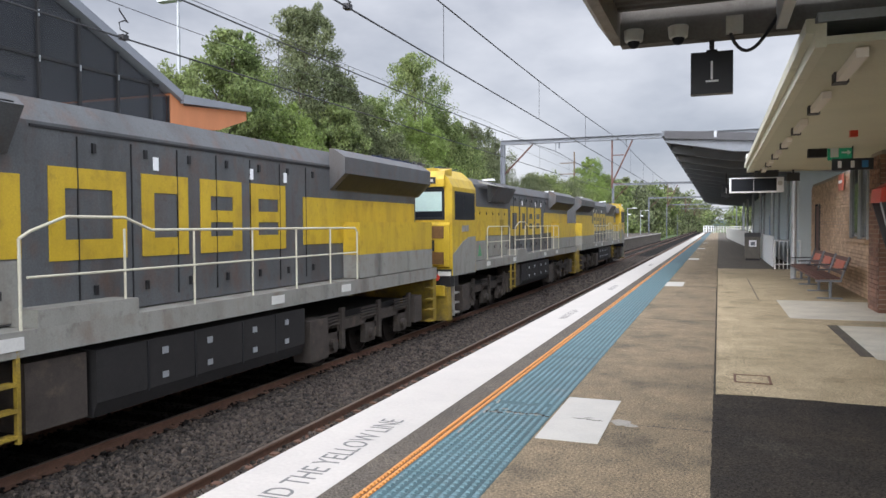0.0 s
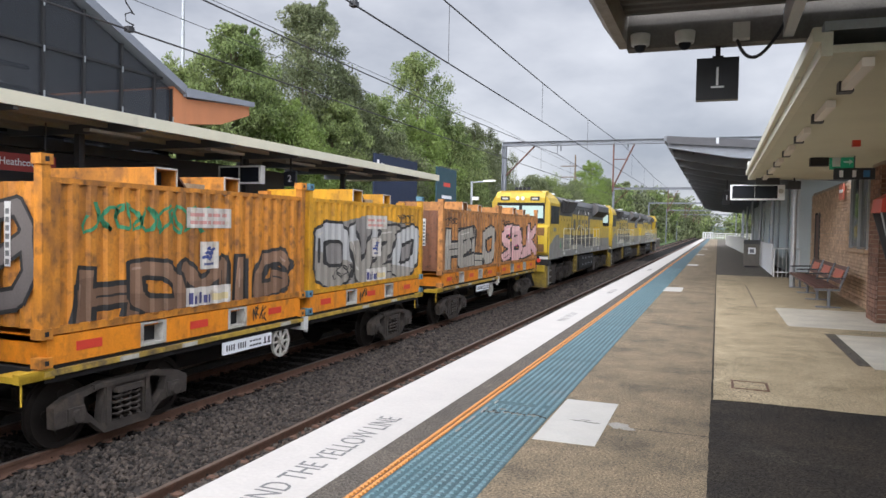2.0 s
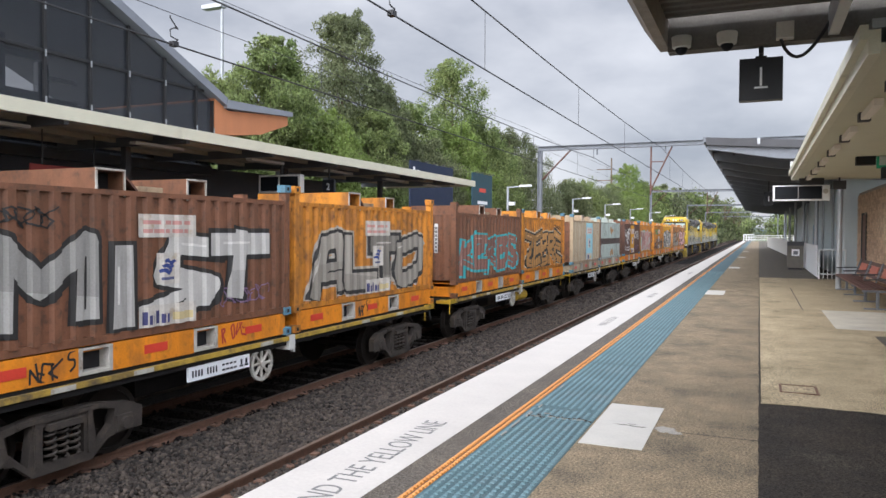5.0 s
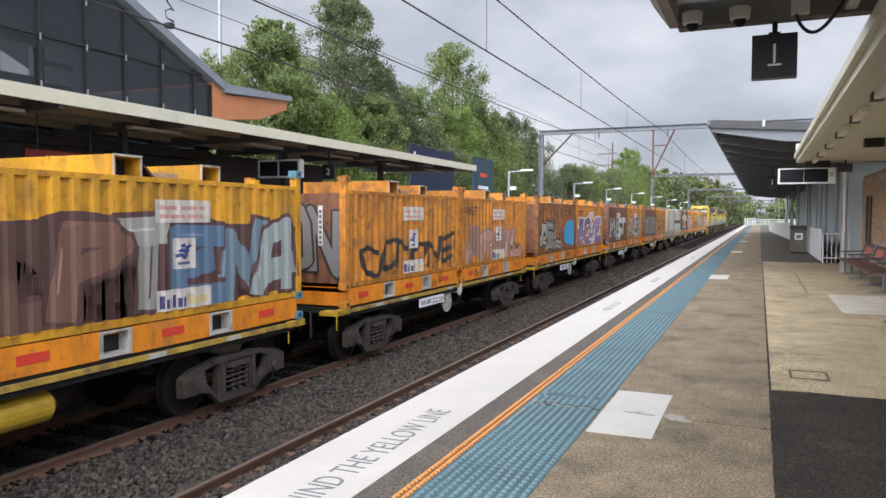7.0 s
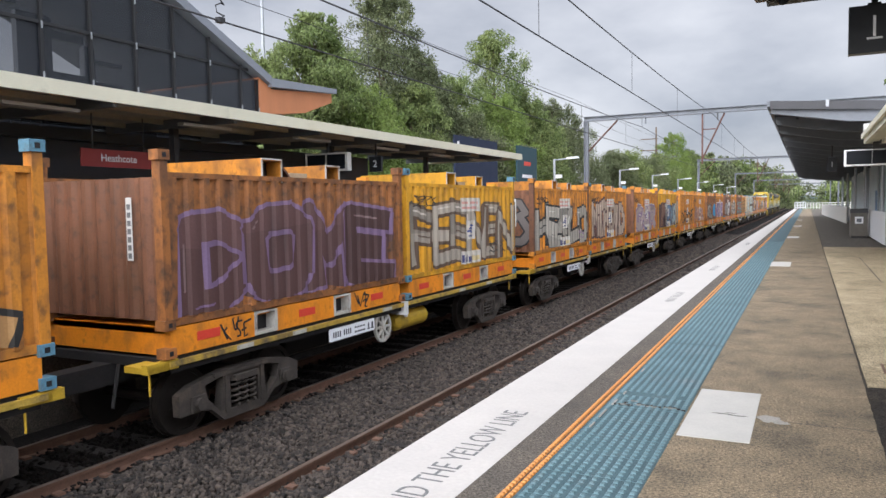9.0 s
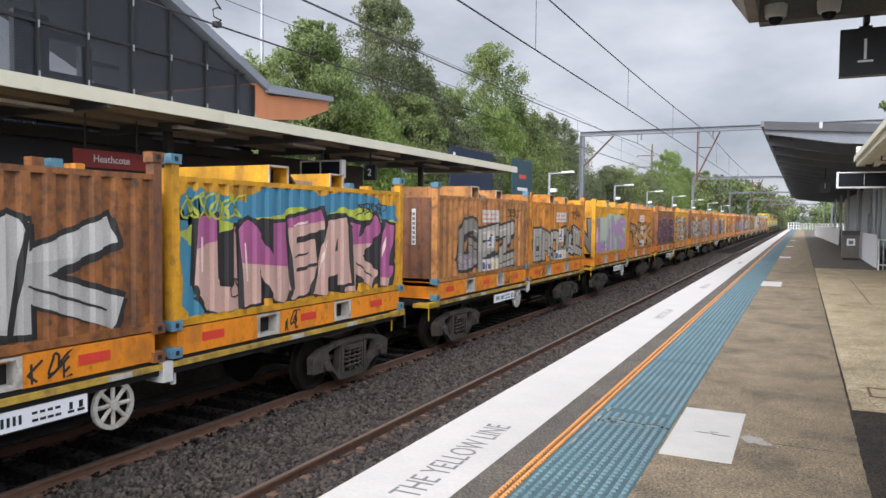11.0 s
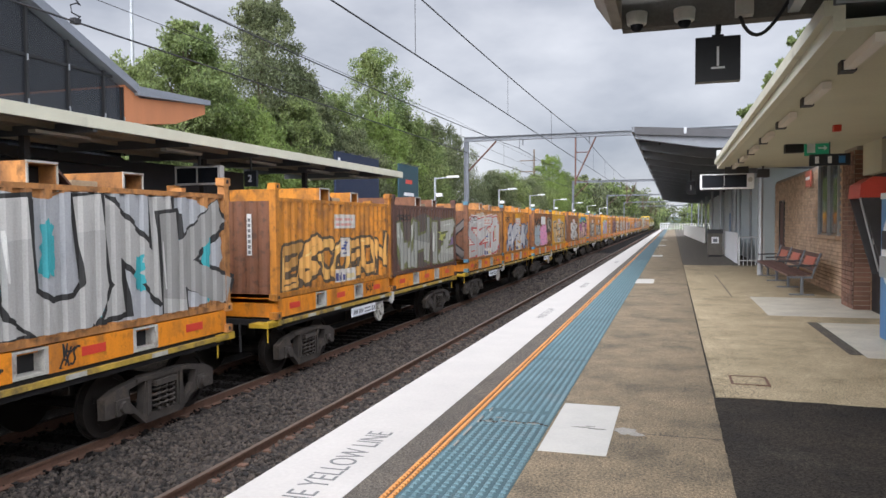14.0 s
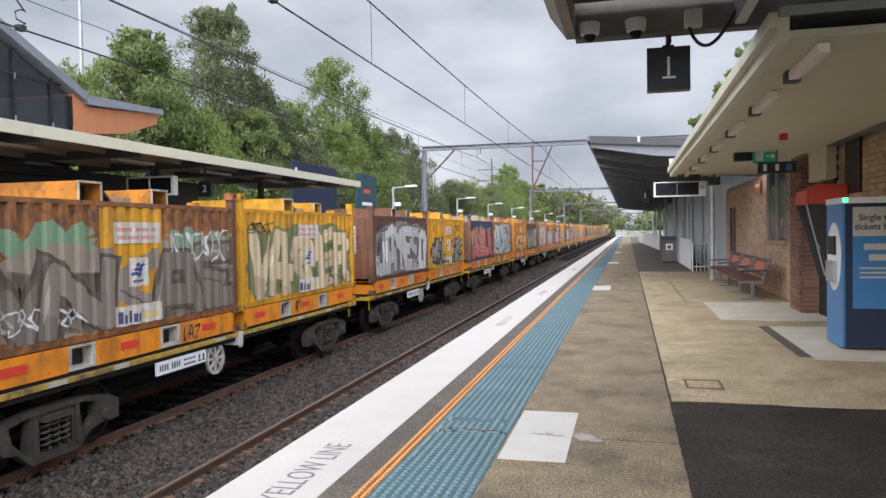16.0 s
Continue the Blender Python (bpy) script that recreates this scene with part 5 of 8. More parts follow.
part("poster_top", one_box(0.12, 0.72, -0.006, -0.004, 1.50, 1.88), M["patch_paint"], tm)
for txt, z in (("Single trip", 1.74), ("tickets here", 1.62)):
    t = part("words", lettering(txt, 0.115, M["navy"], 0.002, 0.0005), None, tm)
    t.matrix_basis = pose(0.42, -0.007, z, 90, 0, 0)
for z, w_ in ((1.36, 0.34), (1.22, 0.22)):
    part("print_bar", one_box(0.42 - w_ / 2, 0.42 + w_ / 2, -0.007, -0.004, z - 0.04, z + 0.04), M["patch_paint"], tm)
for z in (1.08, 1.02, 0.96):
    part("print_bar", one_box(0.2, 0.62, -0.007, -0.004, z - 0.012, z + 0.012), M["patch_paint"], tm)

ph = thing("public_phone", "public phone hood with a red top on a dark pedestal", "phone", loc=(2.95, 13.6, 0))
part("hood", one_prism([(-0.32, 2.0), (0.32, 2.0), (0.32, 2.3), (-0.12, 2.33), (-0.3, 2.22)], "y", -0.4, 0.4), M["phone_red"], ph, "bright red hood")
bm = bmesh.new()
box(bm, 0.2, 0.3, -0.4, 0.4, 0.75, 2.0)
prism(bm, [(-0.3, 2.0), (0.2, 2.0), (0.2, 0.75), (0.05, 0.75)], "y", 0.36, 0.4)
prism(bm, [(-0.3, 2.0), (0.2, 2.0), (0.2, 0.75), (0.05, 0.75)], "y", -0.4, -0.36)
part("side_panel", bm, M["steel_dark"], ph)
part("pedestal", one_box(0.12, 0.3, -0.12, 0.12, 0, 0.8), M["steel_dark"], ph)
part("handset_unit", one_box(0.0, 0.2, -0.18, 0.18, 1.25, 1.75), M["galv"], ph, bevel=0.02)
bm = bmesh.new()
pts = [(-0.32, -0.42, 2.0), (-0.05, -0.43, 0.85), (0.02, -0.43, 0.78), (0.25, -0.42, 0.82)]
pipe(bm, pts, 0.014, 6)
part("edge_trim", bm, M["galv"], ph)

# ---- train ----
V, Y1 = 17.72, -15.23
PITCH, CL, CGAP = 13.76, 6.02, 0.17
DECK = -0.20 - RAIL
COL = {"orange": (0.75, 0.285, 0.032), "brown": (0.44, 0.165, 0.045), "yellow": (0.80, 0.39, 0.022), "tan": (0.62, 0.27, 0.08), "dark": (0.145, 0.07, 0.052),
       "blue": (0.035, 0.075, 0.19), "sky": (0.52, 0.60, 0.54), "cream": (0.50, 0.37, 0.235), "rust": (0.25, 0.105, 0.055)}
CM = {k: mat("paint_" + k, c, 0.62, var=0.22, scale=1.3, fine=35, bump=0.06, streak=0.75, col2=tuple(v * 0.62 for v in c), dirt=(c[0] * 0.38 + 0.03, c[1] * 0.38 + 0.018, c[2] * 0.38 + 0.012), dirt_amount=0.3, grit=0.7, rust={"orange": 0.75, "yellow": 0.5, "brown": 1.1, "cream": 0.4, "sky": 0.45}.get(k, 0.8)) for k, c in COL.items()}
PAINT = {}
def paint(rgb):
    if rgb not in PAINT:
        PAINT[rgb] = mat("spray_paint", rgb, 0.6, var=0.2, scale=2.5, fine=40, bump=0.03, streak=0.5, dirt=tuple(v * 0.5 + 0.02 for v in rgb), dirt_amount=0.15)
    return PAINT[rgb]


HW = 1.22
RIB, DEP = 0.287, 0.05
RIB0, RIBN = 0.17, 20
def corr(y):
    """Depth of the wall's outer face below the rib tops at y."""
    u = ((y - RIB0) % RIB) / RIB
    if y < RIB0 or y > RIB0 + RIBN * RIB:
        return 0.0
    return DEP * (0 if u < 0.36 else (u - 0.36) / 0.12 if u < 0.48 else 1 if u < 0.88 else (1 - u) / 0.12)


WALL_Z0, WALL_Z1, POST_Z = 0.48, 2.30, 2.64
BREAKS = sorted({0.1, CL - 0.1} | {RIB0 + RIB * (i + f) for i in range(RIBN) for f in (0, 0.36, 0.48, 0.88)} | {RIB0 + RIBN * RIB})


def side_wall(s):
    ys_ = [y for y in BREAKS]
    out = [(s * (HW - 0.012 - corr(y + 1e-6)), y) for y in ys_]
    inn = [(s * (HW - 0.10), ys_[-1]), (s * (HW - 0.10), ys_[0])]
    return to_mesh("side_wall", one_prism(out + inn, "z", WALL_Z0, WALL_Z1))


def end_wall(y, d):
    xs = [-HW + 0.12 + i * (2 * HW - 0.24) / 32 for i in range(33)]
    out = [(x, y + d * (0.03 + (0.035 if (i // 2) % 2 else 0.0))) for i, x in enumerate(xs)]
    return to_mesh("end_wall", one_prism(out + [(HW - 0.12, y + d * 0.12), (-HW + 0.12, y + d * 0.12)], "z", WALL_Z0, WALL_Z1))


def casting(bm, x, y, z):
    box(bm, x - 0.085, x + 0.085, y - 0.09, y + 0.09, z, z + 0.13)


MESH = {}
MESH["wall_a"], MESH["wall_b"] = side_wall(1), side_wall(-1)
MESH["end_a"], MESH["end_b"] = end_wall(0, 1), end_wall(CL, -1)
bm = bmesh.new()
box(bm, -0.07, 0.07, -0.06, 0.06, 0.36, POST_Z - 0.12)
MESH["post"] = to_mesh("corner_post", bm, None, 0.008)
bm = bmesh.new()
casting(bm, 0, 0, 0)
MESH["casting"] = to_mesh("corner_casting", bm, None, 0.012)
# thin black plate drawn for the shaded hole in a casting
MESH["hole"] = to_mesh("casting_hole", one_box(0.083, 0.089, -0.03, 0.03, 0.035, 0.095), M["black"])
MESH["rail_t"] = to_mesh("top_rail", one_box(-0.04, 0.04, 0.06, CL - 0.06, WALL_Z1 - 0.01, WALL_Z1 + 0.06), None, 0.008)
MESH["rail_b"] = to_mesh("bottom_rail", one_box(-0.045, 0.045, 0.06, CL - 0.06, WALL_Z0 - 0.08, WALL_Z0 + 0.02), None, 0.006)
MESH["lid"] = to_mesh("cover_sheet", one_box(-HW + 0.1, HW - 0.1, 0.1, CL - 0.1, WALL_Z1 - 0.12, WALL_Z1 - 0.06))
FP = ((1.72, 2.12), (3.72, 4.12))
bm = bmesh.new()
edges = [0.1, FP[0][0] - 0.06, FP[0][1] + 0.06, FP[1][0] - 0.06, FP[1][1] + 0.06, CL - 0.1]
for a, b in ((0, 1), (2, 3), (4, 5)):
    box(bm, -HW + 0.03, HW - 0.03, edges[a], edges[b], 0.02, 0.38)
box(bm, -HW + 0.13, HW - 0.13, 0.1, CL - 0.1, 0.30, 0.40)
MESH["base"] = to_mesh("base_frame", bm, None, 0.006)
def pocket(a, b):
    """A rectangular steel frame round a fork opening on the near side."""
    bm = bmesh.new()
    rings = []
    for x in (HW - 0.5, HW - 0.025):
        for g in (0.06, 0.0):
            rings.append([bm.verts.new((x, y, z)) for y, z in ((a - g, 0.07 - g * 0.67), (b + g, 0.07 - g * 0.67), (b + g, 0.34 + g * 0.5), (a - g, 0.34 + g * 0.5))])
    for p, q in ((0, 1), (2, 3), (0, 2), (1, 3)):
        for i in range(4):
            bm.faces.new((rings[p][i], rings[p][(i + 1) % 4], rings[q][(i + 1) % 4], rings[q][i]))
    return to_mesh("fork_pocket", bm, M["hand_white"])


MESH["pocket_a"], MESH["pocket_b"] = pocket(*FP[0]), pocket(*FP[1])
# black block stands in for the shade inside a fork pocket
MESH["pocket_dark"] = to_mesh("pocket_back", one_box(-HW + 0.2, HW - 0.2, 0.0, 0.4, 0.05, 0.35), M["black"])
MESH["reflector"] = to_mesh("reflector", one_box(HW - 0.03, HW - 0.024, -0.21, 0.21, 0.15, 0.27), M["red"])


def tube(y0, w_, h):
    bm = bmesh.new()
    t_ = 0.03
    z0 = WALL_Z1 - 0.03
    box(bm, -1.1, 1.16, y0, y0 + t_, z0, z0 + h)
    box(bm, -1.1, 1.16, y0 + w_ - t_, y0 + w_, z0, z0 + h)
    box(bm, -1.1, 1.18, y0, y0 + w_, z0 + h, z0 + h + t_)
    box(bm, -1.1, 1.16, y0 + t_, y0 + w_ - t_, z0 - 0.02, z0)
    return to_mesh("cross_channel", bm)


def rim(y0, w_, h):
    bm = bmesh.new()
    z0 = WALL_Z1 - 0.03
    box(bm, 1.16, 1.18, y0 - 0.005, y0 + 0.02, z0, z0 + h)
    box(bm, 1.16, 1.18, y0 + w_ - 0.012, y0 + w_ + 0.005, z0, z0 + h)
    box(bm, 1.16, 1.183, y0 - 0.005, y0 + w_ + 0.005, z0 + h + 0.008, z0 + h + 0.034)
    return to_mesh("channel_rim", bm, M["hand_white"])


MESH["rim_a"], MESH["rim_b"] = rim(1.95, 0.46, 0.33), rim(3.55, 0.40, 0.29)
MESH["tube_a"], MESH["tube_b"] = tube(1.95, 0.46, 0.33), tube(3.55, 0.40, 0.29)
# black blocks fill the cross channels in place of their inner shade
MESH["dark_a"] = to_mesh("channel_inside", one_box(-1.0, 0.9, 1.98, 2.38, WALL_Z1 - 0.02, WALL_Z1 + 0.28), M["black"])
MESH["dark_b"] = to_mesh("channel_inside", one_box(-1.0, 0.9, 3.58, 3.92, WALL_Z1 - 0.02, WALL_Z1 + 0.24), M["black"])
bm = bmesh.new()
arc = [(2.42 + 0.34 * (1 - math.cos(a * math.pi / 16)), WALL_Z1 + 0.32 * math.cos(a * math.pi / 16) ** 0.8) for a in range(8)] + [(2.76, WALL_Z1 - 0.02)]
prism(bm, arc + [(u - 0.025, v - 0.02) for u, v in arc[::-1]], "x", -1.0, 1.1)
MESH["hood"] = to_mesh("curved_flap", bm)
MESH["cradle"] = to_mesh("cradle_block", one_box(-0.9, 1.05, 2.75, 3.2, WALL_Z1 - 0.03, WALL_Z1 + 0.14), None, 0.02)
MESH["lug"] = to_mesh("lifting_lug", one_box(0.9, 1.1, 4.9, 5.02, WALL_Z1, WALL_Z1 + 0.13), None, 0.01)


MESH["strip"] = to_mesh("number_strip", one_box(-0.05, 0.05, 0.014, 0.022, 1.24, 2.05), M["off_white"])
MESH["strip_bar"] = to_mesh("print_bar", one_box(-0.03, 0.03, 0.010, 0.014, -0.035, 0.035), M["letter_grey"])


def child(name, me, parent, material=None, loc=(0, 0, 0), label=""):
    ob = new(name, me)
    ob.parent, ob.location = parent, loc
    if material:
        if not me.materials:
            me.materials.append(material)
        ob.material_slots[0].link = "OBJECT"
        ob.material_slots[0].material = material
    if label:
        tagged(ob, label)
    return ob


def drape(me, x_off, y0, z0, flip=True):
    """Lays a flat mesh (its x along the wall, its y up) onto the ribs of the near wall."""
    bm = bmesh.new()
    bm.from_mesh(me)
    for v in bm.verts:
        v.co = Vector((v.co.z, v.co.x + y0, min(max(v.co.y + z0, WALL_Z0 + 0.025), WALL_Z1 - 0.02)))
    lo, hi = min(v.co.y for v in bm.verts), max(v.co.y for v in bm.verts)
    for y in BREAKS:
        if lo < y < hi:
            bmesh.ops.bisect_plane(bm, geom=bm.verts[:] + bm.edges[:] + bm.faces[:], plane_co=(0, y, 0), plane_no=(0, 1, 0), dist=1e-5)
    for v in bm.verts:
        v.co.x += HW - 0.012 - corr(v.co.y + 1e-6) + x_off
    out = bpy.data.meshes.new("painted_letters")
    bmesh.ops.recalc_face_normals(bm, faces=bm.faces)
    bm.to_mesh(out)
    bm.free()
    return out


def flat_poly(pts):
    me = bpy.data.meshes.new("flat")
    me.from_pydata([(x, y, 0) for x, y in pts], [], [tuple(range(len(pts)))])
    return me


def wobble(x0, x1, z0, z1, seed, lobes=9, amp=0.12):
    """A ragged-edged sprayed field."""
    r = random.Random(seed)
    pts, n = [], 64
    cx, cz, w_, h = (x0 + x1) / 2, (z0 + z1) / 2, (x1 - x0) / 2, (z1 - z0) / 2
    ph = [r.uniform(0, 6.28) for _ in range(4)]
    for i in range(n):
        a = 2 * math.pi * i / n
        c_, s_ = math.cos(a), math.sin(a)
        q = (abs(c_) ** 3.5 + abs(s_) ** 3.5) ** (-1 / 3.5)
        puff = abs(math.sin(a * lobes / 2 + ph[0]))
        d = amp * (0.55 * puff + 0.25 * math.sin(3 * a + ph[1]) + 0.12 * math.sin(17 * a + ph[2]) + r.uniform(-0.06, 0.06)) - amp * 0.5
        pts.append((cx + c_ * (q * w_ + d), cz + s_ * (q * h + d)))
    return flat_poly(pts)


def tag_layer(c, me, rgb, lift, y0, z0, label=""):
    if not me.vertices:
        return
    d = drape(me, lift, y0, z0)
    d.materials.append(paint(rgb))
    child("sprayed_letters", d, c, None, (0, 0, 0), label)


def stroke(pts, t_):
    """A brushed line through points."""
    vs_, n = [], len(pts)
    for i, (x, z) in enumerate(pts):
        a, b = pts[max(i - 1, 0)], pts[min(i + 1, n - 1)]
        dx, dz = b[0] - a[0], b[1] - a[1]
        d = math.hypot(dx, dz) or 1
        k = t_ * (0.55 + 0.45 * math.sin(math.pi * (i + 0.5) / n))
        vs_ += [(x - dz / d * k / 2, z + dx / d * k / 2, 0), (x + dz / d * k / 2, z - dx / d * k / 2, 0)]
    me = bpy.data.meshes.new("flat")
    me.from_pydata(vs_, [], [(2 * i, 2 * i + 1, 2 * i + 3, 2 * i + 2) for i in range(n - 1)])
    return me


STROKES = {"A": "00 16 36 40,12 42", "B": "00 06 36 45 34 03,34 42 30 00", "C": "45 36 16 05 01 10 30 41", "D": "00 06 26 44 42 20 00", "E": "46 06 00 40,03 33", "F": "46 06 00,03 33",
           "G": "45 36 16 05 01 10 30 42 23", "H": "00 06,40 46,03 43", "I": "20 26", "J": "46 41 30 10 01", "K": "00 06,46 03 40", "L": "06 00 40", "M": "00 06 23 46 40", "N": "00 06 40 46",
           "O": "05 16 36 45 41 30 10 01 05", "P": "00 06 36 45 34 03", "R": "00 06 36 45 34 03,23 40", "S": "46 16 05 04 42 41 30 00", "T": "06 46,26 20", "U": "06 01 10 30 41 46", "V": "06 20 46",
           "W": "06 10 23 30 46", "X": "00 46,06 40", "Y": "06 23 46,23 20", "Z": "06 46 00 40", "!": "26 22,21 20", "8": "03 34 45 36 16 05 03 41 30 10 01 03"}


def thick(paths, t_, drop=(0.0, 0.0)):
    """Broad flat strokes along letter paths, swelling towards the foot, each piece a hair above the last."""
    vs_, fs_, k = [], [], 0
    def add(pts):
        nonlocal k
        n = len(vs_)
        vs_.extend((x + drop[0], z + drop[1], 0.00012 * k) for x, z in pts)
        fs_.append(tuple(range(n, n + len(pts))))
        k += 1
    for pts in paths:
        zlo = min(p[1] for p in pts)
        for i, ((x0, z0), (x1, z1)) in enumerate(zip(pts[:-1], pts[1:])):
            d = math.hypot(x1 - x0, z1 - z0) or 1.0
            ux, uz = (x1 - x0) / d, (z1 - z0) / d
            e0, e1 = t_ * (0.42 if i == 0 else 0.0), t_ * (0.42 if i == len(pts) - 2 else 0.0)
            a = t_ * 0.5 * (1.12 if z0 - zlo < 0.3 else 0.94)
            b = t_ * 0.5 * (1.12 if z1 - zlo < 0.3 else 0.94)
            x0, z0, x1, z1 = x0 - ux * e0, z0 - uz * e0, x1 + ux * e1, z1 + uz * e1
            add([(x0 - uz * a, z0 + ux * a), (x0 + uz * a, z0 - ux * a), (x1 + uz * b, z1 - ux * b), (x1 - uz * b, z1 + ux * b)])
        for x, z in pts[1:-1]:
            add([(x + t_ * 0.5 * math.cos(q * 0.7854), z + t_ * 0.5 * math.sin(q * 0.7854)) for q in range(8)])
    me = bpy.data.meshes.new("flat")
    me.from_pydata(vs_, [], fs_)
    return me


def letter_paths(ch, cy, zc, w_, h, t_, tilt, sway):
    out = []
    for run in STROKES.get(ch, STROKES["O"]).split(","):
        pts = []
        for q in run.split():
            u, v = (int(q[0]) / 4 - 0.5) * max(w_ - t_, 0.05), (int(q[1]) / 6 - 0.5) * max(h - t_, 0.05)
            pts.append((cy + u + tilt * v + 0.06 * math.sin(5 * v + sway) + 0.05 * math.sin(9 * u + 13 * v + 3 * sway), zc + v + 0.07 * math.sin(3.5 * u + sway) + 0.05 * math.sin(11 * u + 5 * sway)))
        out.append(pts)
    return out


def upper_half(me, z, slant):
    """The part of a flat mesh above a slanting line."""
    b2 = bmesh.new()
    b2.from_mesh(me)
    bmesh.ops.bisect_plane(b2, geom=b2.verts[:] + b2.edges[:] + b2.faces[:], plane_co=(0, z, 0), plane_no=(slant, 1, 0), clear_inner=True)
    out = bpy.data.meshes.new("flat")
    b2.to_mesh(out)
    b2.free()
    return out


def light_of(rgb, k=1.5):
    return tuple(min(0.85, v * k + 0.08) for v in rgb)


def scrawl(c, rgb, y0, y1, z0, z1, seed, n=3, t_=0.028):
    """Thin looping marker lines."""
    r = random.Random(seed)
    for k in range(n):
        a0, w_ = y0 + (y1 - y0) * k / n, (y1 - y0) / n
        zc, p_ = (z0 + z1) / 2, r.uniform(0, 6)
        pts = [(a0 + w_ * (i / 17) + 0.10 * math.sin(i * 1.1 + p_), zc + (z1 - z0) * 0.45 * math.sin(i * 0.75 + p_) * r.uniform(0.6, 1.0)) for i in range(18)]
        tag_layer(c, stroke(pts, t_), rgb, 0.0125, 0, 0)


def graffiti(c, word, fill, line, y0, y1, z0, z1, field=None, fat=0.05, seed=0):
    """Sprayed letters over the ribs: a field, a cast edge, a dark outline, a two-tone fill and glints."""
    r = random.Random(seed)
    if field:
        tag_layer(c, wobble(y0 - 0.12, y1 + 0.12, z0 - 0.1, z1 + 0.16, seed, amp=0.25), field, 0.003, 0, 0)
    step, h = (y1 - y0) / len(word), z1 - z0
    halo = {"DUBLA": (0.50, 0.47, 0.20), "SESO": (0.62, 0.56, 0.48), "THEO": (0.50, 0.43, 0.30), "ZEBRE": (0.50, 0.42, 0.32), "GNER": (0.50, 0.44, 0.38), "ALTO": (0.45, 0.40, 0.34)}.get(word)
    top = {"UNEAK!": (0.40, 0.11, 0.25), "DUBLA": (0.60, 0.20, 0.17), "OVZO": (0.46, 0.45, 0.43)}.get(word)
    soft = {"DUBLA": 0.055, "SESO": 0.08}.get(word, 0.13)
    for i, ch in enumerate(word):
        if word == "OPTENA":
            fill = ((0.16, 0.085, 0.06), (0.21, 0.11, 0.075), (0.32, 0.31, 0.27), (0.09, 0.14, 0.21), (0.17, 0.24, 0.28), (0.32, 0.36, 0.34))[i]
        cy, zc = y0 + step * (i + 0.5), (z0 + z1) / 2 + r.uniform(-0.05, 0.05)
        tilt, sway = r.uniform(-0.16, 0.16), r.uniform(0, 6.283)
        up = 0.0055 * (i % 2)
        if fill is None:
            tag_layer(c, thick(letter_paths(ch, cy, zc, step * 1.0, h, 0.12, tilt, sway), 0.115), line, 0.008, 0, 0)
            continue
        t_ = min(0.29 * h, 0.40 * step) * {"FEENEN": 0.62, "B8OOBON": 0.8, "ZEBRE": 0.8, "THEO": 0.8}.get(word, 1.0)
        paths = letter_paths(ch, cy, zc, step * 1.2, h * 1.04, t_, tilt, sway)
        if halo:
            tag_layer(c, thick(paths, t_ + soft + 0.10), halo, 0.0042, 0, 0)
        tag_layer(c, thick(paths, t_ + soft * 0.4, (0.07, -0.05)), line, 0.0054, 0, 0)
        tag_layer(c, thick(paths, t_ + soft), line, 0.0062 + up, 0, 0)
        body = thick(paths, t_ * (0.98 if fat > 0 else 0.8))
        tag_layer(c, body, fill, 0.0082 + up, 0, 0)
        tone = r.choice((0.72, 1.2, 1.3))
        shade = top or tuple(min(0.8, v * tone) for v in fill)
        tag_layer(c, upper_half(body, zc + h * (0.12 if top else r.uniform(-0.1, 0.25)), r.uniform(-0.3, 0.3)), shade, 0.0099 + up, 0, 0)
        a, b = paths[0][0], paths[0][1]
        k = t_ * 0.30
        tag_layer(c, stroke([(a[0] + (b[0] - a[0]) * q / 5 - k, a[1] + (b[1] - a[1]) * q / 5 + 0.02) for q in range(1, 5)], 0.04), light_of(fill), 0.0118 + up, 0, 0)
        if i % 2 == 0:
            a, b = paths[-1][-2], paths[-1][-1]
            tag_layer(c, stroke([(a[0] + (b[0] - a[0]) * q / 5, a[1] + (b[1] - a[1]) * q / 5) for q in range(1, 6)], 0.035), line, 0.0118 + up, 0, 0)


def bars_label(c, y, z):
    """Stickers: a red-lettered notice, a blue wave badge and an operator strip, as plain bars."""
    def st(name, a, b, z0, z1, rgb, lift):
        d = drape(flat_poly([(a, z0), (b, z0), (b, z1), (a, z1)]), lift, 0, 0)
        d.materials.append(rgb)
        child(name, d, c)
    st("notice", y - 0.52, y + 0.52, z + 0.54, z + 0.86, M["sticker"], 0.0185)
    for k in range(2):
        for j in range(5):
            a = y - 0.44 + 0.18 * j
            st("print_bar", a, a + 0.13 + 0.03 * ((j + k) % 2), z + 0.60 + k * 0.12, z + 0.655 + k * 0.12, M["notice_red"], 0.0198)
    st("badge", y - 0.2, y + 0.2, z - 0.12, z + 0.32, M["sticker"], 0.0185)
    for k in range(3):
        zz = z + 0.06 + k * 0.068
        pts = [(y - 0.15 + 0.03 * k + 0.24 * i / 8, zz + 0.022 * math.sin(i * 0.9)) for i in range(9)]
        d = drape(stroke(pts, 0.062), 0.0198, 0, 0)
        d.materials.append(paint((0.035, 0.06, 0.22)))
        child("badge_wave", d, c)
    st("print_bar", y - 0.13, y + 0.13, z - 0.06, z - 0.02, paint((0.10, 0.11, 0.2)), 0.0198)
    st("operator_strip", y - 0.52, y + 0.52, z - 0.76, z - 0.40, M["sticker"], 0.0185)
    for j in range(6):
        a = y - 0.46 + 0.082 * j
        st("print_bar", a, a + 0.058, z - 0.66, z - (0.48 if j in (0, 3) else 0.53), paint((0.06, 0.06, 0.16)), 0.0198)
    st("print_bar", y + 0.10, y + 0.46, z - 0.64, z - 0.53, paint((0.62, 0.50, 0.26)), 0.0198)


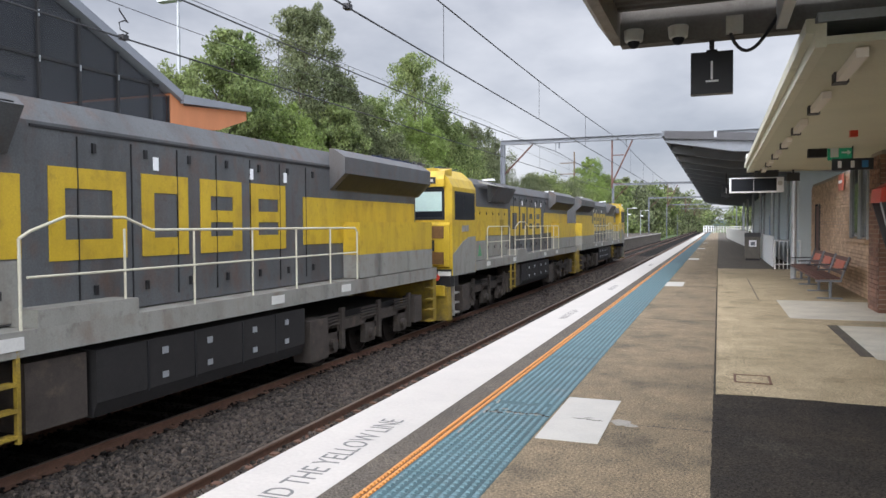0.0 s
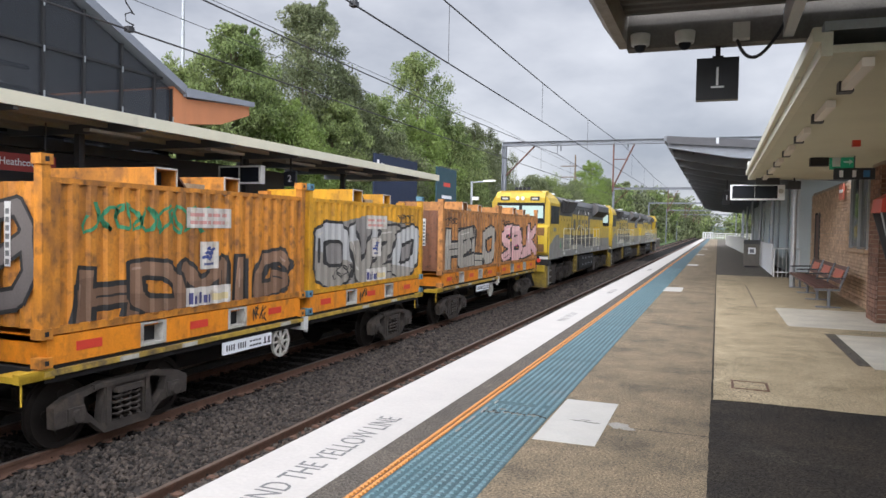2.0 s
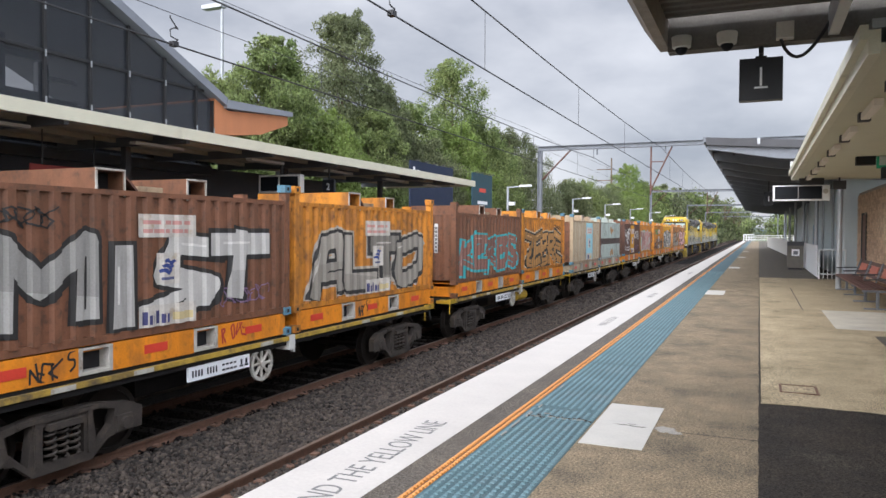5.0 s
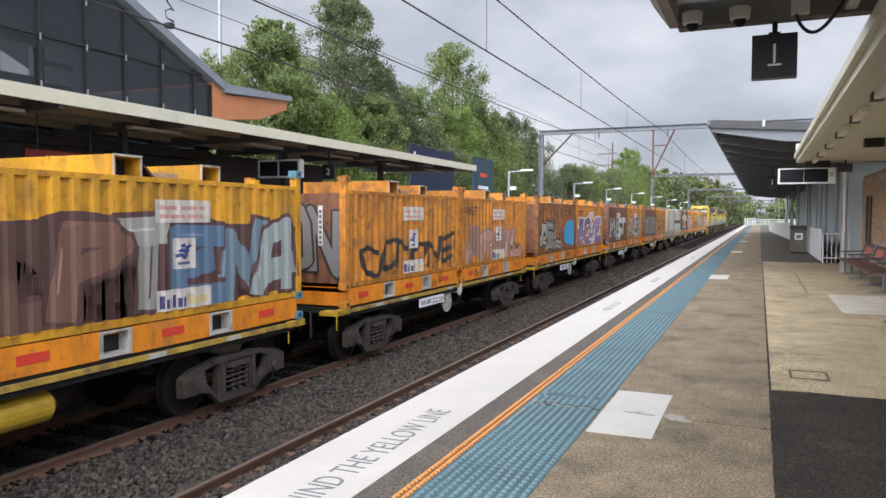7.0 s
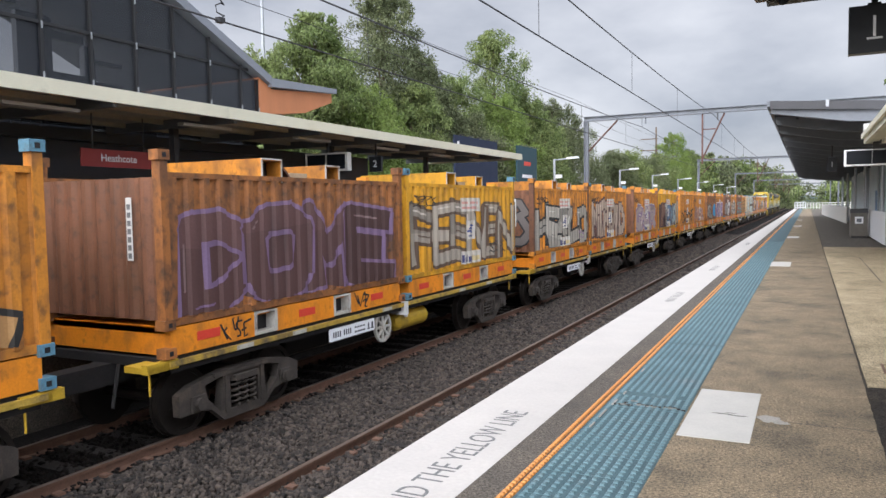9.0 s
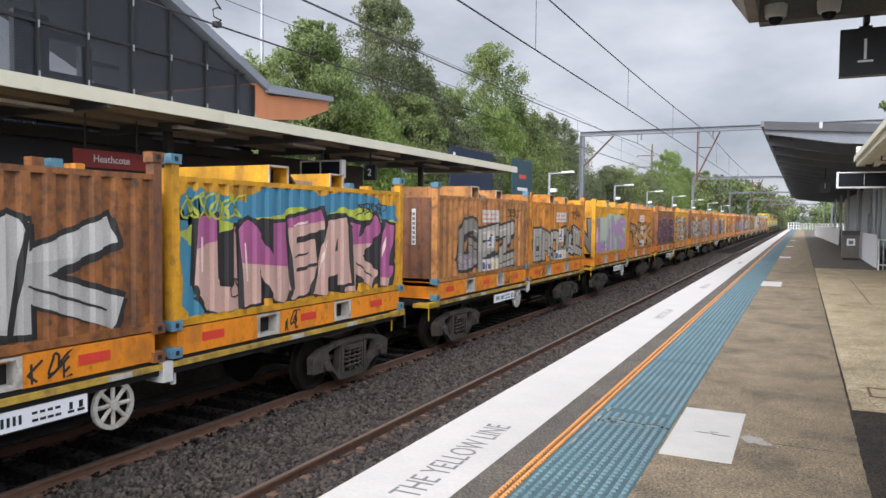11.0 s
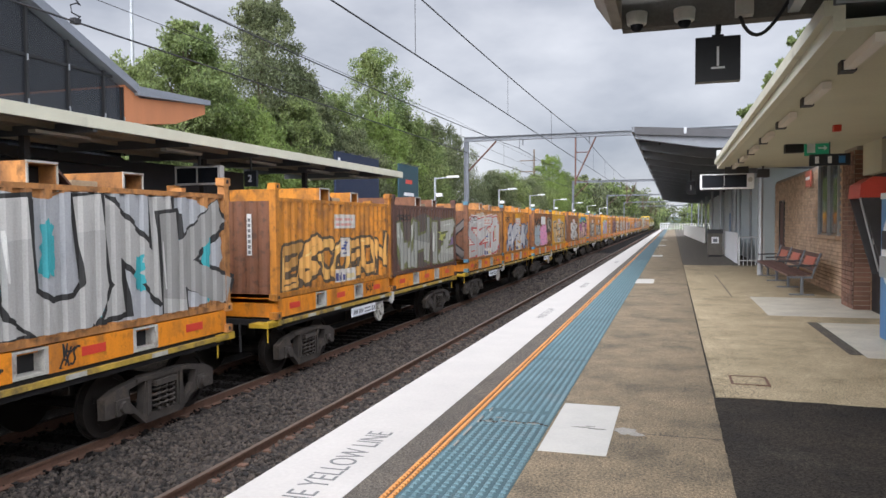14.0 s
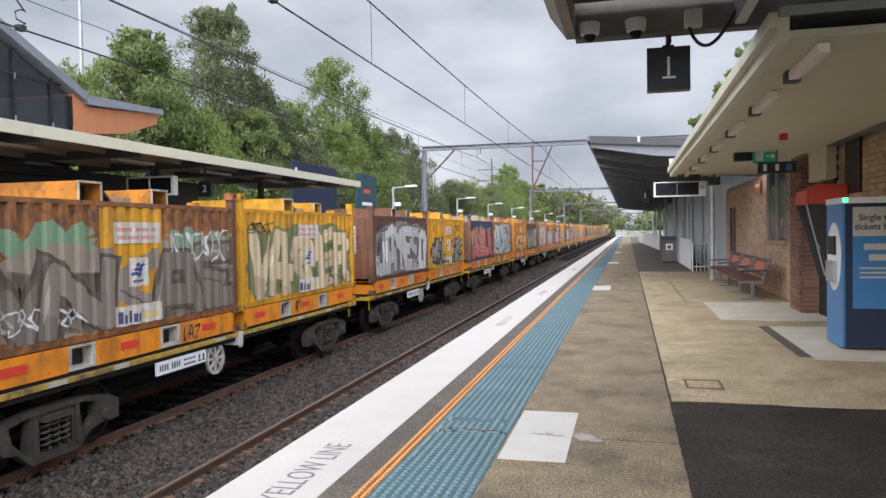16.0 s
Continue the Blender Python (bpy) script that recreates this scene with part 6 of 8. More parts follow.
def container(col, label, base="orange_base", top=None):
    c = thing("container", label, "freight container", "coil containers on the train")
    m = CM[col]
    tm_ = CM[top or col]
    child("side_wall", MESH["wall_a"], c, m)
    child("side_wall", MESH["wall_b"], c, m)
    em = CM["rust"] if col in ("blue", "brown", "tan") or len(label) % 2 else m
    child("end_wall", MESH["end_a"], c, em)
    child("end_wall", MESH["end_b"], c, em)
    for x in (-HW + 0.07, HW - 0.07):
        child("top_rail", MESH["rail_t"], c, m, (x - 0.02 * (1 if x > 0 else -1) + 0.03 * (1 if x > 0 else -1), 0, 0))
        child("bottom_rail", MESH["rail_b"], c, m, (x, 0, 0))
        for y in (0.06, CL - 0.06):
            p = child("corner_post", MESH["post"], c, CM["rust"] if len(label) % 4 == 1 or col == "blue" else m, (x, y, 0))
            for z in (POST_Z - 0.13, 0.36, -0.0):
                q = child("corner_casting", MESH["casting"], p, M["casting_blue"] if (len(label) + 2 * int(y)) % 5 == 0 else m, (0, 0, z))
                if x > 0:
                    child("casting_hole", MESH["hole"], q)
    child("cover_sheet", MESH["lid"], c, M["under"])
    child("base_frame", MESH["base"], c, M[base] if base in M else CM[base], label="orange steel base with fork pockets")
    child("fork_pocket", MESH["pocket_a"], c)
    child("fork_pocket", MESH["pocket_b"], c)
    for a, b in FP:
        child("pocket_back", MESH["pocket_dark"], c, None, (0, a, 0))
    for y in (0.75, 2.92, 5.05):
        child("reflector", MESH["reflector"], c, None, (0, y, 0))
    child("cross_channel", MESH["tube_a"], c, tm_)
    child("cross_channel", MESH["tube_b"], c, tm_)
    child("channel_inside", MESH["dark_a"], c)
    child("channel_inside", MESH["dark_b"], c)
    child("channel_rim", MESH["rim_a"], c)
    child("channel_rim", MESH["rim_b"], c)
    child("curved_flap", MESH["hood"], c, CM["dark"])
    child("cradle_block", MESH["cradle"], c, CM["cream"])
    child("lifting_lug", MESH["lug"], c, tm_)
    ns_ = child("number_strip", MESH["strip"], c, None, (0.62, 0, 0), "white strip of small printed bars")
    for k in range(7):
        child("print_bar", MESH["strip_bar"], ns_, None, (0, 0, 1.30 + 0.105 * k))
    return c


def ring_mesh(name, material, r_out, r_in, w_, n=28):
    bm = bmesh.new()
    rings = []
    for x, r in ((-w_ / 2, r_in), (-w_ / 2, r_out), (w_ / 2, r_out), (w_ / 2, r_in)):
        rings.append([bm.verts.new((x, r * math.cos(2 * math.pi * i / n), r * math.sin(2 * math.pi * i / n))) for i in range(n)])
    for a in range(4):
        A, B = rings[a], rings[(a + 1) % 4]
        for i in range(n):
            bm.faces.new((A[i], A[(i + 1) % n], B[(i + 1) % n], B[i]))
    return bm


# wheelset: two wheels on an axle, turning about x
WR = 0.46
bm = bmesh.new()
for s in (-1, 1):
    rb = ring_mesh("w", None, WR, WR - 0.07, 0.13, 32)
    tmp = bpy.data.meshes.new("tmp")
    rb.to_mesh(tmp)
    rb.free()
    tmp.transform(Matrix.Translation((s * 0.7535, 0, 0)))
    bm.from_mesh(tmp)
    beam(bm, (s * 0.7535 - 0.03, 0, 0), (s * 0.7535 + 0.03, 0, 0), WR - 0.06, 28)
    beam(bm, (s * 0.70 - 0.01, 0, 0), (s * 0.70 + 0.01, 0, 0), WR + 0.03, 32)
    for k in range(4):
        a = k * math.pi / 2
        beam(bm, (s * 0.78, 0.24 * math.cos(a), 0.24 * math.sin(a)), (s * 0.80, 0.24 * math.cos(a), 0.24 * math.sin(a)), 0.05, 8)
beam(bm, (-1.0, 0, 0), (1.0, 0, 0), 0.08, 10)
MESH["wheelset"] = to_mesh("wheelset", bm, M["tread"])
# cast side frame with two triangular windows and the spring opening
def cast_frame():
    bm = bmesh.new()
    half = [(0.42, -0.37), (0.66, -0.16), (0.78, -0.15), (0.80, 0.02), (1.02, 0.02), (1.05, -0.13), (1.23, -0.13), (1.24, 0.15), (1.02, 0.25), (0.42, 0.345)]
    loops = [half + [(-u, v) for u, v in half[::-1]]]
    loops.append([(-0.29, -0.24), (0.29, -0.24), (0.29, 0.20), (-0.29, 0.20)])
    for s in (-1, 1):
        loops.append([(s * 0.42, 0.27), (s * 0.78, 0.20), (s * 0.73, 0.0), (s * 0.49, -0.23)])
    edges = []
    for lp in loops:
        vv = [bm.verts.new((-0.065, u, v)) for u, v in lp]
        edges += [bm.edges.new((vv[i], vv[(i + 1) % len(vv)])) for i in range(len(vv))]
    bmesh.ops.triangle_fill(bm, edges=edges, use_beauty=True)
    ext = bmesh.ops.extrude_face_region(bm, geom=bm.faces[:])
    bmesh.ops.translate(bm, vec=(0.13, 0, 0), verts=[g for g in ext["geom"] if isinstance(g, bmesh.types.BMVert)])
    for s in (-1, 1):
        box(bm, -0.08, 0.10, s * 0.915 - 0.13, s * 0.915 + 0.13, -0.12, 0.10)
        beam(bm, (0.09, s * 0.915, -0.01), (0.16, s * 0.915, -0.01), 0.085, 14)
        box(bm, 0.06, 0.09, s * 0.37 - 0.035, s * 0.37 + 0.035, -0.26, 0.30)
    box(bm, 0.03, 0.10, -0.62, 0.62, 0.27, 0.33)
    return bm


MESH["sideframe"] = to_mesh("sideframe", cast_frame(), M["bogie"])
bm = bmesh.new()
pipe(bm, [(0.065 * math.cos(a * 0.785), 0.065 * math.sin(a * 0.785), -0.22 + 0.40 * a / 40) for a in range(41)], 0.02, 6)
MESH["spring"] = to_mesh("coil_spring", bm, M["bogie"], smooth=True)
MESH["wedge"] = to_mesh("bolster_end", one_box(-0.05, 0.13, -0.24, 0.24, 0.15, 0.23), M["bogie"], 0.015)
bm = bmesh.new()
box(bm, -1.0, 1.0, -0.16, 0.16, 0.02, 0.26)
MESH["bolster"] = to_mesh("bogie", bm, M["under"])
bm = bmesh.new()
rb = ring_mesh("h", None, 0.29, 0.235, 0.05, 26)
tmp = bpy.data.meshes.new("tmp")
rb.to_mesh(tmp)
rb.free()
bm.from_mesh(tmp)
beam(bm, (-0.05, 0, 0), (0.05, 0, 0), 0.06, 12)
for k in range(8):
    a = k * math.pi / 4
    beam(bm, (0, 0.05 * math.cos(a), 0.05 * math.sin(a)), (0, 0.245 * math.cos(a), 0.245 * math.sin(a)), 0.028, 6)
MESH["handwheel"] = to_mesh("hand_wheel", bm, M["hand_white"])
bm = bmesh.new()
box(bm, -0.35, 0.35, 0.6, 12.0 - 0.2, DECK - 0.42, DECK - 0.06)
box(bm, -1.1, 1.1, 0.05, 0.5, DECK - 0.14, DECK - 0.02)
box(bm, -1.1, 1.1, 11.7, 12.15, DECK - 0.14, DECK - 0.02)
for y in (3.1, 4.6, 6.1, 7.6, 9.1):
    box(bm, -1.15, 1.15, y - 0.07, y + 0.07, DECK - 0.2, DECK - 0.05)
box(bm, -0.5, 0.5, 3.2, 4.6, DECK - 0.62, DECK - 0.3)
beam(bm, (-0.6, 7.4, DECK - 0.4), (-0.6, 9.0, DECK - 0.4), 0.16, 12)
MESH["under"] = to_mesh("underframe", bm, M["under"])
bm = one_box(HW - 0.06, HW, 0.05, 12.15, DECK - 0.11, DECK - 0.04)
MESH["sill"] = to_mesh("side_sill", bm, M["stripe_yellow"])
MESH["sill_white"] = to_mesh("sill_mark", one_box(HW - 0.055, HW + 0.003, 0, 0.35, DECK - 0.108, DECK - 0.042), M["hand_white"])
# dark strip stands in for the shaded gap between base frame and sill
MESH["sill_black"] = to_mesh("sill_web", one_box(HW - 0.08, HW - 0.065, 0.1, 12.1, DECK - 0.20, DECK + 0.02), M["under"])
bm = bmesh.new()
box(bm, HW - 0.07, HW - 0.03, 3.55, 4.95, DECK - 0.40, DECK - 0.19)
MESH["board"] = to_mesh("number_board", bm, M["sign_white"])
bm = bmesh.new()
for k in range(9):
    if k != 4:
        box(bm, HW - 0.029, HW - 0.026, 3.62 + 0.064 * k, 3.652 + 0.064 * k, DECK - 0.345, DECK - 0.245)
for k in range(4):
    box(bm, HW - 0.029, HW - 0.026, 4.28 + 0.09 * k, 4.35 + 0.09 * k, DECK - 0.355, DECK - 0.325)
    box(bm, HW - 0.029, HW - 0.026, 4.28 + 0.09 * k, 4.34 + 0.09 * k, DECK - 0.275, DECK - 0.245)
for a, b in ((4.70, 4.78), (4.82, 4.91)):
    box(bm, HW - 0.029, HW - 0.026, a, b, DECK - 0.36, DECK - 0.33)
    box(bm, HW - 0.029, HW - 0.026, a + 0.02, b - 0.02, DECK - 0.32, DECK - 0.24)
MESH["board_bars"] = to_mesh("print_bar", bm, M["sign_black"])
bm = bmesh.new()
box(bm, -0.14, 0.14, -0.75, 0.6, DECK - 0.42, DECK - 0.14)
beam(bm, (0.45, -0.1, DECK - 0.1), (0.62, -0.35, DECK - 0.6), 0.025, 6)
MESH["coupler"] = to_mesh("coupler", bm, M["under"])
bm = bmesh.new()
box(bm, HW - 0.45, HW - 0.02, -0.28, 0.06, DECK - 0.14, DECK - 0.06)
box(bm, HW - 0.12, HW - 0.02, -0.3, 0.2, DECK - 0.14, DECK - 0.02)
beam(bm, (HW - 0.08, -0.22, DECK - 0.12), (HW - 0.08, -0.22, DECK - 0.42), 0.014, 6)
MESH["step"] = to_mesh("end_step", bm, M["tank_yellow"])
bm = bmesh.new()
beam(bm, (HW - 0.35, 6.2, DECK - 0.45), (HW - 0.35, 7.3, DECK - 0.45), 0.2, 18)
beam(bm, (HW - 0.35, 6.1, DECK - 0.45), (HW - 0.35, 6.2, DECK - 0.45), 0.1, 14, 0.2)
beam(bm, (HW - 0.35, 7.3, DECK - 0.45), (HW - 0.35, 7.4, DECK - 0.45), 0.2, 14, 0.1)
MESH["tank"] = to_mesh("air_tank", bm, M["tank_yellow"])
bm = bmesh.new()
box(bm, HW - 0.3, HW + 0.01, 6.02, 6.18, DECK - 0.28, DECK - 0.02)
beam(bm, (HW - 0.12, 6.3, DECK - 0.36), (HW - 0.12, 6.3, DECK - 0.2), 0.04, 8)
MESH["mid_post"] = to_mesh("mid_bracket", bm, M["off_white"])

SPINNERS = []
def bogie(parent, y):
    b = child("bogie", MESH["bolster"], parent, None, (0, y, WR))
    for s in (1, -1):
        sf = child("sideframe", MESH["sideframe"], b, None, (s * 1.0, 0, 0.0))
        if s < 0:
            sf.rotation_euler = (0, 0, math.pi)
    for dy in (-0.165, 0.0, 0.165):
        child("coil_spring", MESH["spring"], b, None, (1.03, dy, 0))
    child("bolster_end", MESH["wedge"], b, None, (1.0, 0, 0))
    for dy in (-0.915, 0.915):
        SPINNERS.append((child("wheelset", MESH["wheelset"], b, None, (0, dy, 0)), WR, (0, dy, 0)))


def wagon(tank):
    w_ = thing("flat_wagon", "dark skeletal container wagon with yellow striped side sill", "wagon", "wagons of the freight train")
    child("underframe", MESH["under"], w_)
    child("side_sill", MESH["sill"], w_, label="yellow and white striped side sill")
    for y in (1.25, 2.5, 5.2, 8.6, 10.2):
        child("sill_mark", MESH["sill_white"], w_, None, (0, y, 0))
    child("sill_web", MESH["sill_black"], w_)
    nbd = child("number_board", MESH["board"], w_, label="white board with dark printed bars")
    child("print_bar", MESH["board_bars"], nbd)
    child("hand_wheel", MESH["handwheel"], w_, None, (HW - 0.1, 5.35, DECK - 0.42), "white spoked brake hand wheel")
    child("mid_bracket", MESH["mid_post"], w_)
    child("coupler", MESH["coupler"], w_)
    c2 = child("coupler", MESH["coupler"], w_, None, (0, 12.2, 0))
    c2.rotation_euler = (0, 0, math.pi)
    child("end_step", MESH["step"], w_)
    s2 = child("end_step", MESH["step"], w_, None, (0, 12.15, 0))
    if tank:
        child("air_tank", MESH["tank"], w_, label="yellow air reservoir tank")
    bogie(w_, 1.55)
    bogie(w_, 10.65)
    return w_

GREY, SILVER, BLK, WHT, PINK = (0.31, 0.28, 0.235), (0.45, 0.43, 0.395), (0.03, 0.028, 0.026), (0.62, 0.61, 0.58), (0.62, 0.33, 0.34)
TEAL, PURP, NAVY, REDG, GREEN = (0.05, 0.38, 0.40), (0.22, 0.14, 0.24), (0.05, 0.06, 0.14), (0.55, 0.085, 0.085), (0.22, 0.40, 0.26)
MAG, BRN, LBLUE, OLIVE, BLUEG = (0.30, 0.06, 0.17), (0.11, 0.055, 0.05), (0.25, 0.42, 0.52), (0.30, 0.30, 0.12), (0.10, 0.20, 0.30)
# front container, rear container of each wagon: paint, word, fill, outline, y0, y1, z0, z1, field, labels, label text
LOAD = [
    (("tan", "SBUK", (0.66, 0.40, 0.38), BLK, 0.5, 5.8, 0.55, 1.9, None, 0, "orange-brown container with pink bubble graffiti letters"),
     ("tan", "HELO", GREY, BLK, 0.5, 5.4, 0.55, 1.8, None, 0, "faded brown container with grey block graffiti letters")),
    (("yellow", "OVZO", GREY, BLK, 0.4, 5.6, 0.5, 1.8, (0.24, 0.22, 0.20), 1, "yellow container with silver graffiti and pasted labels"),
     ("orange", "HOMIG", (0.20, 0.115, 0.07), BLK, 0.6, 5.4, 0.5, 1.25, None, 1, "orange container with dark brown graffiti along the bottom")),
    (("orange", "TAERO", (0.42, 0.22, 0.20), (0.5, 0.5, 0.45), 0.7, 5.4, 0.6, 1.8, GREEN, 0, "orange container with green and pink graffiti"),
     ("dark", "HOP", None, WHT, 0.3, 2.2, 1.2, 2.0, None, 2, "dark brown container with thin white scrawl and yellow panel")),
    (("sky", "", None, None, 0, 0, 0, 0, None, 0, "pale blue ribbed container with a dark brown band"),
     ("cream", "", None, None, 0, 0, 0, 0, None, 3, "cream and pale blue striped container with pasted panel")),
    (("orange", "ZEBRE", (0.40, 0.21, 0.07), BLK, 0.5, 5.5, 0.6, 1.8, None, 0, "orange container with black and white outlined graffiti"),
     ("rust", "KERBS", (0.25, 0.12, 0.09), TEAL, 0.5, 5.5, 0.7, 1.7, None, 0, "rusty brown container with teal scrawled graffiti")),
    (("orange", "ALTO", GREY, BLK, 0.6, 5.3, 0.6, 1.7, None, 1, "orange container with grey graffiti letters"),
     ("rust", "MIST", SILVER, BLK, 0.6, 5.3, 0.6, 1.7, None, 1, "rusty brown container with silver graffiti letters")),
    (("orange", "ROXE", PURP, WHT, 0.5, 5.4, 0.55, 1.8, None, 1, "orange container with purple scribbled graffiti"),
     ("brown", "AEL", GREY, BLK, 0.4, 3.4, 0.6, 1.6, None, 4, "brown container with grey letters and a blue sprayed patch")),
    (("orange", "ARMIL", (0.40, 0.22, 0.15), (0.30, 0.17, 0.15), 0.5, 5.5, 0.5, 1.4, None, 1, "orange container with faint reddish graffiti"),
     ("orange", "COMONE", None, BLK, 0.7, 5.6, 0.6, 1.3, None, 1, "orange container with a black scrawled word")),
    (("yellow", "OPTENA", BLUEG, BRN, 0.2, 5.8, 0.5, 1.7, BRN, 1, "yellow container with brown clouds and blue graffiti letters"),
     ("orange", "GNER", (0.35, 0.27, 0.25), PURP, 0.8, 5.2, 0.55, 1.7, None, 1, "orange container with grey-mauve graffiti letters")),
    (("orange", "MTROID", (0.33, 0.25, 0.19), BRN, 0.4, 5.6, 0.6, 1.9, None, 1, "orange container with faded brown graffiti letters"),
     ("orange", "HERLO", GREY, BLK, 0.3, 5.8, 0.55, 1.8, None, 1, "orange container with large grey graffiti letters")),
    (("yellow", "FEENEN", (0.36, 0.31, 0.25), (0.12, 0.075, 0.05), 0.3, 5.9, 0.6, 1.85, None, 1, "yellow container with black and silver graffiti letters"),
     ("brown", "DOME", BRN, PURP, 0.4, 5.5, 0.5, 1.9, None, 0, "brown container with a dark brown sprayed dome")),
    (("orange", "TASK", (0.45, 0.25, 0.10), BLK, 0.6, 5.4, 0.6, 1.6, None, 1, "orange container with thin dark graffiti"),
     ("yellow", "LIMS", (0.40, 0.22, 0.38), GREEN, 0.5, 5.4, 0.55, 1.9, (0.42, 0.46, 0.36), 0, "yellow container with green and mauve graffiti")),
    (("orange", "BROOKE", GREY, BLK, 0.4, 5.5, 0.55, 1.5, None, 1, "orange container with grey outlined graffiti letters"),
     ("tan", "GEZ", GREY, BLK, 1.2, 4.8, 0.55, 1.7, None, 1, "tan container with grey and black graffiti letters")),
    (("yellow", "UNEAK!", (0.60, 0.38, 0.31), BLK, 0.5, 5.9, 0.55, 1.8, (0.09, 0.30, 0.36), 0, "yellow container with pink graffiti letters on blue and lime"),
     ("brown", "SMK", SILVER, BLK, 1.6, 5.2, 0.6, 1.8, None, 1, "orange-brown container with silver bubble letters")),
    (("yellow", "THEO", (0.46, 0.27, 0.11), (0.085, 0.07, 0.06), 0.9, 5.2, 0.6, 1.75, (0.50, 0.42, 0.27), 1, "yellow container with brown outlined graffiti letters"),
     ("brown", "", None, None, 0, 0, 0, 0, None, 5, "brown container with pink and grey sprayed patches")),
    (("orange", "APEAK", (0.36, 0.35, 0.34), NAVY, 0.9, 5.7, 0.52, 1.75, None, 7, "orange container with silver and navy graffiti letters"),
     ("tan", "SESO", (0.40, 0.38, 0.35), (0.46, 0.07, 0.06), 0.3, 5.0, 0.6, 2.05, (0.52, 0.43, 0.32), 1, "tan container with red line graffiti on cream")),
    (("dark", "WHIZ", (0.30, 0.29, 0.25), (0.13, 0.13, 0.05), 0.4, 5.7, 0.55, 1.9, (0.10, 0.075, 0.06), 0, "brown container with olive and grey graffiti letters"),
     ("orange", "B8OOBON", (0.66, 0.34, 0.09), (0.09, 0.06, 0.035), 0.3, 5.7, 0.65, 1.5, None, 1, "orange container with thin black graffiti rings")),
    (("tan", "AUNK", SILVER, BLK, 0.3, 5.8, 0.52, 2.15, (0.42, 0.42, 0.42), 6, "tan container sprayed silver with teal drips"),
     ("blue", "DUBLA", (0.52, 0.13, 0.11), (0.05, 0.035, 0.045), 0.6, 5.4, 0.55, 1.95, None, 0, "dark blue container with red graffiti letters outlined in lime")),
    (("yellow", "MAUL", (0.26, 0.22, 0.17), BLK, 0.5, 2.6, 0.6, 1.5, None, 7, "yellow container with dark graffiti and a pasted panel"),
     ("dark", "JAMESO", (0.40, 0.39, 0.385), (0.17, 0.13, 0.12), 0.3, 5.8, 0.55, 2.0, (0.24, 0.20, 0.19), 0, "dark brown container with silver graffiti letters")),
    (("yellow", "WARMER", (0.48, 0.38, 0.24), (0.16, 0.17, 0.08), 0.4, 5.6, 0.5, 1.9, (0.17, 0.18, 0.07), 1, "yellow container with camouflage green graffiti"),
     ("brown", "VNKAE", (0.20, 0.165, 0.135), (0.10, 0.08, 0.06), 0.3, 5.8, 0.5, 1.6, (0.31, 0.255, 0.195), 2, "brown container with grey graffiti and a yellow panel")),
    (("orange", "PLUS", GREY, BLK, 0.5, 5.5, 0.55, 1.7, None, 1, "orange container with grey graffiti letters"),
     ("brown", "TOROS", SILVER, BLK, 0.5, 5.5, 0.55, 1.7, None, 1, "brown container with silver graffiti letters")),
]


def field_patch(c, a, b, z0, z1, rgb, seed=1, amp=0.2, lift=0.0045):
    tag_layer(c, wobble(a, b, z0, z1, seed, amp=amp), rgb, lift, 0, 0)


def panel_sheet(c, a, b, col):
    d = drape(flat_poly([(a, WALL_Z0), (b, WALL_Z0), (b, WALL_Z1), (a, WALL_Z1)]), 0.008, 0, 0)
    d.materials.append(CM[col] if col in CM else paint(col))
    child("side_panel", d, c, label="plain coloured panel on the container side")


def end_art(c, seed):
    """Sprayed letters and marker lines over the ribs of the near end."""
    r = random.Random(seed)
    grey = r.choice(((0.20, 0.19, 0.18), (0.26, 0.25, 0.23), (0.15, 0.13, 0.12)))
    for k, ch in enumerate(r.choice(("ZEK", "RON", "SAB"))):
        paths = letter_paths(ch, -0.68 + 0.68 * k, 1.30, 0.82, 1.35, 0.2, r.uniform(-0.1, 0.1), r.uniform(0, 6))
        up = 0.004 * (k % 2)
        for me, rgb, y in ((thick(paths, 0.30), BLK, 0.028 - up), (thick(paths, 0.20), grey, 0.026 - up)):
            for v in me.vertices:
                v.co = Vector((v.co.x, y - v.co.z, v.co.y))
            me.materials.append(paint(rgb))
            child("sprayed_letters", me, c)


def base_scrawl(c, rgb, y0, y1, seed):
    """Marker tag on the flat base frame under the ribs."""
    r = random.Random(seed)
    word = r.choice(("WAZ", "KOSE", "ROVE", "NEKS"))
    step = (y1 - y0) / len(word)
    for i, ch in enumerate(word):
        me = thick(letter_paths(ch, y0 + step * (i + 0.5), 0.20, step * 0.9, 0.24, 0.03, 0.2, r.uniform(0, 6)), 0.026)
        for v in me.vertices:
            v.co = Vector((HW - 0.024 + v.co.z, v.co.x, min(max(v.co.y, 0.05), 0.36)))
        me.materials.append(paint(rgb))
        child("sprayed_letters", me, c)


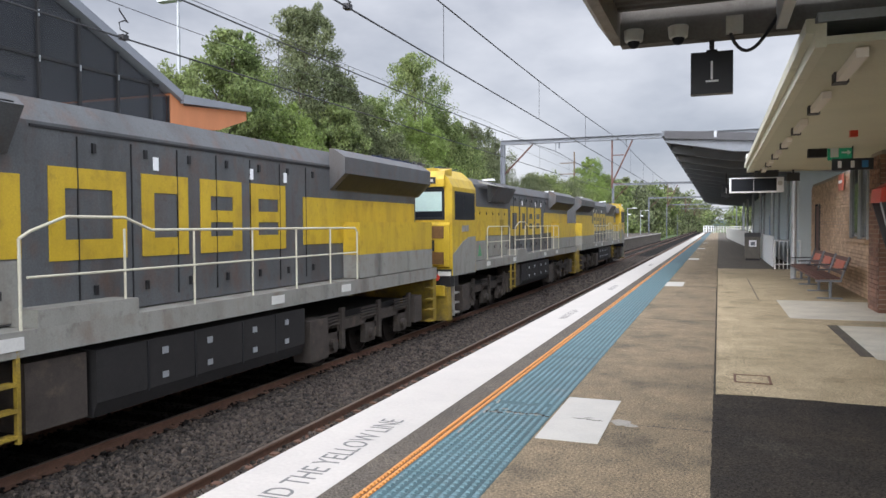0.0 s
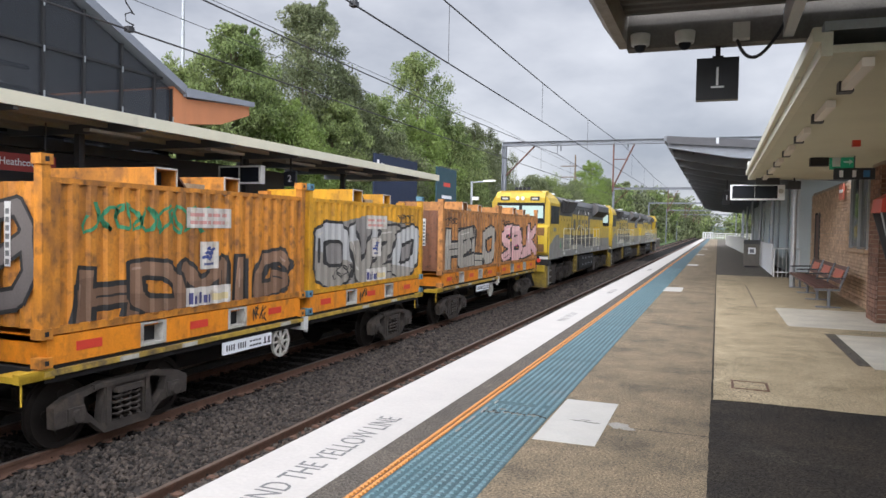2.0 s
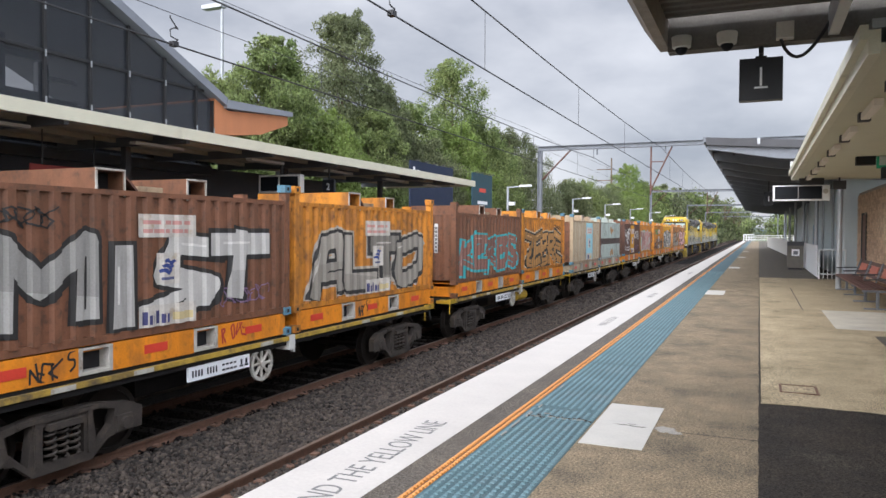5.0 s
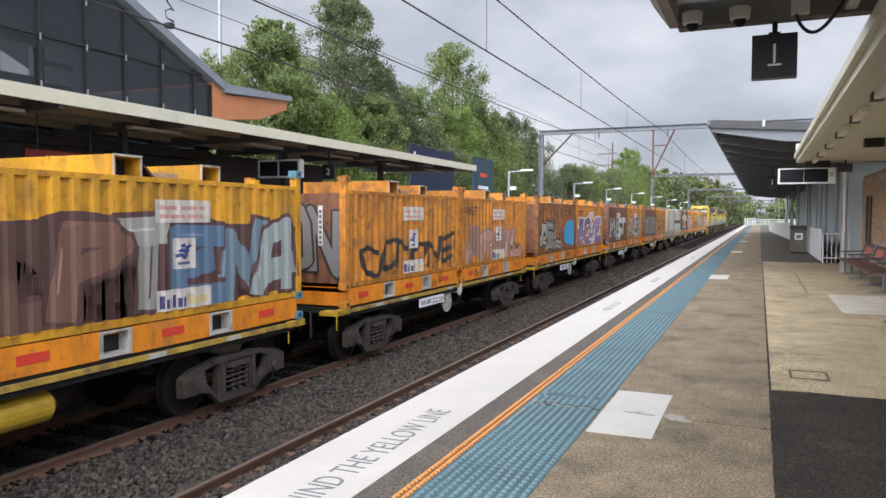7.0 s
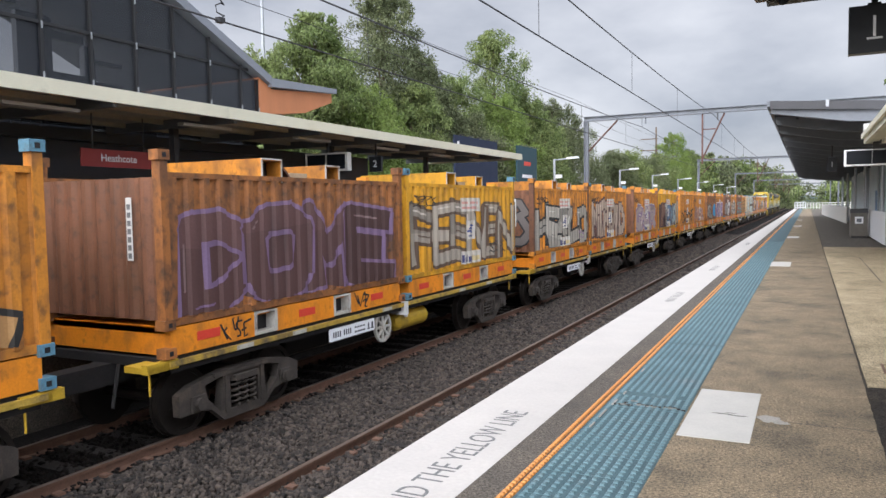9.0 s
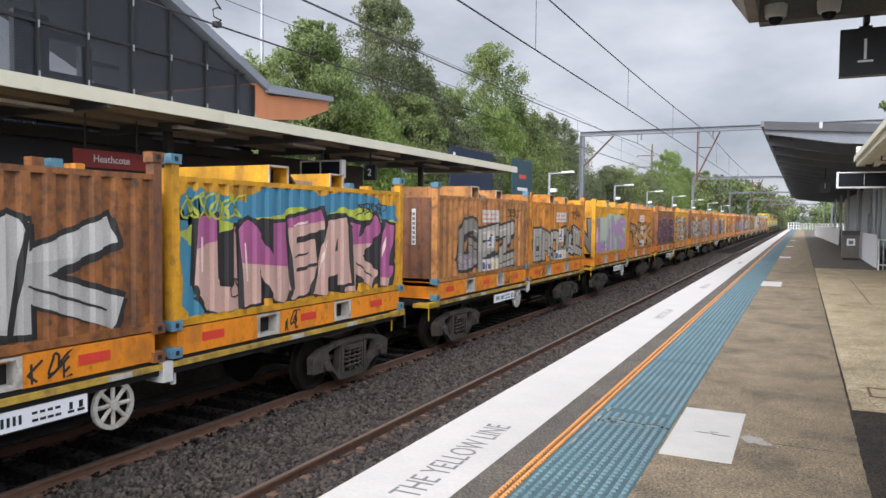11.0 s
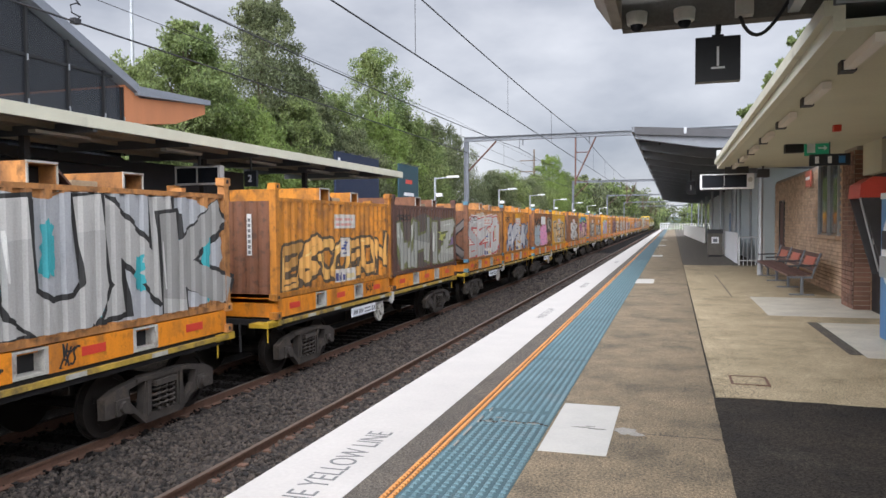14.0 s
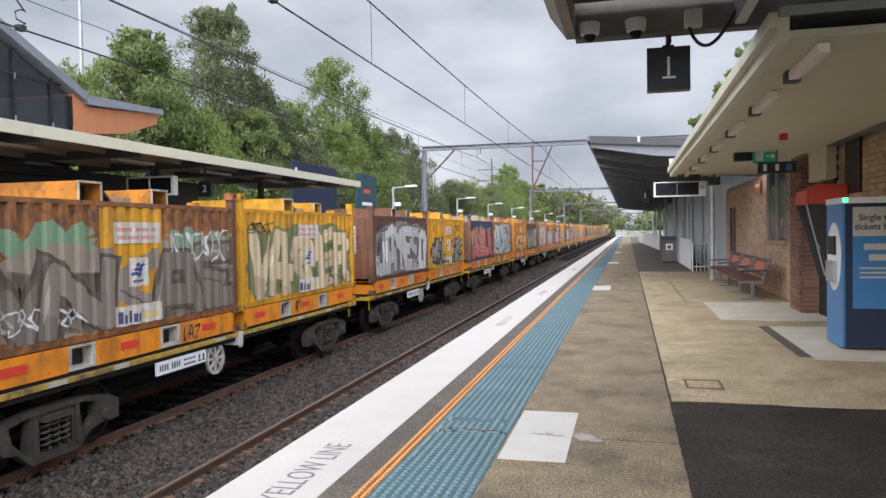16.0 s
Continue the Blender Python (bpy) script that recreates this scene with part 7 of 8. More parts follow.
def dress(c, spec, seed):
    col, word, fill, line, y0, y1, z0, z1, field, extra, _ = spec
    if extra == 2:
        panel_sheet(c, 2.35, 3.75, "yellow")
        scrawl(c, WHT, 3.9, 5.7, 1.3, 2.0, seed + 50, 4, 0.045)
        scrawl(c, WHT, 0.3, 2.2, 0.6, 1.0, seed + 51, 4, 0.035)
    if extra == 3:
        for i in range(RIBN + 1):
            y = RIB0 + i * RIB
            if y + 0.1 < CL - 0.12:
                d = drape(flat_poly([(y + 0.002, WALL_Z0), (y + 0.092, WALL_Z0), (y + 0.092, WALL_Z1), (y + 0.002, WALL_Z1)]), 0.002, 0, 0)
                d.materials.append(paint((0.66, 0.60, 0.45)))
                child("rib_stripe", d, c)
        panel_sheet(c, 2.75, 4.25, (0.34, 0.60, 0.66))
    if extra == 4:
        field_patch(c, 4.1, 5.9, 0.6, 1.7, (0.05, 0.28, 0.50), seed, 0.15)
    if extra == 5:
        graffiti(c, "INGO", (0.30, 0.26, 0.20), BLK, 4.15, 5.85, 1.35, 2.05, None, 0.03, seed + 4)
        scrawl(c, BLK, 0.2, 3.0, 1.55, 2.2, seed + 2, 5, 0.05)
        scrawl(c, (0.42, 0.27, 0.10), 4.3, 5.7, 0.6, 1.2, seed + 3, 5, 0.03)
        field_patch(c, 0.15, 2.0, 0.42, 1.75, (0.33, 0.38, 0.38), seed + 1, 0.3)
        field_patch(c, 1.95, 4.45, 0.5, 1.75, (0.68, 0.29, 0.42), seed + 5, 0.4, 0.0055)
        field_patch(c, 1.95, 4.7, 0.46, 1.15, (0.68, 0.29, 0.42), seed + 6, 0.25, 0.0058)
        for k in range(9):
            a, zz = 2.15 + 0.27 * k, 0.62 + 0.21 * ((k * 3) % 5)
            pts = [(a + 0.075 * i, zz + 0.03 * math.sin(i + k)) for i in range(7)]
            tag_layer(c, stroke(pts, 0.05), (0.36, 0.24, 0.34), 0.0075, 0, 0)
        for k in range(6):
            a, zz = 0.3 + 0.25 * k, 0.7 + 0.2 * ((k * 2) % 4)
            pts = [(a + 0.07 * i, zz + 0.02 * math.sin(i + k)) for i in range(6)]
            tag_layer(c, stroke(pts, 0.05), (0.20, 0.23, 0.25), 0.0075, 0, 0)
        d = drape(flat_poly([(2.35, 1.72), (3.75, 1.72), (3.75, 2.18), (2.35, 2.18)]), 0.013, 0, 0)
        d.materials.append(M["off_white"])
        child("notice", d, c, label="torn white pasted notice")
    if extra == 6:
        for k in range(7):
            a = 0.5 + k * 0.8
            field_patch(c, a, a + 0.22, 0.6 + 0.3 * (k % 3), 1.4 + 0.25 * (k % 4), TEAL, seed + k, 0.1, 0.013)
    if extra == 7:
        panel_sheet(c, 2.5, 3.8, "yellow")
    if col == "sky":
        panel = drape(flat_poly([(0.12, 1.18), (CL - 0.12, 1.18), (CL - 0.12, 1.50), (0.12, 1.50)]), 0.004, 0, 0)
        panel.materials.append(paint((0.085, 0.06, 0.05)))
        child("painted_band", panel, c, label="dark brown painted band")
        for i in range(RIBN):
            y = RIB0 + (i + 0.44) * RIB
            d = drape(flat_poly([(y, WALL_Z0 + 0.03), (y + 0.135, WALL_Z0 + 0.03), (y + 0.135, WALL_Z1 - 0.02), (y, WALL_Z1 - 0.02)]), 0.002, 0, 0)
            d.materials.append(paint((0.27, 0.29, 0.26)))
            child("rib_stripe", d, c)
        field_patch(c, 2.9, 3.8, 0.5, 0.9, (0.40, 0.22, 0.10), 3)
        field_patch(c, 2.9, 3.8, 1.75, 2.1, (0.40, 0.22, 0.10), 4)
    if word == "MAUL":
        graffiti(c, "HEE", fill, line, 3.9, 5.7, 0.6, 1.5, None, 0.03, seed + 4)
    if word == "UNEAK!":
        field_patch(c, 0.15, 5.85, 1.55, 2.28, (0.06, 0.22, 0.33), 11, 0.3)
        field_patch(c, 0.2, 5.85, 1.3, 1.95, (0.46, 0.50, 0.07), 12, 0.35, 0.0055)
        field_patch(c, 0.45, 5.85, 0.55, 1.85, (0.035, 0.03, 0.03), 13, 0.25, 0.0058)
        field = None
        field_patch(c, 0.12, 0.7, 0.5, 2.25, (0.06, 0.24, 0.34), 15, 0.1)
        scrawl(c, (0.46, 0.50, 0.07), 0.2, 1.3, 1.75, 2.2, 16, 4, 0.04)
    if word == "VNKAE":
        field_patch(c, 0.2, 2.3, 1.55, 2.02, (0.20, 0.31, 0.19), 21, 0.3, 0.0026)
        field_patch(c, 3.9, 5.85, 1.5, 1.95, (0.22, 0.31, 0.20), 22, 0.3, 0.0026)
    if word == "HOMIG":
        scrawl(c, (0.05, 0.27, 0.13), 0.7, 3.1, 1.62, 2.12, seed + 31, 5, 0.06)
    if word == "WHIZ":
        field_patch(c, 4.7, 5.85, 0.5, 1.5, (0.20, 0.13, 0.22), 17, 0.2, 0.0042)
        field_patch(c, 4.2, 5.6, 1.2, 1.75, (0.36, 0.37, 0.10), 18, 0.2, 0.0036)
    if word == "SBUK":
        for k in range(22):
            r = random.Random(k)
            u, v = r.uniform(0.7, 5.6), r.uniform(0.6, 1.7)
            pts = [(u + 0.06 * math.cos(a * math.pi / 6), v + 0.06 * math.sin(a * math.pi / 6)) for a in range(12)]
            tag_layer(c, flat_poly(pts), (0.55, 0.10, 0.25) if k % 3 else (0.66, 0.45, 0.08), 0.013, 0, 0)
    if word:
        if word in ("JAMESO", "OPTENA", "WARMER", "VNKAE", "DOME"):
            field_patch(c, y0 - 0.1, y1 + 0.1, z0, z1 - 0.15, field or BRN, seed + 3, 0.35, 0.003)
        graffiti(c, word, fill, line, y0, y1, z0, z1, field, 0.03 if fill else -0.035, seed)
    if seed % 4 != 1:
        base_scrawl(c, (BLK, BLK, (0.45, 0.05, 0.04))[seed % 3], *((2.35, 2.68) if seed % 2 else (4.3, 4.8)), seed + 40)
    if seed % 5 == 0:
        base_scrawl(c, BLK, 1.02, 1.6, seed + 41)
    r = random.Random(seed + 7)
    if word and seed % 3:
        a = r.choice((0.4, 4.4))
        scrawl(c, BLK, a, a + 0.9, 1.84, 2.14, seed + 9)
        scrawl(c, BLK if seed % 2 else PURP, 4.6 - a * 0.8, 5.7 - a * 0.8, 0.62, 1.0, seed + 19)
    if extra in (1, 2, 3, 7):
        bars_label(c, 3.15 if extra != 3 else 3.5, 1.2)


MOVERS = []
for k, (front, rear) in enumerate(LOAD):
    w_ = wagon(k in (8, 4, 14, 10))
    MOVERS.append((w_, -k * PITCH, RAIL, 0.0))
    for j, spec in enumerate((rear, front)):
        c = container(spec[0], spec[10], base="cream_base" if k == 3 else "orange_base", top={"dark": "rust", "blue": "cream", "brown": "orange", "sky": "sky"}.get(spec[0]))
        dress(c, spec, 100 + 2 * k + j)
        if j == 0 and k % 2 and k != 17 and spec[1]:
            end_art(c, 300 + 2 * k + j)
        MOVERS.append((c, -k * PITCH + j * (CL + CGAP), RAIL + DECK, 0.0))


# ---- locomotives ----
def plate(parent, name, y0, y1, z0, z1, x, material, label="", d=0.012):
    return part(name, one_box(x, x + d, y0, y1, z0, z1), material, parent, label)


def loco():
    """Local frame: cab face at y = 0, rail top at z = 0, near side at +x."""
    lo = thing("locomotive", "grey and yellow diesel freight locomotive with walkway handrails", "locomotive", "locomotives heading the train")
    H, HX = 4.42, 0.98
    hood_poly = [(-HX, 1.82), (HX, 1.82), (HX, 4.12), (HX - 0.22, H), (-HX + 0.22, H), (-HX, 4.12)]
    part("hood", one_prism(hood_poly, "y", 2.2, 20.1), M["loco_grey"], lo, "dark grey engine hood", bevel=0.015)
    fr = part("underframe", one_box(-1.42, 1.42, 0.5, 20.6, 1.52, 1.80), M["loco_mid"], lo, "grey frame and walkway edge", bevel=0.01)
    part("walkway_step", one_box(-1.42, 1.42, 7.6, 9.2, 1.80, 2.0), M["loco_mid"], lo)
    for s in (1, -1):
        xx = HX if s > 0 else -HX - 0.012
        plate(lo, "yellow_band", 3.5, 7.75, 2.55, 3.50, xx, M["loco_yellow"], "bright yellow paint band")
        plate(lo, "lower_panel", 3.5, 7.75, 1.84, 2.53, xx, M["loco_mid"])
        plate(lo, "yellow_band", 14.2, 20.0, 2.55, 3.45, xx, M["loco_yellow"], "bright yellow paint band")
        # four plain block shapes of the side emblem
        for i, (a, b) in enumerate(((8.15, 9.45), (9.75, 10.75), (11.05, 12.15), (12.4, 13.55))):
            t_ = 0.25
            z0, z1 = 2.50, 3.62
            bl = [(a, b, z0, z0 + t_), (a, a + t_, z0 + t_, z1 - t_), (a, b, z1 - t_, z1), (b - t_, b, z0 + t_, z1 - t_)]
            if i > 1:
                bl.append((a + t_, b - t_, (z0 + z1) / 2 - 0.09, (z0 + z1) / 2 + 0.09))
            bm = bmesh.new()
            for (p, q, u, v) in bl:
                box(bm, xx, xx + 0.012, p, q, u, v)
            part("emblem_block", bm, M["loco_yellow"], lo, "plain yellow emblem block")
        # doors and panel seams
        for y in [8.6 + 0.95 * i for i in range(7)]:
            plate(lo, "door_seam", y, y + 0.018, 1.95, 4.0, xx - (0.0 if s > 0 else 0.003), M["black"], d=0.015)
            for z in (3.82, 2.05):
                plate(lo, "latch", y + 0.25, y + 0.31, z, z + 0.12, xx, M["black"], d=0.03)
        plate(lo, "seam_rail", 7.9, 15.5, 4.05, 4.08, xx, M["black"], d=0.02)
        for y in (10.0, 12.4, 13.5):
            plate(lo, "notice", y, y + 0.1, 3.68, 3.86, xx, M["sign_white"], d=0.016)
        for y in (4.0, 4.8, 5.6, 6.4, 7.2):
            plate(lo, "latch", y, y + 0.06, 3.25, 3.34, xx, M["black"], d=0.03)
            plate(lo, "latch", y + 0.2, y + 0.26, 2.1, 2.2, xx, M["black"], d=0.03)
        plate(lo, "louvre", 6.6, 7.1, 2.7, 3.1, xx, M["loco_dirty"], d=0.02)
    # dynamic brake box and radiator overhangs
    for s in (1, -1):
        prof = [(s * HX, 3.70), (s * (HX + 0.12), 3.70), (s * (HX + 0.42), 4.20), (s * (HX + 0.30), 4.30), (s * HX, 4.36)]
        part("air_intake", one_prism(prof, "y", 5.0, 7.5), M["loco_grey"], lo, bevel=0.01)
        for y in (5.9, 6.7):
            part("intake_grille", one_prism([(s * (HX + 0.40), 4.215), (s * (HX + 0.405), 4.23), (s * (HX + 0.06), 4.375), (s * (HX + 0.06), 4.36)], "y", y, y + 0.68), M["black"], lo)
        part("intake_shade", one_prism([(s * HX, 4.30), (s * (HX + 0.45), 4.18), (s * (HX + 0.45), 4.21), (s * HX, 4.34)], "y", 3.9, 5.6), M["loco_mid"], lo)
        prof = [(s * HX, 3.62), (s * (HX + 0.38), 3.95), (s * (HX + 0.38), 4.28), (s * (HX + 0.1), 4.45), (s * HX, 4.45)]
        part("radiator_wing", one_prism(prof, "y", 15.3, 20.3), M["loco_grey"], lo, "dark overhanging radiator wing", bevel=0.01)
        part("radiator_screen", one_prism([(s * (HX + 0.02), 3.66), (s * (HX + 0.36), 3.95), (s * (HX + 0.38), 3.95), (s * (HX + 0.04), 3.64)], "y", 15.5, 20.1), M["black"], lo)
        # end equipment box on the walkway
        part("battery_box", one_box(min(s * HX, s * 1.4), max(s * HX, s * 1.4), 15.9, 20.3, 1.82, 2.30), M["loco_mid"], lo, bevel=0.01)
        part("battery_box_top", one_box(min(s * HX, s * 1.395), max(s * HX, s * 1.395), 15.9, 20.3, 2.302, 2.98), M["loco_yellow"], lo, bevel=0.01)
        # nose-side cupboard behind the cab
        part("cupboard", one_box(min(s * HX, s * 1.4), max(s * HX, s * 1.4), 2.25, 3.45, 1.82, 2.42), M["loco_mid"], lo, bevel=0.01)
        part("cupboard_top", one_box(min(s * HX, s * 1.395), max(s * HX, s * 1.395), 2.25, 3.45, 2.422, 3.05), M["loco_yellow"], lo, bevel=0.01)
        # handrails
        X = s * 1.38
        def rail_run(ya, yb, posts, low):
            bm = bmesh.new()
            top = [(ya, 1.8), (ya, 2.78), (ya + 0.15, 2.86)] + ([(ya + 0.15 + low, 3.02), (ya + 1.6, 3.02), (ya + 2.1, 2.86)] if low else []) + [(yb - 0.1, 2.86), (yb, 2.78), (yb, 1.8)]
            for (a, za), (b, zb) in zip(top[:-1], top[1:]):
                beam(bm, (X, a, za), (X, b, zb), 0.019, 7)
            return bm
        part("handrail", rail_run(3.7, 6.6, 2, 0.0), M["handrail"], lo, "cream tubular handrail")
        part("handrail", rail_run(7.4, 15.8, 5, 0.5), M["handrail"], lo, "cream tubular handrail")
        for y in (5.5,):
            part("rail_post", one_beam((X, y, 1.8), (X, y, 2.86), 0.018, 7), M["handrail"], lo)
        for y in (9.0, 10.4, 11.9, 13.3, 14.6):
            part("rail_post", one_beam((X, y, 1.8), (X, y, 2.88), 0.018, 7), M["handrail"], lo)
        part("mid_rail", one_beam((X, 3.7, 2.36), (X, 6.6, 2.36), 0.016, 7), M["handrail"], lo)
        part("mid_rail", one_beam((X, 7.5, 2.36), (X, 15.8, 2.36), 0.016, 7), M["handrail"], lo)
        # ladder
        ld = part("ladder", one_box(X - 0.02, X + 0.04, 6.72, 6.77, 0.55, 1.6), M["loco_dirty"], lo)
        part("stile", one_box(X - 0.02, X + 0.04, 7.3, 7.35, 0.55, 1.6), M["loco_dirty"], ld)
        for z in (0.62, 0.92, 1.22):
            part("rung", one_box(X - 0.1, X + 0.04, 6.77, 7.3, z, z + 0.04), M["loco_dirty"], ld)
        # fuel tank and lockers
        part("fuel_tank", one_prism([(s * 0.5, 0.5), (s * 1.28, 0.55), (s * 1.36, 0.75), (s * 1.36, 1.42), (s * 0.5, 1.48)], "y", 8.5, 13.6), M["under"], lo, bevel=0.01)
        for y in (9.4, 10.4, 11.6, 12.6):
            plate(lo, "tank_seam", y, y + 0.03, 0.72, 1.42, X - (0.02 if s > 0 else -0.008), M["black"])
            for z in (0.85, 1.2):
                plate(lo, "tank_latch", y + 0.3, y + 0.42, z, z + 0.09, X - (0.02 if s > 0 else -0.006), M["galv"])
        part("tank_end", one_box(min(s * 0.6, s * 1.3), max(s * 0.6, s * 1.3), 7.5, 8.4, 0.6, 1.42), M["bogie"], lo, bevel=0.02)
        for y in (7.0, 3.5, 15.0, 12.4):
            plate(lo, "frame_notice", y, y + 0.4, 1.6, 1.74, 1.42 if s > 0 else -1.432, M["off_white"])
    # cab
    cabp = [(-1.43, 1.5), (1.43, 1.5), (1.43, 3.98), (1.30, 4.22), (0.95, 4.50), (-0.95, 4.50), (-1.30, 4.22), (-1.43, 3.98)]
    part("cab", one_prism(cabp, "y", 0.0, 2.25), M["loco_yellow"], lo, "bright yellow full-width cab", bevel=0.03)
    part("cab_brow", one_prism([(-0.12, 3.98), (-0.12, 4.18), (0.0, 4.42), (0.6, 4.52), (0.6, 3.98)], "x", -1.2, 1.2), M["loco_yellow"], lo, "yellow light brow above the windscreen", bevel=0.02)
    part("cab_roof_panel", one_prism([(0.9, 4.505), (0.95, 4.51), (-0.95, 4.51), (-0.9, 4.505)], "y", 1.7, 2.25), M["loco_mid"], lo)
    part("windscreen_frame", one_box(-1.18, 1.18, -0.012, 0.0, 3.06, 3.9), M["black"], lo)
    for a, b in ((-1.12, -0.06), (0.06, 1.12)):
        ws = part("windscreen", one_box(a, b, -0.02, -0.012, 3.14, 3.84), M["screen"], lo, "windscreen with pale green blind")
        part("blind", one_box(a + 0.02, b - 0.02, -0.026, -0.02, 3.30, 3.84), M["blind"], ws, "pale green sun blind")
    for a in (-0.75, 0.72):
        part("number_box", one_box(a - 0.22, a + 0.22, -0.135, -0.11, 4.06, 4.24), M["black"], lo, "dark rounded number box", bevel=0.02)
        part("number_bar", one_box(a - 0.14, a + 0.14, -0.14, -0.135, 4.11, 4.19), M["patch_paint"], lo)
    for a in (-0.2, 0.06):
        part("headlight", one_beam((a + 0.07, -0.10, 4.16), (a + 0.07, -0.16, 4.16), 0.085, 14), M["lamp_glass"], lo, "round clear headlight")
    for a in (-0.25, -0.05, 0.15, 0.35):
        part("air_horn", one_beam((a, 0.05, 4.60), (a, 0.45, 4.62), 0.085, 10, 0.03), M["black"], lo)
    for s in (1, -1):
        xx = 1.43 if s > 0 else -1.442
        plate(lo, "side_window_frame", 0.2, 2.12, 3.06, 3.86, xx, M["black"])
        plate(lo, "side_window", 0.28, 0.95, 3.14, 3.78, xx + (0.006 if s > 0 else -0.006), M["screen"])
        plate(lo, "side_window", 1.05, 2.05, 3.14, 3.78, xx + (0.006 if s > 0 else -0.006), M["screen"])
        plate(lo, "number_bar", 0.85, 1.5, 2.72, 2.9, xx, M["loco_mid"], "plain grey bar of the running number")
        bm = bmesh.new()
        x0, x1 = (xx, xx + 0.012)
        prism(bm, [(0.02, 1.49), (2.2, 1.49), (2.2, 2.58), (1.5, 2.56), (0.9, 2.42), (0.4, 2.22), (0.02, 2.1)], "x", x0, x1)
        part("cab_skirt", bm, M["loco_mid"], lo, "grey swoosh along the cab side")
        bm = bmesh.new()
        prism(bm, [(2.55, 1.95), (2.95, 1.95), (2.75, 2.32)], "x", (1.402 if s > 0 else -1.414), (1.412 if s > 0 else -1.402))
        part("warning_plate", bm, paint((0.10, 0.30, 0.14)), lo, "green triangular plate")
    # nose panel squares and pilot
    nose = part("nose_panel", one_prism([(0.02, 1.72), (-0.10, 1.76), (-0.13, 2.40), (-0.09, 2.92), (0.02, 3.0)], "x", -1.36, 1.36), M["loco_yellow"], lo, "bulging yellow nose panel", bevel=0.03)
    for i in range(6):
        for j in range(3):
            if (i + j) % 2:
                part("nose_square", one_box(-1.24 + i * 0.41, -0.86 + i * 0.41, -0.142, -0.08, 1.82 + j * 0.36, 2.16 + j * 0.36), M["scorched"], nose, "brown scorched nose square", bevel=0.02)
    for a in (-0.98, -0.48, 0.02, 0.52):
        part("emblem_block", one_box(a, a + 0.38, -0.156, -0.143, 2.18, 2.50), M["black"], nose, "plain black emblem block", bevel=0.005)
    for a in (0.98, -1.2):
        part("number_plate", one_box(a, a + 0.42, -0.075, -0.06, 1.50, 1.62), M["off_white"], lo)
    for s in (1, -1):
        part("step_light", one_box(min(s * 0.95, s * 1.3), max(s * 0.95, s * 1.3), -0.42, -0.30, 0.95, 1.25), M["loco_yellow"], lo, "yellow lamp box on the pilot", bevel=0.03)
        part("sanding_hatch", one_box(min(s * 1.43, s * 1.44), max(s * 1.43, s * 1.44), 1.55, 1.85, 2.05, 2.42), M["loco_dirty"], lo)
    part("cab_visor", one_box(-1.15, 1.15, -0.06, 0.0, 3.90, 3.97), M["black"], lo)
    for s in (1, -1):
        part("side_door", one_box(min(s * 0.98, s * 1.0), max(s * 0.98, s * 1.0), 2.75, 3.35, 3.06, 4.0), M["loco_mid"], lo, "grey side door with a small window")
        part("door_window", one_box(min(s * 0.98, s * 1.008), max(s * 0.98, s * 1.008), 2.87, 3.2, 3.42, 3.82), M["screen"], lo)
        part("roof_box", one_box(min(s * 0.98, s * 1.3), max(s * 0.98, s * 1.3), 2.4, 2.75, 3.75, 4.15), M["loco_grey"], lo, bevel=0.02)
    part("buffer_beam", one_box(-1.40, 1.40, -0.06, 0.6, 1.2, 1.68), M["black"], lo, bevel=0.01)
    part("pilot", one_prism([(-1.4, 0.2), (1.4, 0.2), (1.35, 1.2), (-1.35, 1.2)], "y", -0.3, 0.05), M["loco_dirty"], lo, "worn yellow and black striped pilot", bevel=0.01)
    for a in (-0.9, 0.5):
        part("pilot_stripe", one_prism([(a, 0.25), (a + 0.35, 0.25), (a + 0.05, 1.15), (a - 0.3, 1.15)], "y", -0.31, -0.3), M["black"], lo)
    part("marker_lamp", one_beam((0.95, -0.06, 1.45), (0.95, -0.12, 1.45), 0.09, 12), M["red"], lo, "red round marker lamp")
    part("pilot", one_prism([(-1.3, 0.3), (1.3, 0.3), (1.3, 1.52), (-1.3, 1.52)], "y", 20.6, 20.85), M["loco_dirty"], lo, "worn yellow and black pilot")
    part("coupler", one_box(-0.15, 0.15, -0.65, 0.0, 0.75, 1.05), M["under"], lo)
    part("coupler", one_box(-0.15, 0.15, 20.8, 21.5, 0.75, 1.05), M["under"], lo)
    for s in (1, -1):
        bm = bmesh.new()
        for z in (0.35, 0.65, 0.95):
            box(bm, min(s * 1.15, s * 1.4), max(s * 1.15, s * 1.4), 0.25, 0.7, z, z + 0.05)
        box(bm, min(s * 1.2, s * 1.4), max(s * 1.2, s * 1.4), 0.2, 0.25, 0.3, 1.5)
        part("cab_step", bm, M["loco_mid"], lo)
        bm = bmesh.new()
        for z in (0.35, 0.65, 0.95, 1.25):
            box(bm, min(s * 1.2, s * 1.4), max(s * 1.2, s * 1.4), 20.2, 20.6, z, z + 0.04)
        part("rear_step", bm, M["loco_dirty"], lo)
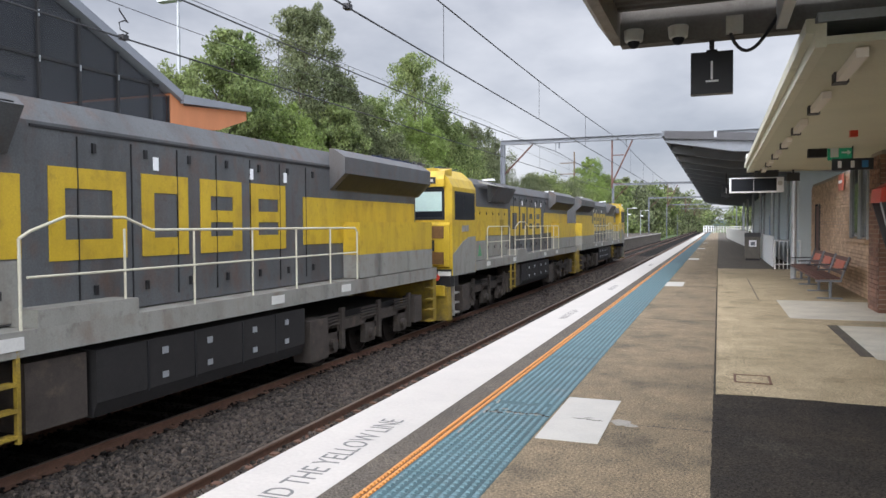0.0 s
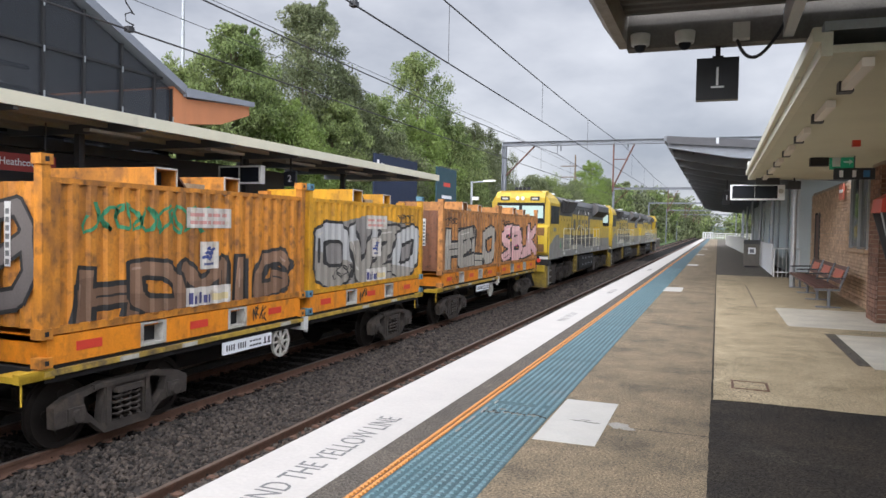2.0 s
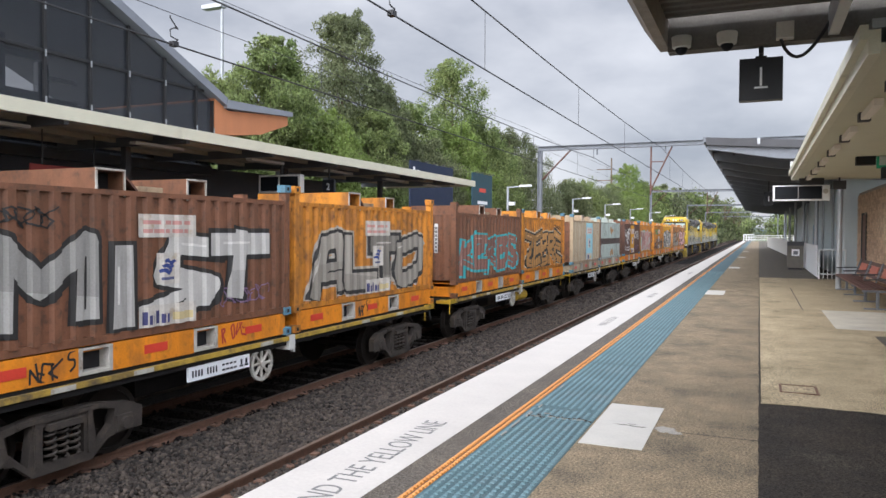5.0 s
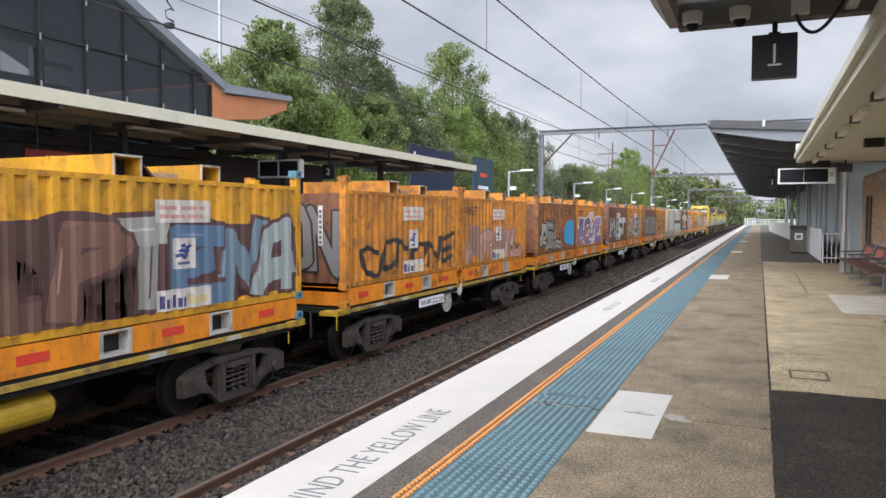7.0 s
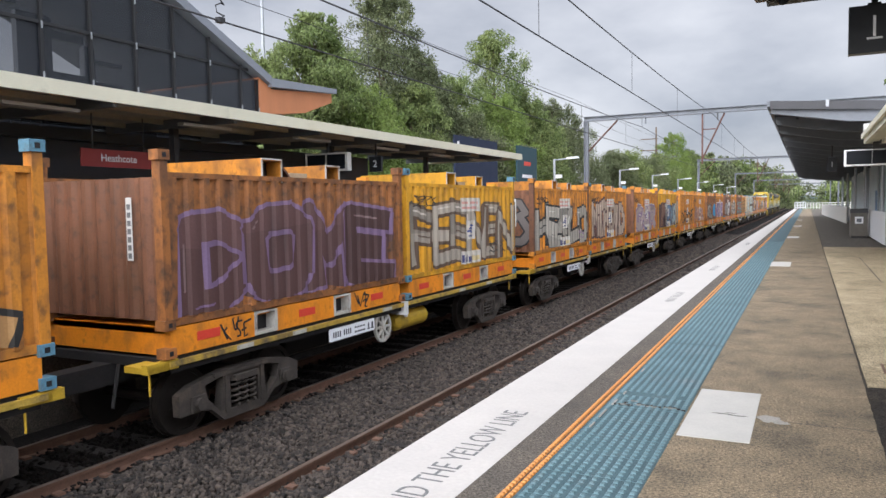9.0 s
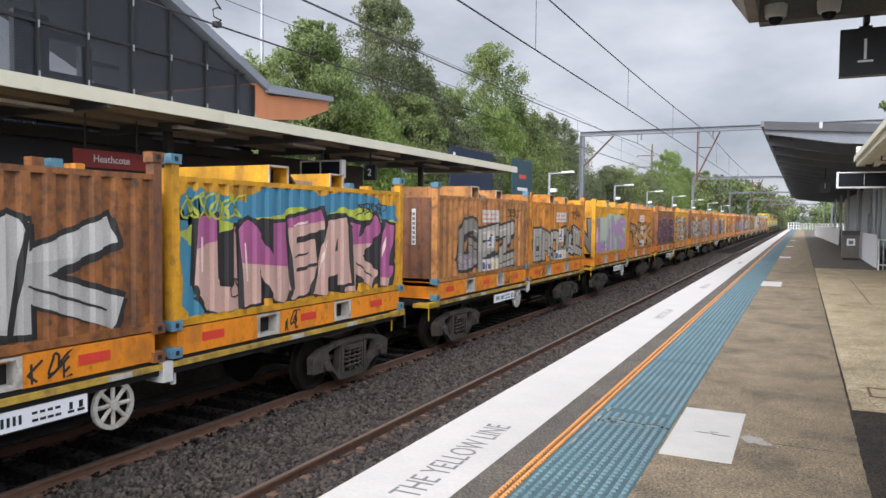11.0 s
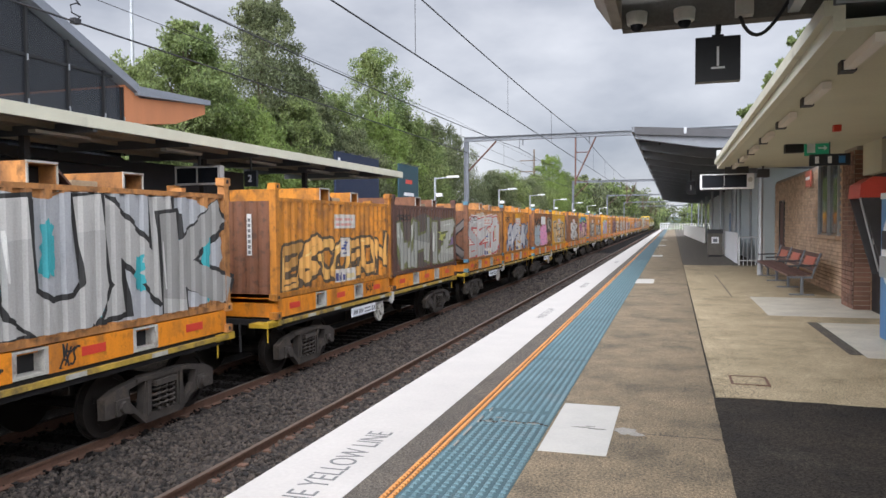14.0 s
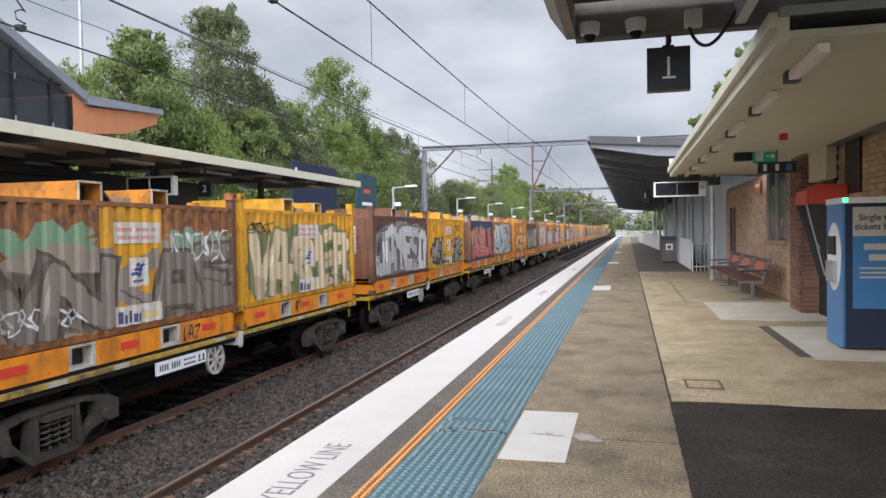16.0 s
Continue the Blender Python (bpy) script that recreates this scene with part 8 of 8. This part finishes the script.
    # bogies
    for yc in (4.2, 16.9):
        bg = part("bogie", one_box(-0.9, 0.9, yc - 2.3, yc + 2.3, 0.62, 1.1), M["under"], lo)
        for s in (1, -1):
            bm = bmesh.new()
            x0, x1 = sorted((s * 1.0, s * 1.14))
            prism(bm, [(yc - 2.6, 0.75), (yc + 2.6, 0.75), (yc + 2.6, 0.98), (yc - 2.6, 0.98)], "x", x0, x1)
            for d in (-1.85, 0, 1.85):
                box(bm, x0, x1 if s > 0 else x1, yc + d - 0.24, yc + d + 0.24, 0.30, 0.85)
                beam(bm, (s * 1.1, yc + d, 0.5), (s * 1.24, yc + d, 0.5), 0.12, 12)
                box(bm, min(s * 1.12, s * 1.2), max(s * 1.12, s * 1.2), yc + d + 0.35, yc + d + 0.5, 0.35, 1.25)
                for k in range(4):
                    beam(bm, (s * 1.17, yc + d - 0.55, 0.92 + 0.07 * k), (s * 1.17, yc + d + 0.3, 0.92 + 0.07 * k), 0.02, 5)
            part("bogie_frame", bm, M["bogie"], bg)
            part("sand_box", one_box(min(s * 0.95, s * 1.34), max(s * 0.95, s * 1.34), yc - 3.05, yc - 2.35, 0.32, 1.15), M["bogie"], bg, bevel=0.06)
            part("sand_box", one_box(min(s * 0.95, s * 1.3), max(s * 0.95, s * 1.3), yc + 2.35, yc + 2.85, 0.45, 1.15), M["bogie"], bg, bevel=0.06)
        for d in (-1.85, 0, 1.85):
            SPINNERS.append((child("wheelset", MESH["wheelset"], bg, None, (0, yc + d, 0.46)), WR, (0, yc + d, 0.46)))
    return lo


engine = loco()
LOCO0 = 13.85
for ob in engine.children:
    if not ob.name.startswith("bogie"):
        for v in ob.data.vertices:
            if v.co.z > 1.2:
                v.co.z = 1.2 + (v.co.z - 1.2) * 1.085
        for q in ob.children:
            for v in q.data.vertices:
                if v.co.z > 1.2:
                    v.co.z = 1.2 + (v.co.z - 1.2) * 1.085
MOVERS.append((engine, LOCO0, RAIL, 0.0))
for off, turn in ((LOCO0 + 21.9, 0.0), (LOCO0 + 2 * 21.9 + 20.9, 180.0)):
    n0 = len(SPINNERS)
    cop = copy_thing(engine, pose(0, 0, 0))
    MOVERS.append((cop, off, RAIL, turn))
    for ob in cop.children_recursive:
        if ob.name.startswith("wheelset"):
            SPINNERS.append((ob, WR * (-1 if turn else 1), tuple(ob.location)))

# ---- small stones and sleepers ----
SL = to_mesh("sleeper", one_box(-1.25, 1.25, -0.115, 0.115, -0.36, -0.128), M["sleeper"], 0.015)
CLIP = to_mesh("rail_clip", one_box(-0.06, 0.06, -0.05, 0.05, -0.15, -0.10), M["rail_side"], 0.01)
for tk in TRACKS:
    for i in range(72):
        y = 1.0 + i * 0.62
        sl = child("sleeper", SL, tk, None, (0, y, 0))
        for x in (-0.87, -0.64, 0.64, 0.87):
            child("rail_clip", CLIP, sl, None, (x, 0, 0)) if i < 34 else None
    far = bmesh.new()
    for i in range(72, 300):
        y = 1.0 + i * 0.62
        box(far, -1.25, 1.25, y - 0.115, y + 0.115, -0.36, -0.15)
    part("sleepers", far, M["sleeper"], tk)
    tk.children[-1]["kind"] = "stuff"

rng = np.random.default_rng(5)
def stones(n, x0, x1, y0, y1, size, kind="stone"):
    """Angular ballast stones scattered on the bed."""
    cube = np.array([(-1, -1, -1), (1, -1, -1), (1, 1, -1), (-1, 1, -1), (-1, -1, 1), (1, -1, 1), (1, 1, 1), (-1, 1, 1)], float)
    quad = np.array([(3, 2, 1, 0), (4, 5, 6, 7), (0, 1, 5, 4), (1, 2, 6, 5), (2, 3, 7, 6), (3, 0, 4, 7)])
    v = cube[None] * (1 + rng.uniform(-0.45, 0.25, (n, 8, 3)))
    v *= rng.uniform(0.55, 1.0, (n, 1, 3))
    a = rng.normal(size=(n, 4))
    a /= np.linalg.norm(a, axis=1)[:, None]
    w0, x_, y_, z_ = a.T
    R = np.stack([1 - 2 * (y_ * y_ + z_ * z_), 2 * (x_ * y_ - z_ * w0), 2 * (x_ * z_ + y_ * w0), 2 * (x_ * y_ + z_ * w0), 1 - 2 * (x_ * x_ + z_ * z_), 2 * (y_ * z_ - x_ * w0), 2 * (x_ * z_ - y_ * w0), 2 * (y_ * z_ + x_ * w0), 1 - 2 * (x_ * x_ + y_ * y_)], 1).reshape(n, 3, 3)
    v = np.einsum("nij,nkj->nki", R, v) * (size * rng.uniform(0.6, 1.25, (n, 1, 1)))
    p = np.stack([rng.uniform(x0, x1, n), rng.uniform(y0, y1, n), RAIL - 0.165 + rng.uniform(-0.02, 0.035, n)], 1)
    v += p[:, None]
    f = (quad[None] + 8 * np.arange(n)[:, None, None]).reshape(-1)
    me = bpy.data.meshes.new("ballast_stones")
    me.vertices.add(8 * n)
    me.vertices.foreach_set("co", v.astype(np.float32).ravel())
    me.loops.add(24 * n)
    me.loops.foreach_set("vertex_index", f.astype(np.int32))
    me.polygons.add(6 * n)
    me.polygons.foreach_set("loop_start", np.arange(0, 24 * n, 4, dtype=np.int32))
    me.update()
    me.materials.append(M[kind])
    tagged(new("ballast_stones", me), "grey-brown angular ballast stones between the rails", "ballast", kind="stuff")


stones(30000, -7.75, -4.9, 3.5, 16, 0.031)
stones(22000, -7.75, -4.9, 16, 32, 0.034)
# darker stones beneath the train stand in for its shade
stones(12000, -9.9, -7.75, 3.5, 26, 0.03, "stone_shaded")
stones(9000, -7.75, -4.9, 32, 75, 0.055)

# tactile tiles with raised studs
TILE = to_mesh("tile", one_box(-0.32, 0.32, -0.1975, 0.1975, -0.02, 0.001), M["tactile"], 0.003)
tb = tagged(new("tactile_paving"), "worn blue tactile tiles along the platform edge", "tactile paving", kind="structure")
tb.location = (-1.4425, 0, 0)
for i in range(250):
    ob = new("tile", TILE)
    ob.parent, ob.location = tb, (0, 1.0 + i * 0.4, 0)
slab("tactile_far", "blue tactile strip running into the distance", -1.76, -1.125, 101, FAR, -0.02, 0.001, M["tactile"])
sv, sf = [], []
vs, fs = sv, sf
for i in range(1, 460):
    y = 2.0 + i * 0.0666
    if rng.random() < 0.01:
        continue
    for j in range(10):
        x = -1.742 + j * 0.0635
        if 6.35 < y < 6.5 and rng.random() < 0.6:
            continue
        add_cube(x, x + 0.036, y, y + 0.05, 0.001, 0.008, 0.008)
me = bpy.data.meshes.new("studs")
me.from_pydata(sv, [], sf)
me.materials.append(M["stud"])
tagged(new("studs", me), "raised studs of the blue tactile tiles", kind="stuff").parent = tb
me.transform(Matrix.Translation((1.4425, 0, 0)))


# ---- movement ----
def motions():
    for ob, y0, z, turn in MOVERS:
        walk(ob, [(t, pose(T2, Y1 + y0 + V * t, z, 0, 0, turn)) for t in (0.0, 4.0, 8.0, 12.0, 16.0)])
    for ob, r, (x, y, z) in SPINNERS:
        rows = [(i / 30, pose(x, y, z, -math.degrees(V * i / 30 / r), 0, 0)) for i in range(481)]
        walk(ob, rows)


motions()
